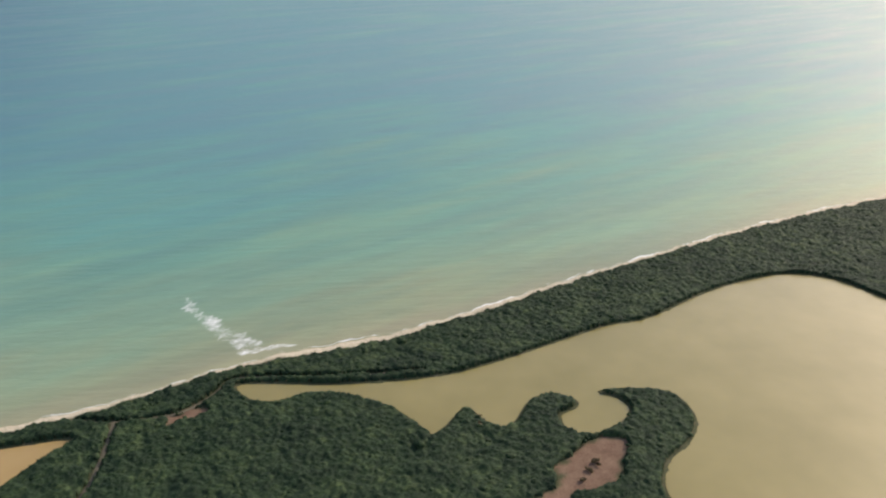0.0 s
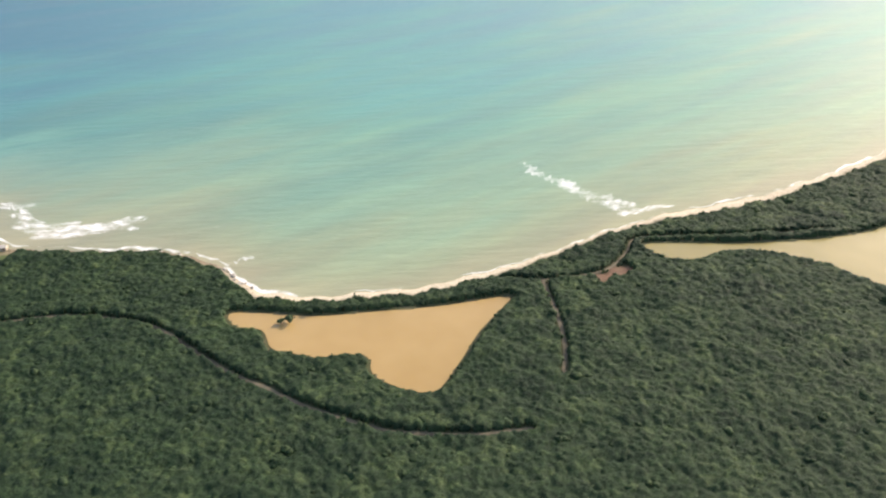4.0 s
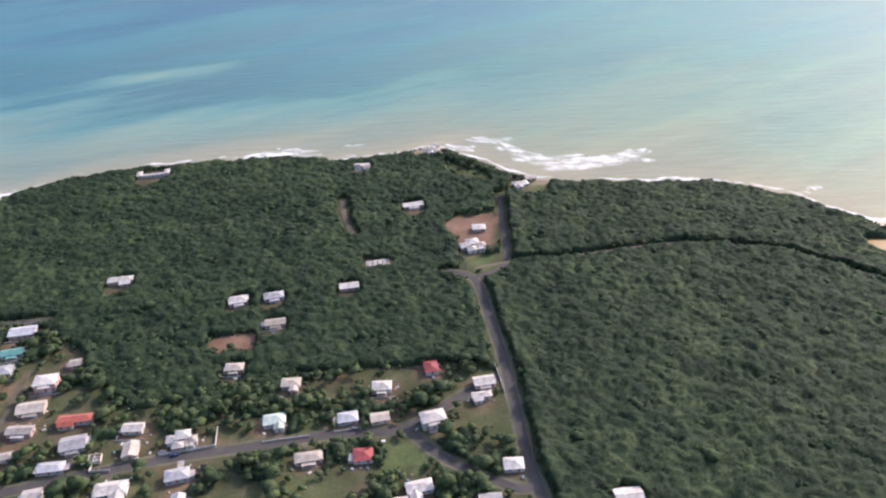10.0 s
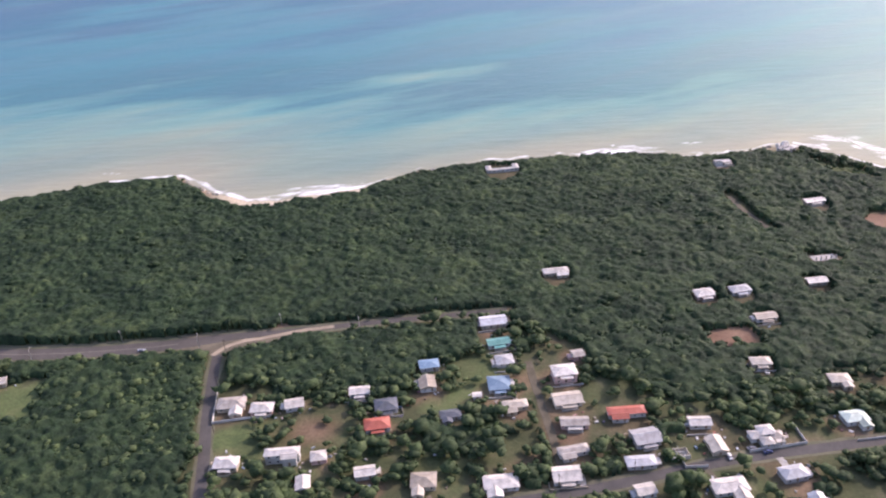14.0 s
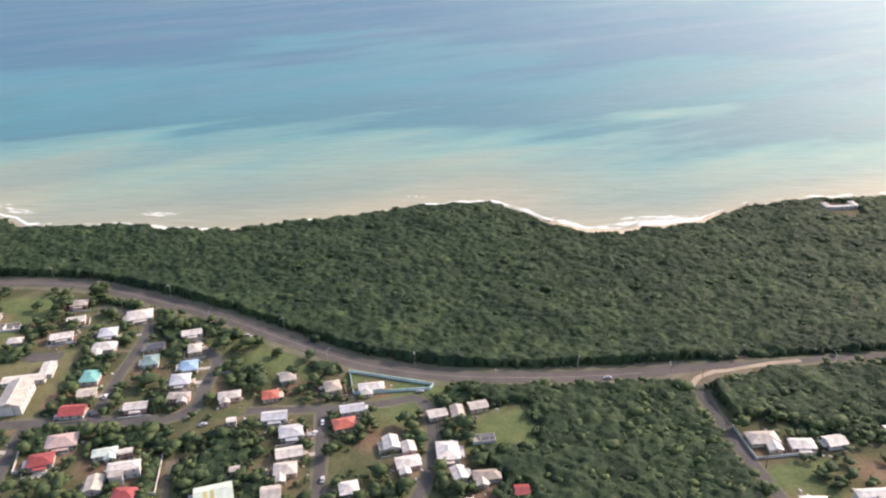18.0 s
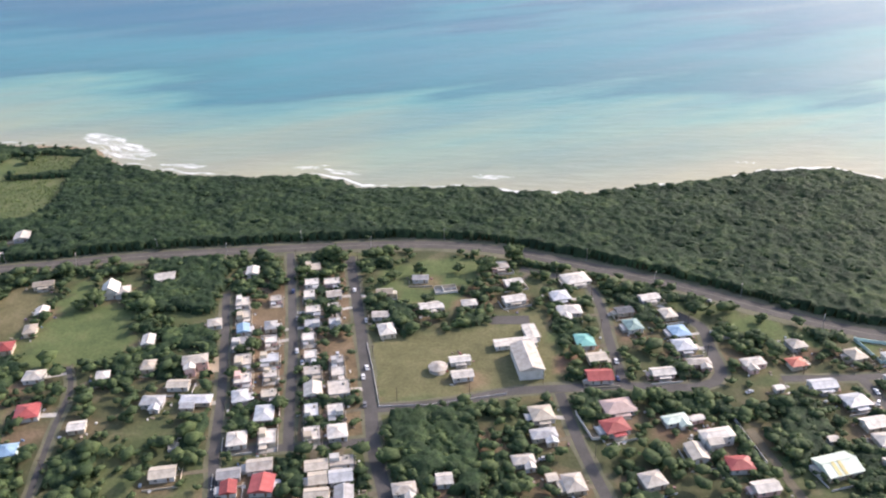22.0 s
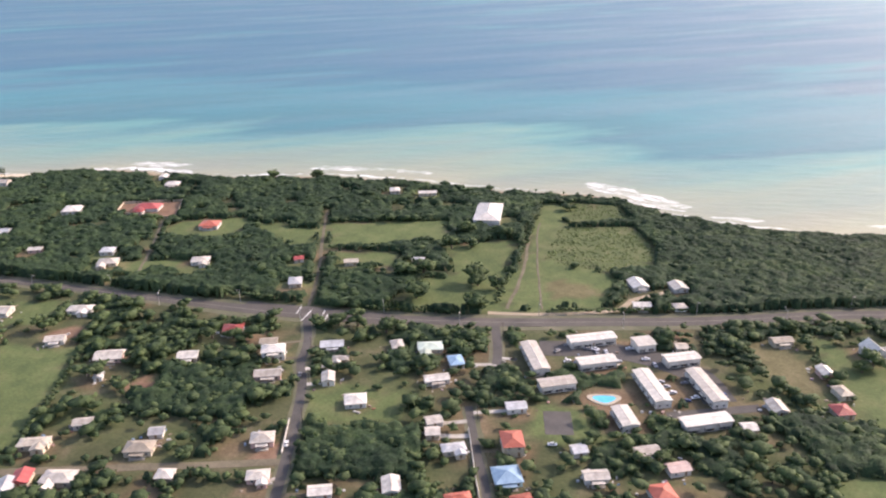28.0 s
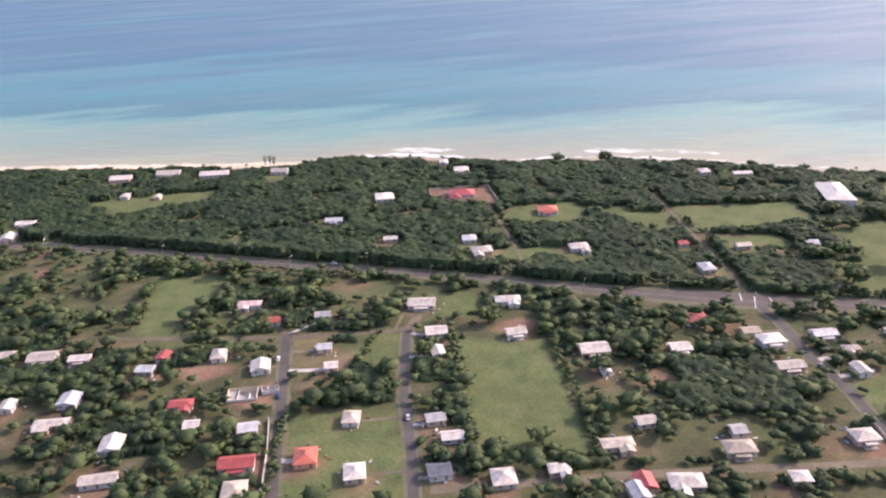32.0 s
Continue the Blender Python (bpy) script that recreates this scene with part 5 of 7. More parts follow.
house(-2137, 440, 9, 6, 22, "c", "g")
house(-2093, 454, 8, 7, 14, "g", "T")
house(-2160, 604, 8, 10, 22, "w", "h")
house(-2130, 604, 15, 7, 18, "w", "g")
house(-1918, 420, 7, 6, 22, "w", "h")
# along the street grid at 22 degrees
house(-2494, 212, 13, 10, 22, "w", "g")
house(-2473, 215, 10, 6, 22, "w", "g")
house(-2432, 213, 8, 6, 14, "g", "g")
house(-2431, 227, 6, 8, 14, "r", "g")
house(-2403, 235, 7, 10, 22, "w", "h")
house(-2376, 229, 9, 10, 26, "w", "g")
house(-2451, 180, 9, 10, 18, "g", "g")
house(-2445, 160, 15, 8, 22, "w", "T")
house(-2396, 188, 11, 9, 22, "r", "T")
house(-2382, 175, 6, 6, 22, "w", "g")
house(-2408, 154, 9, 11, 22, "w", "g")
house(-2398, 132, 14, 6, 26, "w", "g")
house(-2348, 155, 14, 8, 22, "r", "g")
house(-2340, 139, 9, 10, 22, "c", "h")
house(-2356, 179, 8, 7, 26, "g", "g")
house(-2352, 254, 7, 6, 22, "g", "g")
house(-2341, 237, 6, 6, 22, "w", "g")
house(-2322, 166, 9, 11, 22, "o", "h")
house(-2314, 197, 7, 9, 14, "c", "h")
house(-2298, 161, 8, 10, 22, "w", "h")
house(-2277, 205, 8, 6, 26, "g", "g")
house(-2266, 194, 9, 6, 22, "w", "g")
house(-2265, 170, 9, 8, 26, "d", "g")
house(-2239, 172, 9, 10, 22, "w", "h")
house(-2416, 291, 13, 9, 18, "p", "T")
house(-2368, 288, 8, 6, 22, "g", "g")
house(-2392, 276, 6, 6, 26, "o", "g")
house(-2657, 500, 17, 13, 22, "w", "g")
house(-2621, 520, 20, 11, 18, "w", "g")
house(-2579, 527, 24, 12, 22, "w", "g")
house(-2523, 544, 14, 10, 14, "w", "g")
house(-2621, 457, 6, 9, 18, "w", "h")
house(-2592, 460, 5, 7, 22, "w", "s")
house(-2657, 384, 13, 8, 18, "w", "g")
house(-2647, 355, 10, 12, 26, "w", "g")
house(-2424, 435, 12, 7, 18, "g", "g")
house(-2405, 493, 14, 16, 22, "w", "h")
house(-2316, 418, 9, 9, 18, "g", "h")
house(-2370, 408, 9, 6, 22, "w", "g")
house(-2477, 169, 6, 8, 22, "w", "g")
house(-2514, 209, 7, 7, 22, "w", "g")

FOOTPRINTS.append((-1952, 307, 10))   # the pool deck
# ---- driveways from the streets to the houses ----
pick = random.Random(33)
for k, (fx, fy, fr) in enumerate(FOOTPRINTS):
    if fx < -2460 or fy > np.interp(fx, HIGHWAY_LINE[:, 0], HIGHWAY_LINE[:, 1]) - 8 and fx < -1047:
        continue
    best = None
    for w, kind, line in ROAD_LINES:
        if kind == "a":
            d = np.hypot(line[:, 0] - fx, line[:, 1] - fy)
            if best is None or d.min() < best[0]:
                best = (d.min(), *line[d.argmin()])
    far_, rx, ry = best
    if not fr + 5 < far_ < fr + 22 or pick.random() < 0.35:
        continue
    u = (fr + 0.6) / far_
    line = smooth(((rx, ry), ((rx + fx) / 2 + pick.uniform(-1, 1), (ry + fy) / 2 + pick.uniform(-1, 1)), (fx + (rx - fx) * u, fy + (ry - fy) * u)), 2.0)
    if any(np.hypot(line[:, 0] - ox, line[:, 1] - oy).min() < r + 0.8 for ox, oy, r in FOOTPRINTS if (ox, oy) != (fx, fy)):
        continue
    material, label = ((CONCRETE, "pale concrete driveway from the street to a house"), (TRACK, "packed dirt driveway from the street to a house"))[pick.random() < 0.5]
    ribbon("pavement_driveway", line, pick.uniform(2.2, 3.2), 1.556 + 0.0003 * (k % 40), 0.2, material, label, "driveway", 0.3)
    PAVED.append((line, 2.6))

# ---- trodden yards round the houses ----
ground_me = scene.objects["ground"].data
trodden = soil.copy()
pick = random.Random(21)
for fx, fy, fr in FOOTPRINTS:
    worn, ox, oy = pick.choice((0.15, 0.35, 0.55, 0.75)), pick.uniform(-4, 4), pick.uniform(-6, 1)
    if fy > np.interp(fx, HIGHWAY_LINE[:, 0], HIGHWAY_LINE[:, 1]) + 8:
        worn *= 0.6
    k = (abs(gx - fx) < 30)
    if fx < -1985 and fy > np.interp(fx, HIGHWAY_LINE[:, 0], HIGHWAY_LINE[:, 1]) + 8:
        d = np.hypot(GX[k] - fx, (GY[k] - fy + 5) * 1.1) + 3 * wave_noise(GX[k], GY[k], 21, 0.6)
        lawn[k] = np.maximum(lawn[k], np.clip((fr + 14 - d) / 5, 0, 1))
    d = np.hypot(GX[k] - fx - ox, GY[k] - fy - oy) + 2.5 * wave_noise(GX[k], GY[k], 17, 0.6)
    trodden[k] = np.maximum(trodden[k], worn * np.clip((fr + 6.5 - d) / 4, 0, 1))
ground_me.attributes["lawn"].data.foreach_set("value", lawn.astype(np.float32).ravel())
ground_me.attributes["soil"].data.foreach_set("value", trodden.astype(np.float32).ravel())

# ---- woodland ----


def lump(seed, leaves, fine=1):
    """A tree crown of radius about 1: two uneven many-lobed domes grown together, with leaf clumps standing out of them. Returns verts and triangles."""
    r = np.random.RandomState(seed)
    verts, faces = [], []
    for reach, off in ((0.92, np.zeros(3)), (r.uniform(0.5, 0.72), np.array((r.uniform(0.35, 0.6), r.uniform(-0.3, 0.3), r.uniform(-0.12, 0.12))))):
        bm = bmesh.new()
        bmesh.ops.create_icosphere(bm, subdivisions=fine, radius=1)
        lobes = r.normal(size=(6, 3))
        lobes[:, 2] = abs(lobes[:, 2]) * 0.8
        lobes /= np.linalg.norm(lobes, axis=1)[:, None]
        wide = r.uniform(0.8, 1.2)
        for v in bm.verts:
            n = np.array(v.co)
            k = 0.58 + 0.42 * max(np.maximum(lobes @ n, 0) ** 4) + r.uniform(-0.19, 0.19)
            v.co = Vector(n * k * (wide, 1 / wide, 0.58))
        bmesh.ops.delete(bm, geom=[v for v in bm.verts if v.co.z < -0.28], context="VERTS")
        bmesh.ops.triangulate(bm, faces=bm.faces)
        bm.verts.index_update()
        i = len(verts)
        verts += [tuple(np.array(v.co) * reach + off) for v in bm.verts]
        faces += [tuple(v.index + i for v in f.verts) for f in bm.faces]
        bm.free()
    body = np.array(verts)
    for _ in range(leaves):
        c = body[r.randint(len(body))] * r.uniform(0.92, 1.16)
        if c[2] < -0.1:
            continue
        a, b = r.normal(size=3), r.normal(size=3)
        a, s = a / np.linalg.norm(a), r.uniform(0.12, 0.25)
        b = np.cross(a, b)
        b /= np.linalg.norm(b) + 1e-9
        i = len(verts)
        verts += [tuple(c + s * a), tuple(c + s * b), tuple(c - 0.8 * s * a + 0.2 * s * b), tuple(c - 0.7 * s * b)]
        faces += [(i, i + 1, i + 2), (i, i + 2, i + 3)]
    return np.array(verts), np.array(faces)


def planted(name, protos, x, y, z, size, tall, material, label, category="woodland"):
    """Many crowns as one mesh."""
    r = np.random.RandomState(len(x))
    V, F, start = [], [], 0
    pick, turn = r.randint(len(protos), size=len(x)), r.uniform(0, 2 * math.pi, len(x))
    for k, (v, f) in enumerate(protos):
        m = np.where(pick == k)[0]
        if not len(m):
            continue
        c, s = np.cos(turn[m])[:, None], np.sin(turn[m])[:, None]
        px = (v[None, :, 0] * c - v[None, :, 1] * s) * size[m][:, None] + x[m][:, None]
        py = (v[None, :, 0] * s + v[None, :, 1] * c) * size[m][:, None] + y[m][:, None]
        pz = v[None, :, 2] * size[m][:, None] * 0.9 + (z + tall)[m][:, None]
        V.append(np.stack([px, py, pz], -1).reshape(-1, 3))
        F.append((f[None] + (np.arange(len(m)) * len(v))[:, None, None]).reshape(-1, 3) + start)
        start += len(m) * len(v)
    me = mesh_of(name, np.vstack(V), np.vstack(F), material, True)
    return tagged(new(name, me), label, category, kind="stuff")


def zones(x, y, margin):
    """Where trees can stand: a flag, and whether the place is village, grove, scrub or mixed country. margin: room kept beside roads and houses."""
    inland = shore_y(x) - y
    front = np.interp(x, [-2700, -2260, -1666, -1007, -300, 0, 300], [20, 80, 160, 220, 240, 290, 320])
    free = (inland > np.interp(x, [-2540, -2470, -2000, -1940, -1320, -1290, -1150, -1120, -1000, -770, -530, -490, -300, 0], [25, 13, 11, 5.5, 5.5, 12, 12, 7, 6, 4.5, 4.5, 12, 14, 14]) + 3 * wave_noise(x, x * 0, 300, 0.2)) & (y > front)
    road_y = np.interp(x, HIGHWAY_LINE[:, 0], HIGHWAY_LINE[:, 1])
    for ring in (POND_LINE, LAGOON_LINE):
        free &= ~inside(x, y, ring) & (near_line(x, y, np.vstack([ring, ring[:1]])) > 2.0)
    rx_, ry_ = x + 1.1 * wave_noise(x, y, 9, 0.3) + 0.7 * wave_noise(x, y, 3.7, 1.1), y + 1.1 * wave_noise(x, y, 8, 1.7) + 0.7 * wave_noise(x, y, 4.1, 0.2)
    free &= near_line(rx_, ry_, HIGHWAY_LINE) > np.interp(x, [-2260, -2180, -1240, -1185], [4.6, 7.0, 7.0, 2.4]) + margin
    for w, kind, line in ROAD_LINES:
        free &= near_line(rx_, ry_, line) > w / 2 + margin * (0.0 if kind == "t" else 1.0)
    for line, w in PAVED:
        free &= near_line(x, y, line) > w
    sx_, sy_ = x + 3 * wave_noise(x, y, 25, 0.3), y + 3 * wave_noise(x, y, 22, 1.7)
    for ring in LAWNS + BARE + WORN:
        free &= ~inside(sx_, sy_, ring)
    for fx, fy, fr in FOOTPRINTS:
        k = (abs(x - fx) < 40) & (abs(y - fy) < 40)
        close = np.hypot(x[k] - fx, y[k] - fy) < fr + margin
        if fy > np.interp(fx, HIGHWAY_LINE[:, 0], HIGHWAY_LINE[:, 1]) + 8 or fx > -1047:
            close |= np.hypot(x[k] - fx, (y[k] - fy + 5) * 0.8) < fr + margin + (3.5 if fx < -1985 else 0)
        free[k] &= ~close
    village = ((y < road_y) & (x < -1047)) | ((x >= -1060) & (x < -748) & (y < np.interp(x, [-1060, -1000, -900, -748], [450, 405, 392, 405]))) | ((x < -748) & (y < 300))
    grove, scrub = np.zeros(x.shape, bool), np.zeros(x.shape, bool)
    for ring in GROVES:
        grove |= inside(sx_, sy_, ring)
    for ring in BRUSH:
        scrub |= inside(x, y, ring)
    return free, village, grove, scrub, (x < -1985) & (y > road_y), inland


def humps(x, y, cell, seed):
    """Rounded humps about one cell wide, 0 to 1, placed at random: the tops of trees. Also a value for each tree, 0 to 1."""
    rr = np.random.RandomState(seed)
    gx_, gy_ = np.floor(x / cell).astype(int), np.floor(y / cell).astype(int)
    px, py, ph, own = rr.uniform(0, 1, (4, 97, 89))
    best, value = np.zeros(x.shape), np.full(x.shape, 0.4)
    for dx in (-1, 0, 1):
        for dy in (-1, 0, 1):
            i, j = (gx_ + dx) % 97, (gy_ + dy) % 89
            d = np.hypot((gx_ + dx + px[i, j]) * cell - x, (gy_ + dy + py[i, j]) * cell - y) / cell
            top = (0.5 + 0.5 * ph[i, j]) * np.sqrt(np.clip(1 - (d / 0.95) ** 2, 0, 1))
            value = np.where(top > best, own[i, j], value)
            best = np.maximum(best, top)
    return best, value


# The closed canopy of the woods: one uneven leafy surface, with single crowns standing out of it.
step = 1.55
kx, ky = np.arange(-2800, 800, step), np.arange(90, 1215, step)
KX, KY = np.meshgrid(kx, ky, indexing="ij")
rr = np.random.RandomState(7)
KX, KY = KX + rr.uniform(-0.5, 0.5, KX.shape), KY + rr.uniform(-0.5, 0.5, KX.shape)
flat_x, flat_y = KX.ravel(), KY.ravel()
maybe = np.where((shore_y(flat_x) - flat_y > 4) & (flat_y > np.interp(flat_x, [-2700, -2260, -1666, -1007, -300, 0, 300], [60, 100, 180, 235, 240, 290, 320])))[0]
free, village, grove, scrub, mixed, inland = zones(flat_x[maybe], flat_y[maybe], 1.8)
patchy = wave_noise(flat_x[maybe], flat_y[maybe], 60, 0.8) + 0.5 * wave_noise(flat_x[maybe], flat_y[maybe], 23, 2.4)
wood = np.zeros(flat_x.shape, bool)
wood[maybe] = free & ~scrub & (~village | grove | (patchy > 0.12)) & (~mixed | (patchy > -0.95))
low = np.ones(flat_x.shape)
low[maybe] = np.where(village & ~grove, 0.72, 1.0)
wood = wood.reshape(KX.shape)
core = wood.copy()
for axis in (0, 1):
    for way in (-1, 1):
        core &= np.roll(wood, way, axis)
WX, WY = KX + 0.8 * wave_noise(KX, KY, 13, 0.4), KY + 0.8 * wave_noise(KX, KY, 12, 2.0)
(broad, broad_tone), (tops, tops_tone), (mids, mids_tone), (tufts, tufts_tone) = humps(WX * 0.8, WY, 15.0, 9), humps(WX, WY, 7.6, 3), humps(WX, WY, 4.6, 4), humps(WX, WY, 2.5, 5)
lift = np.maximum(4.7 * tops - 0.8, 3.6 * mids) + 1.5 * tufts + 2.4 * broad + 0.8 * wave_noise(KX, KY, 70, 0.2) - 1.9
lift += rr.uniform(-0.6, 0.6, KX.shape)
tone = 0.34 * broad_tone + 0.38 * np.where(4.7 * tops - 0.8 > 3.6 * mids, tops_tone, mids_tone) + 0.28 * tufts_tone
# taller trees stand along the highway's seaward edge and east of the long street
beside = KY - np.interp(KX, HIGHWAY_LINE[:, 0], HIGHWAY_LINE[:, 1])
lift += np.where((beside > 0) & (KX < -1200), np.interp(KX, [-2260, -2160], [3.2, 2.1]) * np.clip(1.5 - beside / 18, 0, 1), 0)
street = ROAD_LINES[0][2][::-1]
beside = KX - np.interp(KY, street[:, 1], street[:, 0])
lift += np.where((beside > 0) & (KY > 150) & (KY < 485), 2.0 * np.clip(1.4 - beside / 14, 0, 1), 0)
lane = ROAD_LINES[1][2][::-1]
beside = KX - np.interp(KY, lane[:, 1], lane[:, 0])
lift += np.where((beside > 0) & (KY > 500) & (KY < 640), 2.4 * np.clip(1.4 - beside / 12, 0, 1), 0)
lift *= np.clip(0.75 + (shore_y(KX) - KY) / 60, 0.75, 1)
lift *= low.reshape(KX.shape)
KZ = land_height(KX, KY) + np.where(core, np.maximum(lift, 0.8), 0.25)
cells = wood[:-1, :-1] & wood[1:, :-1] & wood[1:, 1:] & wood[:-1, 1:]
faces = cut(grid_faces(len(kx), len(ky))[cells.ravel()], len(ky))
middle = KX.ravel()[faces[:, 0]]
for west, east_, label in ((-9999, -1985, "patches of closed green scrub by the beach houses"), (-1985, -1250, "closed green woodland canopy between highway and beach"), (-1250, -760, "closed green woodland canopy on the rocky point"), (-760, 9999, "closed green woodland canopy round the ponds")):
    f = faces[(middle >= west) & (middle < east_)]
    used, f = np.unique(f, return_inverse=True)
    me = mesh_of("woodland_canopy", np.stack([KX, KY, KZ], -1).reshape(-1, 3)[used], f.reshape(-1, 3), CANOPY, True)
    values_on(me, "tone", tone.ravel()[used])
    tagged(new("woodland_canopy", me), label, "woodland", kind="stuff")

# The land goes on under trees to the south, behind the village.
southern = 13.0
kx2, ky2 = np.arange(-3400, 1400, southern), np.arange(-900, 330, southern)
SX2, SY2 = np.meshgrid(kx2, ky2, indexing="ij")
edge = np.interp(SX2, [-2700, -2260, -1666, -1007, -300, 0, 300], [24, 84, 164, 224, 243, 293, 323])
SX2, SY2 = SX2 + 2.5 * wave_noise(SX2, SY2, 23, 0.4), np.minimum(SY2 + 2.5 * wave_noise(SX2, SY2, 21, 1.9), edge)
SZ2 = np.where(SY2 >= edge, 1.4, 1.5 + 2.2 * humps(SX2, SY2, 19.0, 6)[0] + 1.0 * wave_noise(SX2, SY2, 120, 0.2) + np.random.RandomState(9).uniform(-0.9, 1.2, SX2.shape))
open_cells = (SY2[:-1, :-1] < edge[:-1, :-1] - 0.5) & (wave_noise(SX2, SY2, 260, 1.3)[:-1, :-1] > -0.75)
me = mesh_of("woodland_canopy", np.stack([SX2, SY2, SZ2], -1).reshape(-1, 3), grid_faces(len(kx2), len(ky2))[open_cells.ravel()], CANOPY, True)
values_on(me, "tone", np.random.RandomState(12).uniform(0.2, 0.8, SX2.size))
tagged(new("woodland_canopy", me), "closed green woodland inland of the village", "woodland", kind="stuff")

r = np.random.RandomState(5)
cell = 4.2
cx, cy = np.meshgrid(np.arange(-2900, 800, cell), np.arange(60, 1230, cell), indexing="ij")
tx, ty = (cx + r.uniform(-0.48, 0.48, cx.shape) * cell).ravel(), (cy + r.uniform(-0.48, 0.48, cx.shape) * cell).ravel()
dice = r.uniform(size=tx.shape)
ok, village, grove, brush, mixed, inland = zones(tx, ty, 2.0)
ok &= ~inside(tx, ty, ((-2000, 362), (-1905, 368), (-1885, 300), (-1925, 295), (-1985, 300))) | (dice < 0.08)
clump = wave_noise(tx, ty, 60, 0.8) + 0.5 * wave_noise(tx, ty, 23, 2.4)
density = np.where(village & ~grove, np.clip(0.55 + 0.6 * clump, 0.05, 0.95), np.where(mixed, np.clip(0.26 + 0.30 * clump, 0.04, 0.6), np.where(grove, 0.85, np.where(tx > -760, 0.12, 0.2))))
density = np.where((tx < -1900) & village & ~grove, density * 0.72, density)
density = np.where(brush, np.where(tx > -1000, 0.16, 0.0), density)
ok &= dice < density
tx, ty, village, grove, brush, mixed, inland = (v[ok] for v in (tx, ty, village, grove, brush, mixed, inland))
size = np.clip(np.where(village & ~grove, 3.2, np.where(mixed, 3.3, 2.6)) * np.where(tx < -1900, 1.1, 1.0) * np.exp(r.normal(0, 0.34, len(tx))), 0.9, 7.2) * np.clip(0.9 + inland / 100, 0.9, 1)
for fx, fy, fr in FOOTPRINTS:   # no crown hangs over a roof
    k = np.where((abs(tx - fx) < 22) & (abs(ty - fy) < 22))[0]
    size[k] = np.minimum(size[k], np.maximum(0.9, np.hypot(tx[k] - fx, ty[k] - fy) - 1.05 * fr))
tall = np.where(village & ~grove, size * r.uniform(0.4, 0.9, len(tx)), 2.0 + 0.9 * wave_noise(tx, ty, 70, 0.2) + size * r.uniform(-0.10, 0.22, len(tx)))
# rows of trees along field edges
for (x1, y1), (x2, y2), high in (((-2290, 283), (-2255, 189), 2.0), ((-2239, 294), (-2204, 199), 2.0), ((-2255, 187), (-2206, 197), 1.6), ((-2331, 280), (-2331, 246), 1.5), ((-2184, 519), (-2098, 545), 2.2), ((-2163, 466), (-2086, 495), 1.8), ((-2032, 596), (-2026, 400), 2.0), ((-2345, 194), (-2328, 140), 1.5), ((-2172, 528), (-2117, 540), 3.0), ((-2028, 566), (-2026, 456), 2.4), ((-2560, 364), (-2430, 367), 4.0), ((-2430, 367), (-2300, 370), 4.2), ((-2300, 370), (-2160, 372), 3.8), ((-2470, 343), (-2360, 345), 3.0), ((-2100, 374), (-2050, 384), 3.0), ((-1993, 396), (-1900, 421), 2.8)):
    u = np.arange(0, math.hypot(x2 - x1, y2 - y1), 2.4) / math.hypot(x2 - x1, y2 - y1)
    ex, ey = x1 + (x2 - x1) * u + r.normal(0, 0.8, len(u)), y1 + (y2 - y1) * u + r.normal(0, 0.8, len(u))
    es = r.uniform(1.5, 2.8, len(u)) * (1.3 if high > 3 else 1.0)
    tx, ty, size, tall = np.r_[tx, ex], np.r_[ty, ey], np.r_[size, es], np.r_[tall, high * r.uniform(0.5, 1.0, len(u))]
    village, grove = np.r_[village, np.ones(len(u), bool)], np.r_[grove, np.ones(len(u), bool)]
tz = land_height(tx, ty)
# Of the garden trees, some stand as single trees.
single = np.where(village & ~grove & (size > 2.1))[0]
single = single[r.permutation(len(single))[:230]]
alone = [(tx[i], ty[i], size[i] * 1.25) for i in single]
rest = np.ones(len(tx), bool)
rest[single] = False
tx, ty, tz, size, tall, village, grove = (v[rest] for v in (tx, ty, tz, size, tall, village, grove))
PROTOS = [lump(40 + k, 14) for k in range(10)]
east, north = tx > -800, ty > np.interp(tx, HIGHWAY_LINE[:, 0], HIGHWAY_LINE[:, 1])
for name, m, label in (
    ("woodland_east", east & ~village, "dense dark green coastal woodland round the ponds"),
    ("woodland_point", ~east & ~village & (tx > -1250), "dense green woodland on the rocky point"),
    ("woodland_north", ~village & (tx <= -1250) & (tx > -1985), "dense green woodland between highway and beach"),
    ("woodland_west", ~village & (tx <= -1985), "mixed green trees and scrub by the beach houses"),
    ("garden_trees_east", village & (tx > -1250), "green garden trees and bushes between the houses"),
    ("garden_trees_middle", village & (tx <= -1250) & (tx > -1900), "green garden trees and bushes between the houses"),
    ("garden_trees_west", village & (tx <= -1900), "green garden trees and bushes between the houses"),
):
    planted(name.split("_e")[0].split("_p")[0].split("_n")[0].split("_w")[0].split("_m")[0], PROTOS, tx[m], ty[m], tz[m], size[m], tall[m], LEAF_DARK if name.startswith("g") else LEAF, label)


# low scrub in the rough pastures, thicker towards their seaward end
cell = 1.9
cx, cy = np.meshgrid(np.arange(-2024, -1925, cell), np.arange(450, 615, cell), indexing="ij")
dx_, dy_ = np.meshgrid(np.arange(-820, -750, cell), np.arange(625, 695, cell), indexing="ij")
qx, qy = np.r_[cx.ravel(), dx_.ravel()], np.r_[cy.ravel(), dy_.ravel()]
qx, qy = qx + r.uniform(-0.9, 0.9, len(qx)), qy + r.uniform(-0.9, 0.9, len(qx))
free, _, _, brush, _, _ = zones(qx, qy, 1.0)
keep = free & brush & (r.uniform(size=len(qx)) < 0.80 + 0.32 * wave_noise(qx, qy, 26, 0.4) + 0.25 * wave_noise(qy, qx * 0, 7.5, 0.3) + np.where(qy > 520, 0.15, 0.0))
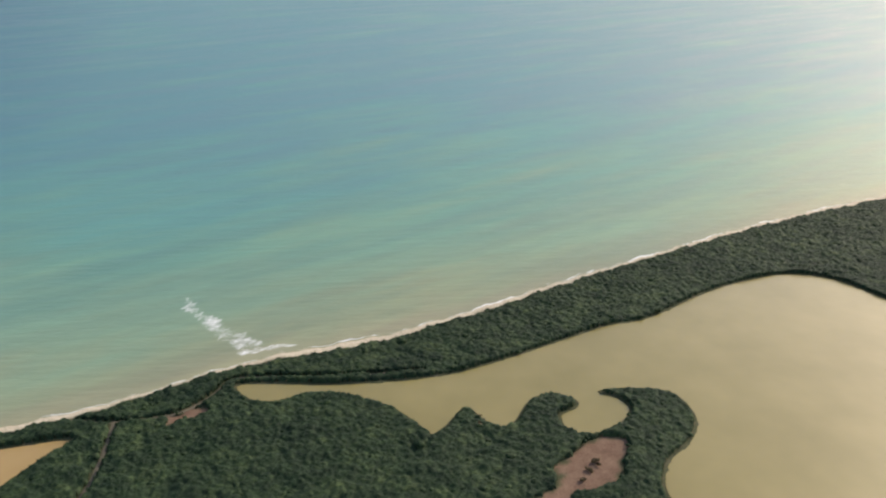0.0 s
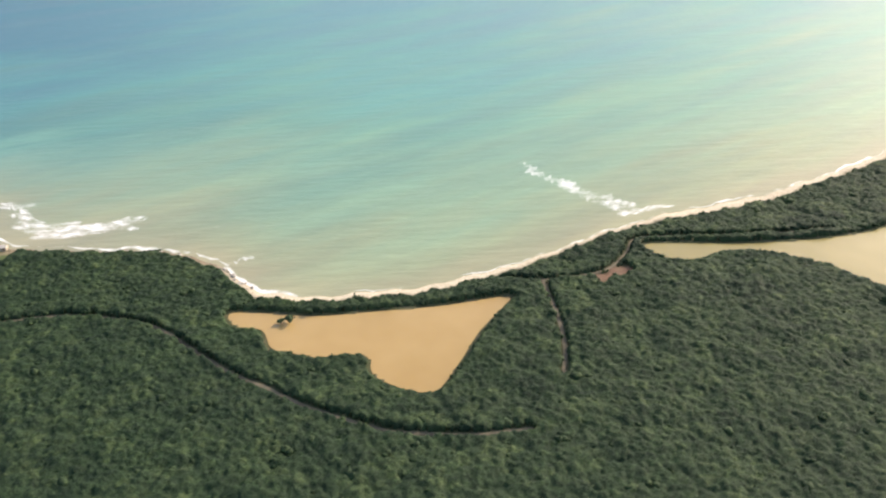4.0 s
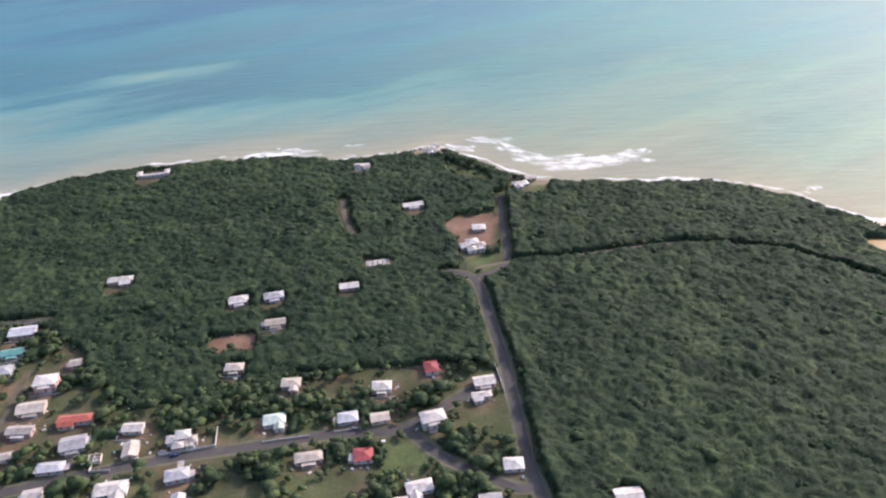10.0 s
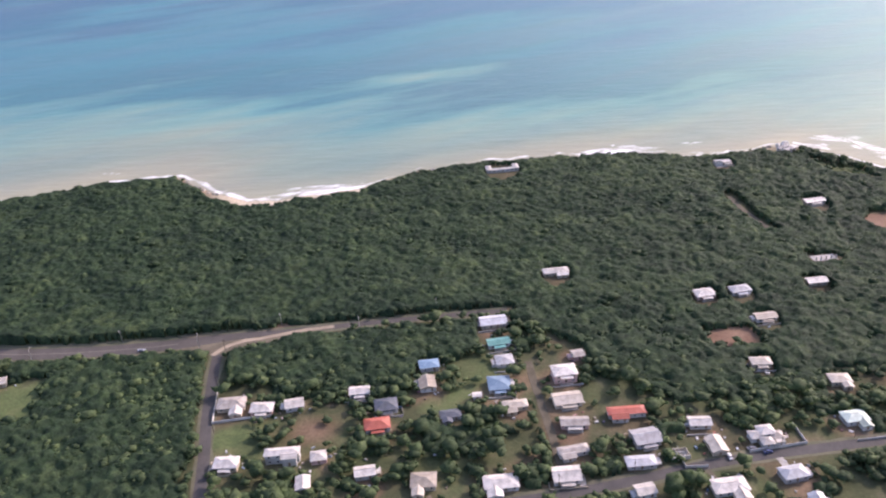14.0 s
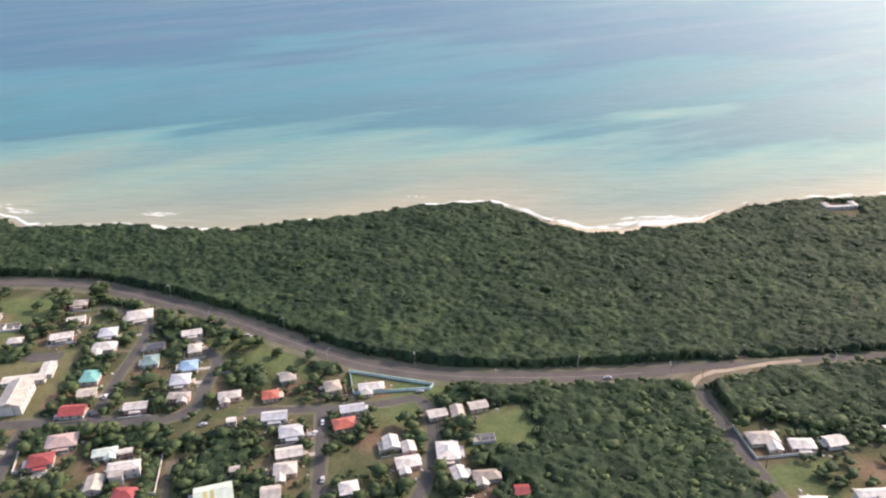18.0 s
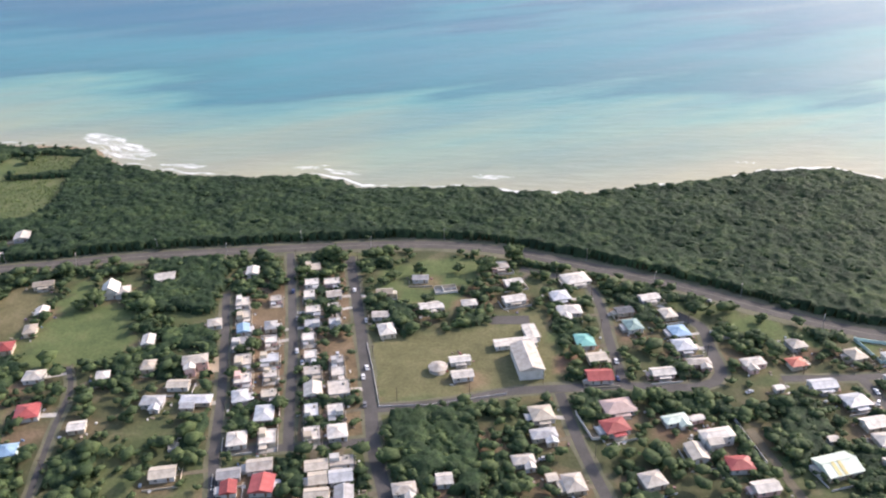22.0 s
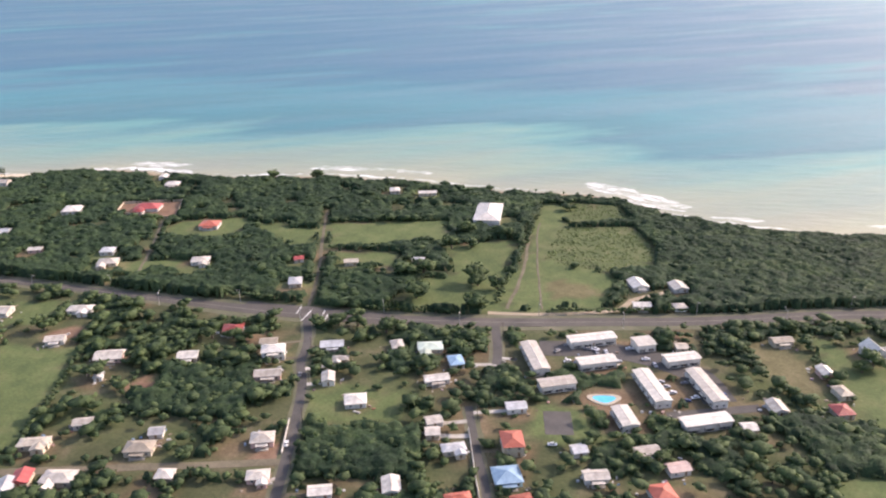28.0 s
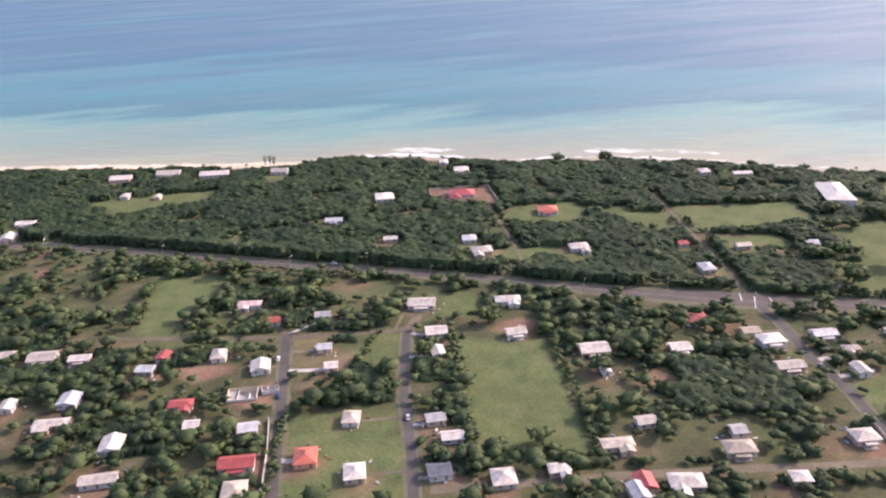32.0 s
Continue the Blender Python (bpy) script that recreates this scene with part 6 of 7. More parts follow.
qx, qy = qx[keep], qy[keep]
planted("scrub", PROTOS, qx, qy, land_height(qx, qy), r.uniform(0.7, 1.8, len(qx)), np.full(len(qx), -0.3), SCRUB, "low green scrub in rough pasture", "scrub")


# ---- single trees ----
def tree(seed):
    """A broad tree: tapered trunk with limbs, and a crown of leaf clumps; about 2 units wide, to be scaled."""
    rr = random.Random(seed)
    root = new("tree")
    bm = tube(bmesh.new(), 0, 0, 0, 0.12, 0.07, 1.0, 7)
    for k in range(4):
        a, up = k * 1.7 + rr.random(), rr.uniform(0.5, 0.8)
        m = Matrix.Translation((0, 0, up)) @ Matrix.Rotation(a, 4, "Z") @ Matrix.Rotation(0.8, 4, "Y") @ Matrix.Translation((0, 0, 0.35))
        bmesh.ops.create_cone(bm, cap_ends=True, segments=5, radius1=0.06, radius2=0.03, depth=0.7, matrix=m)
    part("trunk", bm, BARK, root)
    V, F = [], []
    for k in range(9):
        v, f = lump(seed * 31 + k, 20)
        off = np.array((rr.uniform(-0.5, 0.5), rr.uniform(-0.5, 0.5), 0.78 + rr.uniform(-0.3, 0.35)))
        F.append(f + sum(len(a) for a in V))
        V.append(v * rr.uniform(0.55, 0.8) + off)
    hung("crown", mesh_of("crown", np.vstack(V), np.vstack(F), LEAF_DARK, True), root)
    return tagged(root, "broad dark green tree with a rounded leafy crown", "tree", "single trees")


def palm(seed):
    """A coconut palm: leaning trunk and a head of drooping fronds."""
    rr = random.Random(seed)
    root = new("palm_tree")
    bm = tube(bmesh.new(), 0, 0, 0, 0.22, 0.14, 6.0, 7)
    bmesh.ops.translate(bm, verts=[v for v in bm.verts if v.co.z > 3], vec=(0.5, 0.2, 0))
    part("trunk", bm, BARK, root)
    for k in range(11):
        a, rise = k * 2 * math.pi / 11 + rr.uniform(-0.2, 0.2), rr.uniform(0.1, 0.7)
        bm = bmesh.new()
        rows = []
        for i in range(6):
            u = i / 5
            d, z, w = 2.6 * u, rise * 2.0 * u - 2.3 * u * u, 0.42 * math.sin(math.pi * min(0.97, 0.15 + u * 0.85))
            rows.append([bm.verts.new((d, s * w, z - abs(s) * 0.22)) for s in (-1, 0, 1)])
        for p, q in zip(rows[:-1], rows[1:]):
            bm.faces.new((p[0], p[1], q[1], q[0])), bm.faces.new((p[1], p[2], q[2], q[1]))
        bmesh.ops.transform(bm, matrix=pose(0.5, 0.2, 6.0) @ Matrix.Rotation(a, 4, "Z"), verts=bm.verts)
        part("frond", bm, LEAF_DARK, root)
    return tagged(root, "tall coconut palm with drooping green fronds", "palm tree", "palm trees")


FIELD_TREES_FIRST = [
    (-806, 700, 3.4), (-812, 690, 3.0), (-798, 694, 3.2), (-790, 684, 3.0), (-782, 676, 3.0), (-772, 664, 2.8), (-1655, 425, 3.2), (-1640, 433, 3.5),
    (-1618, 440, 2.8), (-1630, 399, 3.0), (-1660, 418, 2.6), (-1445, 401, 2.6), (-1431, 384, 2.8), (-2077, 398, 6.0), (-2048, 428, 6.2), (-2038, 391, 5.0),
    (-2110, 351, 4.4), (-2099, 353, 4.6), (-2080, 349, 4.6), (-2083, 434, 6.0), (-2091, 427, 6.4), (-2074, 518, 4.4), (-2046, 516, 4.6), (-2286, 622, 4.4),
    (-2244, 630, 4.2), (-2174, 318, 4.6), (-2210, 266, 5.0), (-1700, 445, 4.6), (-1692, 442, 3.8), (-1707, 447, 3.6), (-2044, 426, 5.0), (-2031, 424, 4.2),
]
FIELD_TREES_SECOND = [
    (-2079, 402, 5.2), (-2064, 492, 4.0), (-2077, 485, 4.2), (-2053, 518, 3.6), (-2072, 521, 3.4), (-2036, 388, 4.6), (-1821, 371, 4.8), (-1827, 366, 3.4),
    (-2286, 620, 2.6), (-2247, 628, 2.8), (-456, 527, 3.0), (-462, 526, 2.2), (-2228, 200, 4.0), (-2300, 262, 3.6),
]
FIELD_TREES = FIELD_TREES_FIRST + FIELD_TREES_SECOND
alone += [(x, y, s * 1.4) for x, y, s in FIELD_TREES]
BROAD = [tree(k) for k in range(6)]
for n, (x, y, s) in reversed(list(enumerate(alone))):
    m = pose(x, y, land_height(x, y) - 0.05, 0, 0, (n * 77) % 360) @ Matrix.Diagonal((s, s, s * (0.85 + 0.3 * ((n * 37) % 10) / 10), 1))
    if n < len(BROAD):
        BROAD[n].matrix_world = m
    else:
        copy_thing(BROAD[n % len(BROAD)], m)


def casuarina(seed):
    """A tall thin shore pine: several bare stems that fan out, with wispy upright sprays."""
    rr = random.Random(seed)
    root = new("shore_pine")
    bm, V, F = bmesh.new(), [], []
    for k in range(7):
        a, lean, tall_ = k * 0.9 + rr.random(), rr.uniform(0.06, 0.26), rr.uniform(6.5, 9.5)
        m = Matrix.Rotation(a, 4, "Z") @ Matrix.Rotation(lean, 4, "Y")
        bmesh.ops.create_cone(bm, cap_ends=True, segments=5, radius1=0.16, radius2=0.04, depth=tall_, matrix=m @ Matrix.Translation((0, 0, tall_ / 2)))
        for i in range(26):
            c = m @ Vector((rr.gauss(0, 0.3), rr.gauss(0, 0.3), tall_ * rr.uniform(0.35, 1.04)))
            d = Vector((rr.gauss(0, 0.4), rr.gauss(0, 0.4), 0.8)).normalized() * rr.uniform(0.5, 1.0)
            w = Vector((rr.gauss(0, 1), rr.gauss(0, 1), 0)).normalized() * 0.16
            n = len(V)
            V += [c - w, c + w, c + d + w * 0.3, c + d - w * 0.3]
            F.append((n, n + 1, n + 2, n + 3))
    part("trunk", bm, BARK, root)
    hung("crown", mesh_of("crown", V, F, LEAF_DARK), root)
    return tagged(root, "tall thin shore pine with several stems and wispy sprays", "tree", "shore pines")


for n, (x, y) in enumerate(((-2549, 566), (-2545, 568), (-2540, 566), (-2286, 626))):
    ob = casuarina(n)
    ob.matrix_world = pose(x, y, land_height(x, y) - 0.05, 0, 0, n * 50)


def shrub(seed):
    """A low wide bush of leaf clumps on short stems."""
    rr = random.Random(seed)
    root = new("shrub")
    bm, V, F = bmesh.new(), [], []
    for k in range(5):
        m = Matrix.Rotation(k * 1.3, 4, "Z") @ Matrix.Rotation(0.5, 4, "Y") @ Matrix.Translation((0, 0, 0.35))
        bmesh.ops.create_cone(bm, cap_ends=True, segments=5, radius1=0.05, radius2=0.02, depth=0.8, matrix=m)
        v, f = lump(seed * 17 + k, 26)
        F.append(f + sum(len(a) for a in V))
        V.append(v * rr.uniform(0.45, 0.7) + np.array((rr.uniform(-0.6, 0.6), rr.uniform(-0.6, 0.6), 0.45 + rr.uniform(-0.1, 0.15))))
    part("stems", bm, BARK, root)
    hung("crown", mesh_of("crown", np.vstack(V), np.vstack(F), DRY, True), root)
    return tagged(root, "dry reddish-brown bush at the lagoon's edge", "bush", "dry bushes by the lagoon")


for n, (x, y, size_) in enumerate(((40, 583, 5.0), (45, 576, 5.5), (34, 586, 4.5), (50, 571, 4.0), (124, 512, 4.0), (131, 522, 4.5), (117, 500, 3.8))):
    ob = shrub(n)
    ob.matrix_world = pose(x, y, land_height(x, y) - 0.05, 0, 0, n * 70) @ Matrix.Diagonal((size_, size_, size_ * 0.8, 1))
PALM_SPOTS = ((-1136, 648), (-1126, 655), (-960, 690), (-948, 688), (-930, 686), (-915, 686), (-905, 684), (-880, 684), (-868, 690), (-850, 696), (-2015, 628), (-2040, 630), (-2003, 627), (-2390, 606), (-2420, 602), (-2360, 606), (-2480, 588), (-2205, 632), (-2560, 552), (-2600, 544))
PALMS = [palm(k) for k in range(3)]
for n, (x, y) in enumerate(PALM_SPOTS):
    m = pose(x, y, land_height(x, y) - 0.05, 0, 0, n * 131 % 360) @ Matrix.Scale(0.78 + 0.06 * (n % 5), 4)
    if n < 3:
        PALMS[n].matrix_world = m
    else:
        copy_thing(PALMS[n % 3], m)

# ---- larger single buildings ----


def hall(x, y, w, d, high, yaw, kind, label, pitch=0.3):
    root = tagged(new("hall"), label, "building")
    root.matrix_world = pose(x, y, 1.5, 0, 0, yaw)
    wing(root, w, d, high, kind, "w", "w", pitch, Matrix.Identity(4))
    return root


hall(-2066, 560, 42, 20, 4.2, 97, "h", "large white-roofed hall beside the green fields", 0.34)
hall(-1577, 361, 22, 6, 2.6, 18, "g", "long low white school wing with a shallow roof", 0.10)
hall(-1569.5, 372, 6.5, 13, 2.6, 18, "g", "short low white school wing with a shallow roof", 0.10)
hall(-1570, 343, 24, 12, 5.4, 106, "g", "long white gabled school hall beside a playing field", 0.32)
house(-819, 704, 13, 10, 20, "w", "M")


def gazebo(x, y, r):
    root = tagged(new("gazebo"), "round white pavilion on the playing field", "pavilion")
    root.matrix_world = pose(x, y, 1.5)
    part("roof", tube(bmesh.new(), 0, 0, 2.6, r, 0.4, 1.5, 14), ROOFS["w"], root)
    part("floor_slab", tube(bmesh.new(), 0, 0, 0, r * 0.9, r * 0.9, 0.2, 14), CONCRETE, root)
    for k in range(8):
        a = k * math.pi / 4
        part("post", tube(bmesh.new(), 0.8 * r * math.cos(a), 0.8 * r * math.sin(a), 0, 0.12, 0.12, 2.7, 6), WALLS["w"], root)


gazebo(-1614, 333, 5.0)


def swimming_pool(x, y, yaw):
    root = tagged(new("swimming_pool"), "bright blue kidney-shaped swimming pool with pale deck", "swimming pool")
    root.matrix_world = pose(x, y, 1.5, 0, 0, yaw)
    ring = [(5.2 * math.cos(a) * (1 + 0.12 * math.cos(2 * a)), 3.4 * math.sin(a) + 0.7 * math.cos(2 * a)) for a in np.linspace(0, 2 * math.pi, 28, endpoint=False)]
    bm = bmesh.new()
    bm.faces.new([bm.verts.new((px, py, 0.22)) for px, py in ring])
    part("water", bm, POOL, root)
    bm = bmesh.new()
    inner, outer = [bm.verts.new((px, py, 0.30)) for px, py in ring], [bm.verts.new((px * 1.45, py * 1.5, 0.30)) for px, py in ring]
    low, rim = [bm.verts.new((px * 1.45, py * 1.5, 0.0)) for px, py in ring], [bm.verts.new((px, py, 0.1)) for px, py in ring]
    n = len(ring)
    for i in range(n):
        j = (i + 1) % n
        bm.faces.new((inner[i], inner[j], outer[j], outer[i])), bm.faces.new((outer[i], outer[j], low[j], low[i])), bm.faces.new((inner[j], inner[i], rim[i], rim[j]))
    part("deck", bm, WALLS["c"], root)


swimming_pool(-1953, 308, 12)


def boundary_wall(points, high=1.5, key="w", label="low white garden boundary wall with square piers"):
    root = tagged(new("boundary_wall"), label, "wall")
    x0, y0 = points[0]
    root.matrix_world = pose(x0, y0, 1.45)
    for (x1, y1), (x2, y2) in zip(points[:-1], points[1:]):
        length, turn = math.hypot(x2 - x1, y2 - y1), math.atan2(y2 - y1, x2 - x1)
        n = max(1, round(length / 5))
        for i in range(n):
            u = (i + 0.5) / n
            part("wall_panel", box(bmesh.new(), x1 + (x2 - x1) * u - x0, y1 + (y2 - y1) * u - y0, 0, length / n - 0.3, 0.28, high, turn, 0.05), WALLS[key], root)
            v = i / n
            part("pier", box(bmesh.new(), x1 + (x2 - x1) * v - x0, y1 + (y2 - y1) * v - y0, 0, 0.42, 0.42, high + 0.2, turn), WALLS[key], root)


boundary_wall(((-1400, 389), (-1376, 385), (-1352, 381), (-1353, 377), (-1393, 368), (-1400, 389)), 1.8, "t", "pale turquoise wall round a triangular garden")
boundary_wall(((-1199, 360), (-1193, 336), (-1178, 340), (-1164, 343)))
boundary_wall(((-952, 317), (-962, 316), (-964, 329)))
boundary_wall(((-931, 328), (-904, 335), (-907, 349)))
boundary_wall(((-1540, 325), (-1547, 318), (-1545, 306), (-1540, 294), (-1538, 289), (-1528, 292)))
boundary_wall(((-2351, 189), (-2341, 168), (-2330, 141)))
boundary_wall(((-2095, 252), (-2087, 227)))
boundary_wall(((-763, 405), (-759, 388), (-757, 378)))
boundary_wall(((-1475, 316), (-1465, 283), (-1472, 281)))
boundary_wall(((-2011, 265), (-2000, 232), (-1993, 212)))
boundary_wall(((-2367, 497), (-2340, 496), (-2311, 496), (-2331, 540), (-2376, 521), (-2367, 497)), 1.8, "c", "cream courtyard wall round a red-roofed villa")
boundary_wall(((-880, 338), (-857, 343)), 1.1)
boundary_wall(((-2456, 214), (-2445, 195), (-2439, 181)))
boundary_wall(((-1655, 352), (-1646, 327), (-1637, 300), (-1614, 304), (-1578, 318)), 0.7, "g", "low grey kerb wall round the playing field")


def ruin(x, y, w, d, yaw, seed):
    """Low bare walls of an unfinished house on a slab."""
    rr = random.Random(seed)
    root = tagged(new("unfinished_house"), "bare concrete walls of an unfinished roofless house", "unfinished house", "unfinished houses")
    root.matrix_world = pose(x, y, 1.5, 0, 0, yaw)
    part("slab", box(bmesh.new(), 0, 0, 0, w, d, 0.2), CONCRETE, root)
    for k, (px, py, a, b) in enumerate(((0, -0.5, 1, 0), (0, 0.5, 1, 0), (-0.5, 0, 0, 1), (0.5, 0, 0, 1), (-0.15, 0, 0, 1), (0.2, 0.1, 0.6, 0), (0.25, -0.25, 0, 0.5))):
        part("wall", box(bmesh.new(), px * w, py * d, 0.1, max(a * w, 0.25), max(b * d, 0.25), rr.uniform(0.9, 2.4)), WALLS[rr.choice("wcg")], root)
    for k in range(4):
        part("rubble", box(bmesh.new(), rr.uniform(-0.6, 0.6) * w, rr.uniform(-0.6, 0.6) * d, 0, rr.uniform(0.5, 1.4), rr.uniform(0.4, 1.0), rr.uniform(0.2, 0.5), rr.uniform(0, 3)), CONCRETE, root)


ruin(-2373, 205, 14, 10, 22, 1)
ruin(-2362, 212, 8, 6, 30, 2)
ruin(-1468, 385, 10, 8, 20, 3)
ruin(-1622, 415, 13, 7, 18, 4)
ruin(-1321, 337, 11, 6, 14, 5)
ruin(-964, 324, 9, 6, 14, 6)
ruin(-1719, 261, 9, 7, 18, 7)
ruin(174, 805, 15, 9, 30, 8)


def bare_columns(x, y, yaw):
    """A row of white concrete columns left standing on a slab."""
    root = tagged(new("unfinished_house"), "row of bare white concrete columns on a slab in a clearing", "unfinished house", "unfinished houses")
    root.matrix_world = pose(x, y, 1.5, 0, 0, yaw)
    part("slab", box(bmesh.new(), 0, 0, 0, 16, 7, 0.25), CONCRETE, root)
    for k in range(5):
        part("column", box(bmesh.new(), -6.8 + 3.4 * k, -2.6, 0.2, 0.7, 0.7, 2.9 + 0.3 * (k % 2), 0, 0.05), WALLS["w"], root)


bare_columns(-843.5, 515, 13)


def utility_pole():
    root = tagged(new("utility_pole"), "weathered wooden utility pole beside a village street", "utility pole", "poles along the streets")
    part("pole", tube(bmesh.new(), 0, 0, 0, 0.16, 0.11, 8.2, 7), BARK, root)
    bm = box(bmesh.new(), 0, 0, 7.5, 2.0, 0.12, 0.14)
    for x in (-0.85, 0.0, 0.85):
        tube(bm, x, 0, 7.64, 0.07, 0.05, 0.2, 6)
    part("crossarm", bm, BARK, root)
    return root


pole, first = utility_pole(), True
for w, kind, line in ROAD_LINES:
    if kind != "a":
        continue
    run = np.r_[0, np.cumsum(np.linalg.norm(np.diff(line, axis=0), axis=1))]
    for s in np.arange(12, run[-1] - 5, 36.0):
        x, y = np.interp(s, run, line[:, 0]), np.interp(s, run, line[:, 1])
        x2, y2 = np.interp(s + 3, run, line[:, 0]), np.interp(s + 3, run, line[:, 1])
        a = math.atan2(y2 - y, x2 - x)
        m = pose(x - (w / 2 + 1.2) * math.sin(a), y + (w / 2 + 1.2) * math.cos(a), 1.5, 0, 0, math.degrees(a) + 90)
        if y < 150:
            continue
        if first:
            pole.matrix_world, first = m, False
        else:
            copy_thing(pole, m)


# ---- crates, barrels and timber lying about the yards ----
r = np.random.RandomState(31)
yard = np.array([f for f in FOOTPRINTS if f[1] < np.interp(f[0], HIGHWAY_LINE[:, 0], HIGHWAY_LINE[:, 1]) + 8])
pick, turn = r.randint(len(yard), size=2600), r.uniform(0, 2 * math.pi, 2600)
away = yard[pick, 2] * 1.15 + r.uniform(1.0, 6.0, 2600)
ux, uy = yard[pick, 0] + away * np.cos(turn), yard[pick, 1] + away * np.sin(turn)
ok = np.ones(2600, bool)
for w, kind, line in ROAD_LINES:
    ok &= near_line(ux, uy, line) > w / 2 + 1.0
for fx, fy, fr in FOOTPRINTS:
    ok &= np.hypot(ux - fx, uy - fy) > fr * 1.2 + 0.8
ok &= near_line(ux, uy, HIGHWAY_LINE) > 9
ux, uy = ux[ok][:1500], uy[ok][:1500]
n = len(ux)
half_x, half_y, tall_, spin = r.uniform(0.2, 1.0, n), r.uniform(0.2, 0.6, n), r.uniform(0.25, 0.9, n), r.uniform(0, 3.14, n)
corners = np.array([(-1, -1, 0), (1, -1, 0), (1, 1, 0), (-1, 1, 0), (-1, -1, 1), (1, -1, 1), (1, 1, 1), (-1, 1, 1)], float)
bx_, by_ = corners[None, :, 0] * half_x[:, None], corners[None, :, 1] * half_y[:, None]
c, s = np.cos(spin)[:, None], np.sin(spin)[:, None]
V = np.stack([ux[:, None] + bx_ * c - by_ * s, uy[:, None] + bx_ * s + by_ * c, 1.45 + corners[None, :, 2] * tall_[:, None]], -1).reshape(-1, 3)
quads = np.array(((0, 3, 2, 1), (4, 5, 6, 7), (0, 1, 5, 4), (1, 2, 6, 5), (2, 3, 7, 6), (3, 0, 4, 7)))
F = (quads[None] + 8 * np.arange(n)[:, None, None]).reshape(-1, 4)
tagged(new("yard_clutter", mesh_of("yard_clutter", V, F, CLUTTER)), "scattered crates, timber and barrels in the village yards", "yard clutter", kind="stuff")

# ---- street lamps, cars, rocks ----
def street_lamp():
    root = tagged(new("street_lamp"), "tall grey metal street lamp beside the highway", "street lamp", "lamps along the highway")
    part("base_plate", box(bmesh.new(), 0, 0, 0, 0.5, 0.5, 0.12), CONCRETE, root)
    part("pole", tube(bmesh.new(), 0, 0, 0.1, 0.14, 0.09, 8.4, 8), METAL, root)
    bm = bmesh.new()
    bmesh.ops.create_cone(bm, cap_ends=True, segments=6, radius1=0.07, radius2=0.06, depth=2.4, matrix=Matrix.Translation((1.1, 0, 8.7)) @ Matrix.Rotation(math.radians(76), 4, "Y"))
    part("arm", bm, METAL, root)
    part("lamp_head", box(bmesh.new(), 2.5, 0, 8.9, 0.95, 0.4, 0.2, 0, 0.06), WALLS["w"], root, "pale lamp head")
    return root


gone = np.r_[0, np.cumsum(np.linalg.norm(np.diff(HIGHWAY_LINE, axis=0), axis=1))]
lamp, first = street_lamp(), True
for n, s in enumerate(np.arange(1000, gone[-1] - 20, 47.0)):
    x, y = np.interp(s, gone, HIGHWAY_LINE[:, 0]), np.interp(s, gone, HIGHWAY_LINE[:, 1])
    x2, y2 = np.interp(s + 5, gone, HIGHWAY_LINE[:, 0]), np.interp(s + 5, gone, HIGHWAY_LINE[:, 1])
    a, side = math.atan2(y2 - y, x2 - x), 1 if n % 2 else -1
    m = pose(x - side * 8.2 * math.sin(a), y + side * 8.2 * math.cos(a), 1.5, 0, 0, math.degrees(a) - side * 90)
    if first:
        lamp.matrix_world, first = m, False
    else:
        copy_thing(lamp, m)


def car(paint):
    root = tagged(new("car"), ("white", "silver", "grey", "navy")[CAR_PAINT.index(paint)] + " parked car with dark windows", "car", "parked cars")
    bm = box(bmesh.new(), 0, 0, 0.35, 4.3, 1.75, 0.6, 0, 0.15)
    part("body", bm, paint, root)
    bm = box(bmesh.new(), -0.15, 0, 0.93, 2.3, 1.5, 0.52, 0, 0.05)
    for v in bm.verts:
        if v.co.z > 1.2:
            v.co.x, v.co.y = -0.15 + (v.co.x + 0.15) * 0.72, v.co.y * 0.85
    part("cabin_glass", bm, GLASS, root)
    part("roof", box(bmesh.new(), -0.15, 0, 1.44, 1.55, 1.2, 0.06, 0, 0.02), paint, root)
    for x in (-1.35, 1.35):
        for y in (-0.8, 0.8):
            bm = bmesh.new()
            bmesh.ops.create_cone(bm, cap_ends=True, segments=12, radius1=0.33, radius2=0.33, depth=0.22, matrix=Matrix.Translation((x, y, 0.33)) @ Matrix.Rotation(math.pi / 2, 4, "X"))
            part("wheel", bm, RUBBER, root)
    return root


CARS = [car(p) for p in CAR_PAINT]
CAR_SPOTS_FIRST = [
    (-1405, 333, 60), (-1463, 334, 30), (-835, 348, 15), (-923, 328, 15), (-941, 324, 100), (-1525, 337, 100), (-1559, 273, 20), (-1650, 322, 107),
    (-1661, 375, 107), (-1676, 408, 107), (-1700, 372, 109), (-1690, 340, 109), (-1712, 402, 109), (-1718, 318, 110), (-1935, 352, 20), (-1930, 347, 110),
    (-1944, 362, 10), (-1966, 356, 5), (-1962, 357, 5), (-1896, 325, 110), (-2134, 300, 110), (-2372, 240, 110), (-1258, 397, 10), (-2393, 362, 0),
    (-1982, 350, 60), (-1975, 340, 30), (-1970, 340, 30), (-1961, 354, 110), (-1956, 355, 110), (-1924, 326, 20), (-1921, 321, 20), (-1915, 332, 20),
]
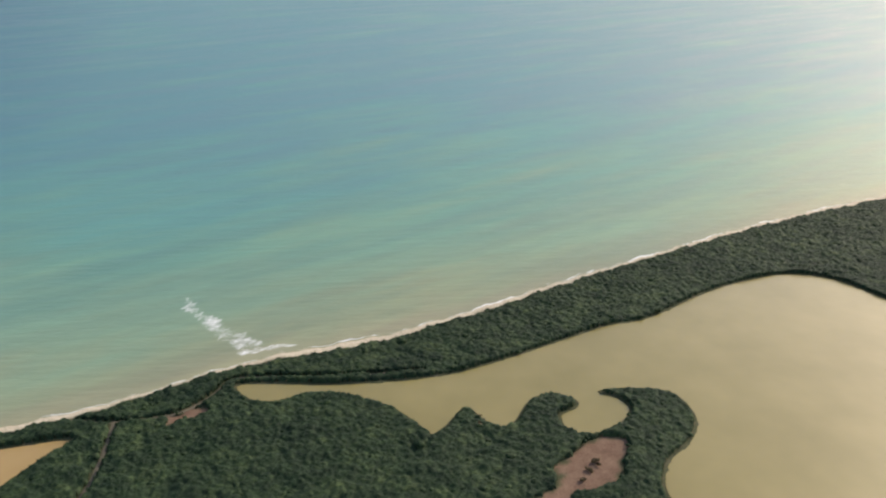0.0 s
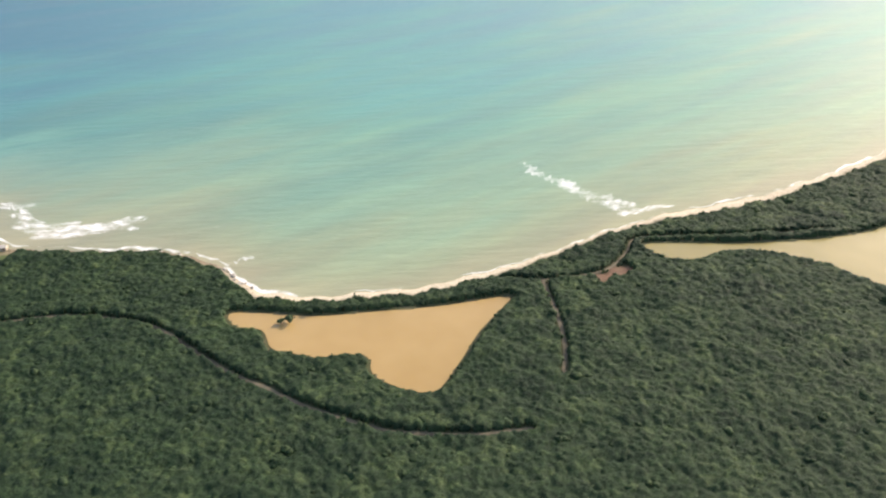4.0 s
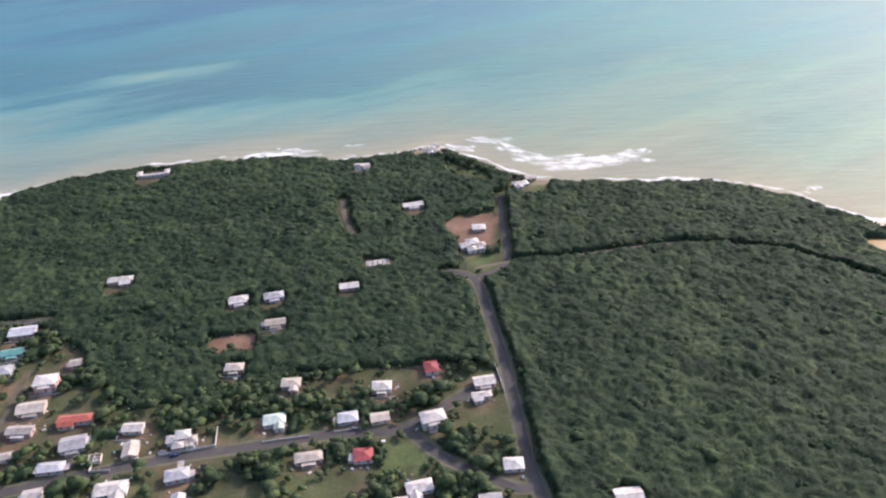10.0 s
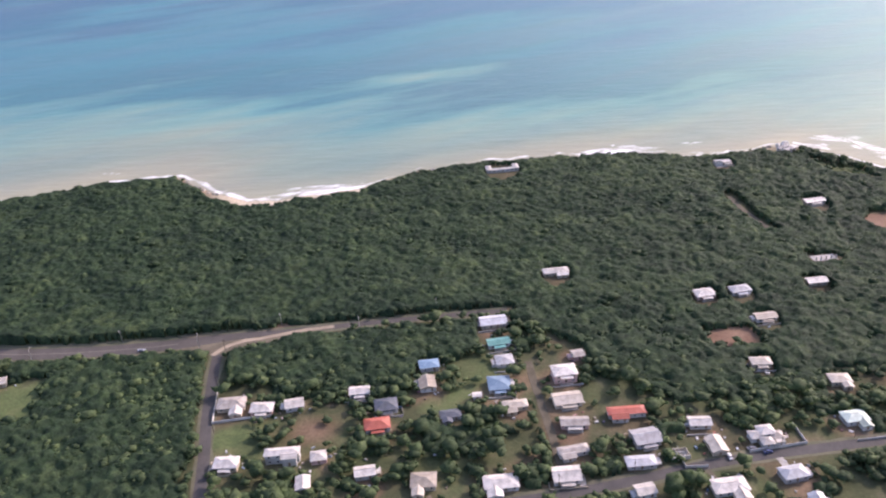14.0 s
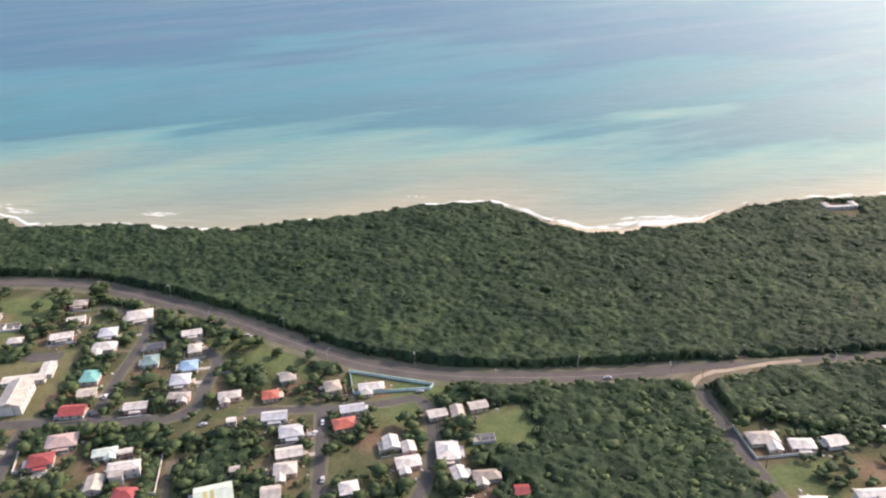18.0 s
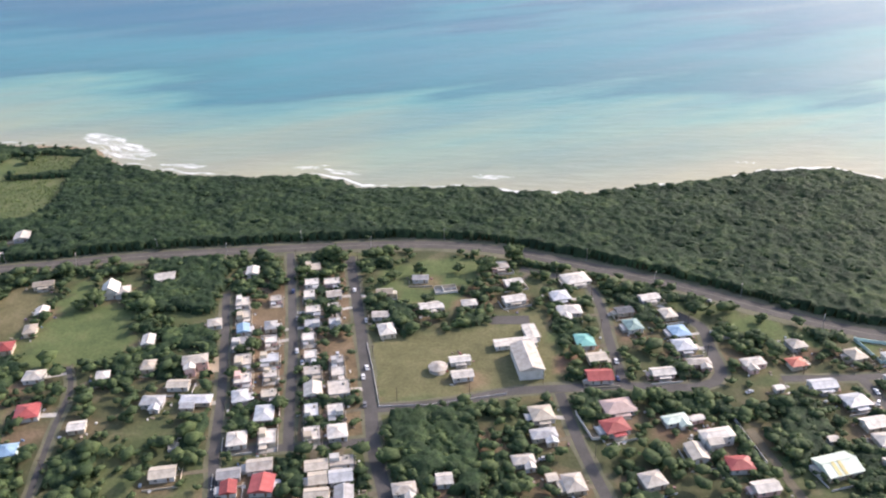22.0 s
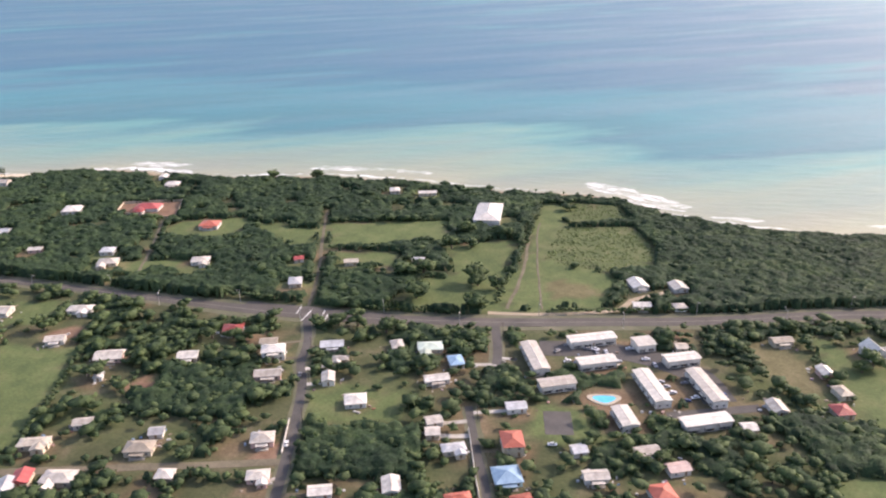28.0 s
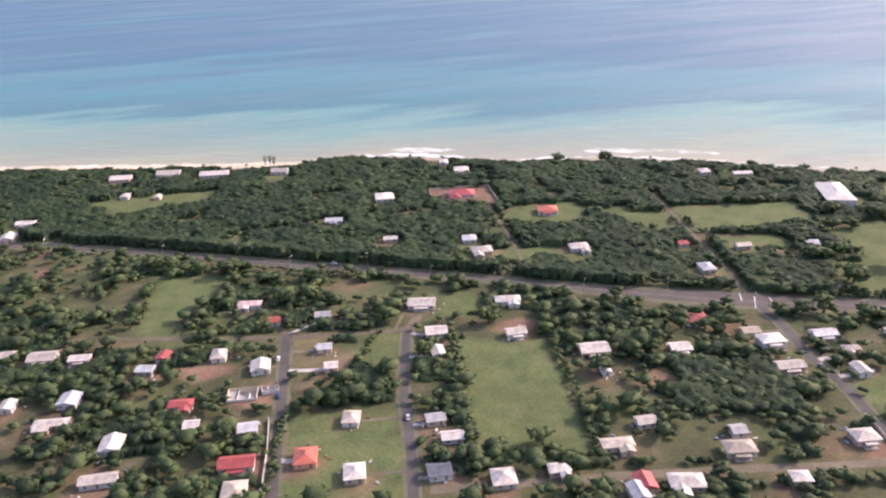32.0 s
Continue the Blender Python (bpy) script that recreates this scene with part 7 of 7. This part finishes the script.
CAR_SPOTS_SECOND = [
    (-1910, 319, 25), (-1914, 315, 25), (-1927, 330, 20), (-1972, 263, 10), (-1949, 346, 30), (-819, 338, 60), (-1644, 300, 105), (-1077, 320, 90),
    (-1073, 320, 90), (-1358, 374, 15), (-1525, 352, 100), (-1470, 421, 150), (-798, 370, 40), (-930, 330, 15), (-1700, 300, 110), (-1697, 318, 110),
    (-1668, 340, 110), (-1650, 330, 110), (-1684, 330, 110), (-1690, 400, 110), (-2108, 292, 110), (-2088, 234, 110), (-2356, 208, 112), (-2290, 205, 112),
    (-1403, 342, 100), (-1392, 300, 100),
]
CAR_SPOTS = CAR_SPOTS_FIRST + CAR_SPOTS_SECOND
for n, (x, y, turn) in enumerate(CAR_SPOTS):
    k = (0, 1, 0, 2, 0, 3, 1)[n % 7] if n > 3 else n
    m = pose(x, y, 1.6, 0, 0, turn)
    if n < 4:
        CARS[n].matrix_world = m
    else:
        copy_thing(CARS[k], m)


def rock(seed, material=ROCK, label="grey weathered limestone boulder at the water's edge"):
    rr = np.random.RandomState(seed)
    bm = bmesh.new()
    bmesh.ops.create_icosphere(bm, subdivisions=2, radius=1)
    k = rr.normal(size=(5, 3))
    for v in bm.verts:
        n = np.array(v.co)
        v.co = Vector(n * (0.8 + 0.12 * np.sin(3 * k @ n).sum() / 2 + rr.uniform(-0.06, 0.06)))
        v.co.z *= 0.6
    return tagged(new("rock", to_mesh("rock", bm, material)), label, "rock", "shore rocks")


ROCKS, spots = [rock(k) for k in range(4)], []
for x0, x1, count in ((-845, -770, 22), (-530, -496, 14), (-1345, -1290, 12), (-1136, -1100, 6), (-1950, -1925, 8), (-640, -560, 10)):
    for i in range(count):
        x = x0 + (x1 - x0) * (i + chance.random()) / count
        s = chance.uniform(1.2, 3.2)
        spots.append(pose(x, float(shore_y(x)) + chance.uniform(-5, 1.5), 0.3, 0, 0, chance.uniform(0, 360)) @ Matrix.Diagonal((s, s * 0.8, s, 1)))
for i in range(14):   # the pale outcrop on the point
    s = chance.uniform(2.0, 4.4)
    ob = rock(20 + i, ROCK_PALE, "pale limestone crag on the tip of the point")
    ob.matrix_world = pose(-819 + chance.uniform(-4, 4), 712 + chance.uniform(-9, 8), 1.6, 0, 0, chance.uniform(0, 360)) @ Matrix.Diagonal((s, s * 0.6, s * 1.7, 1))
for n, m in reversed(list(enumerate(spots))):
    if n < 4:
        ROCKS[n].matrix_world = m
    else:
        copy_thing(ROCKS[n % 4], m)

# ---- from units of the plan to metres ----
for me in bpy.data.meshes:
    me.transform(Matrix.Scale(PLAN, 4))
for ob in scene.objects:
    if ob.type in ("MESH", "EMPTY"):
        ob.location = ob.location * PLAN
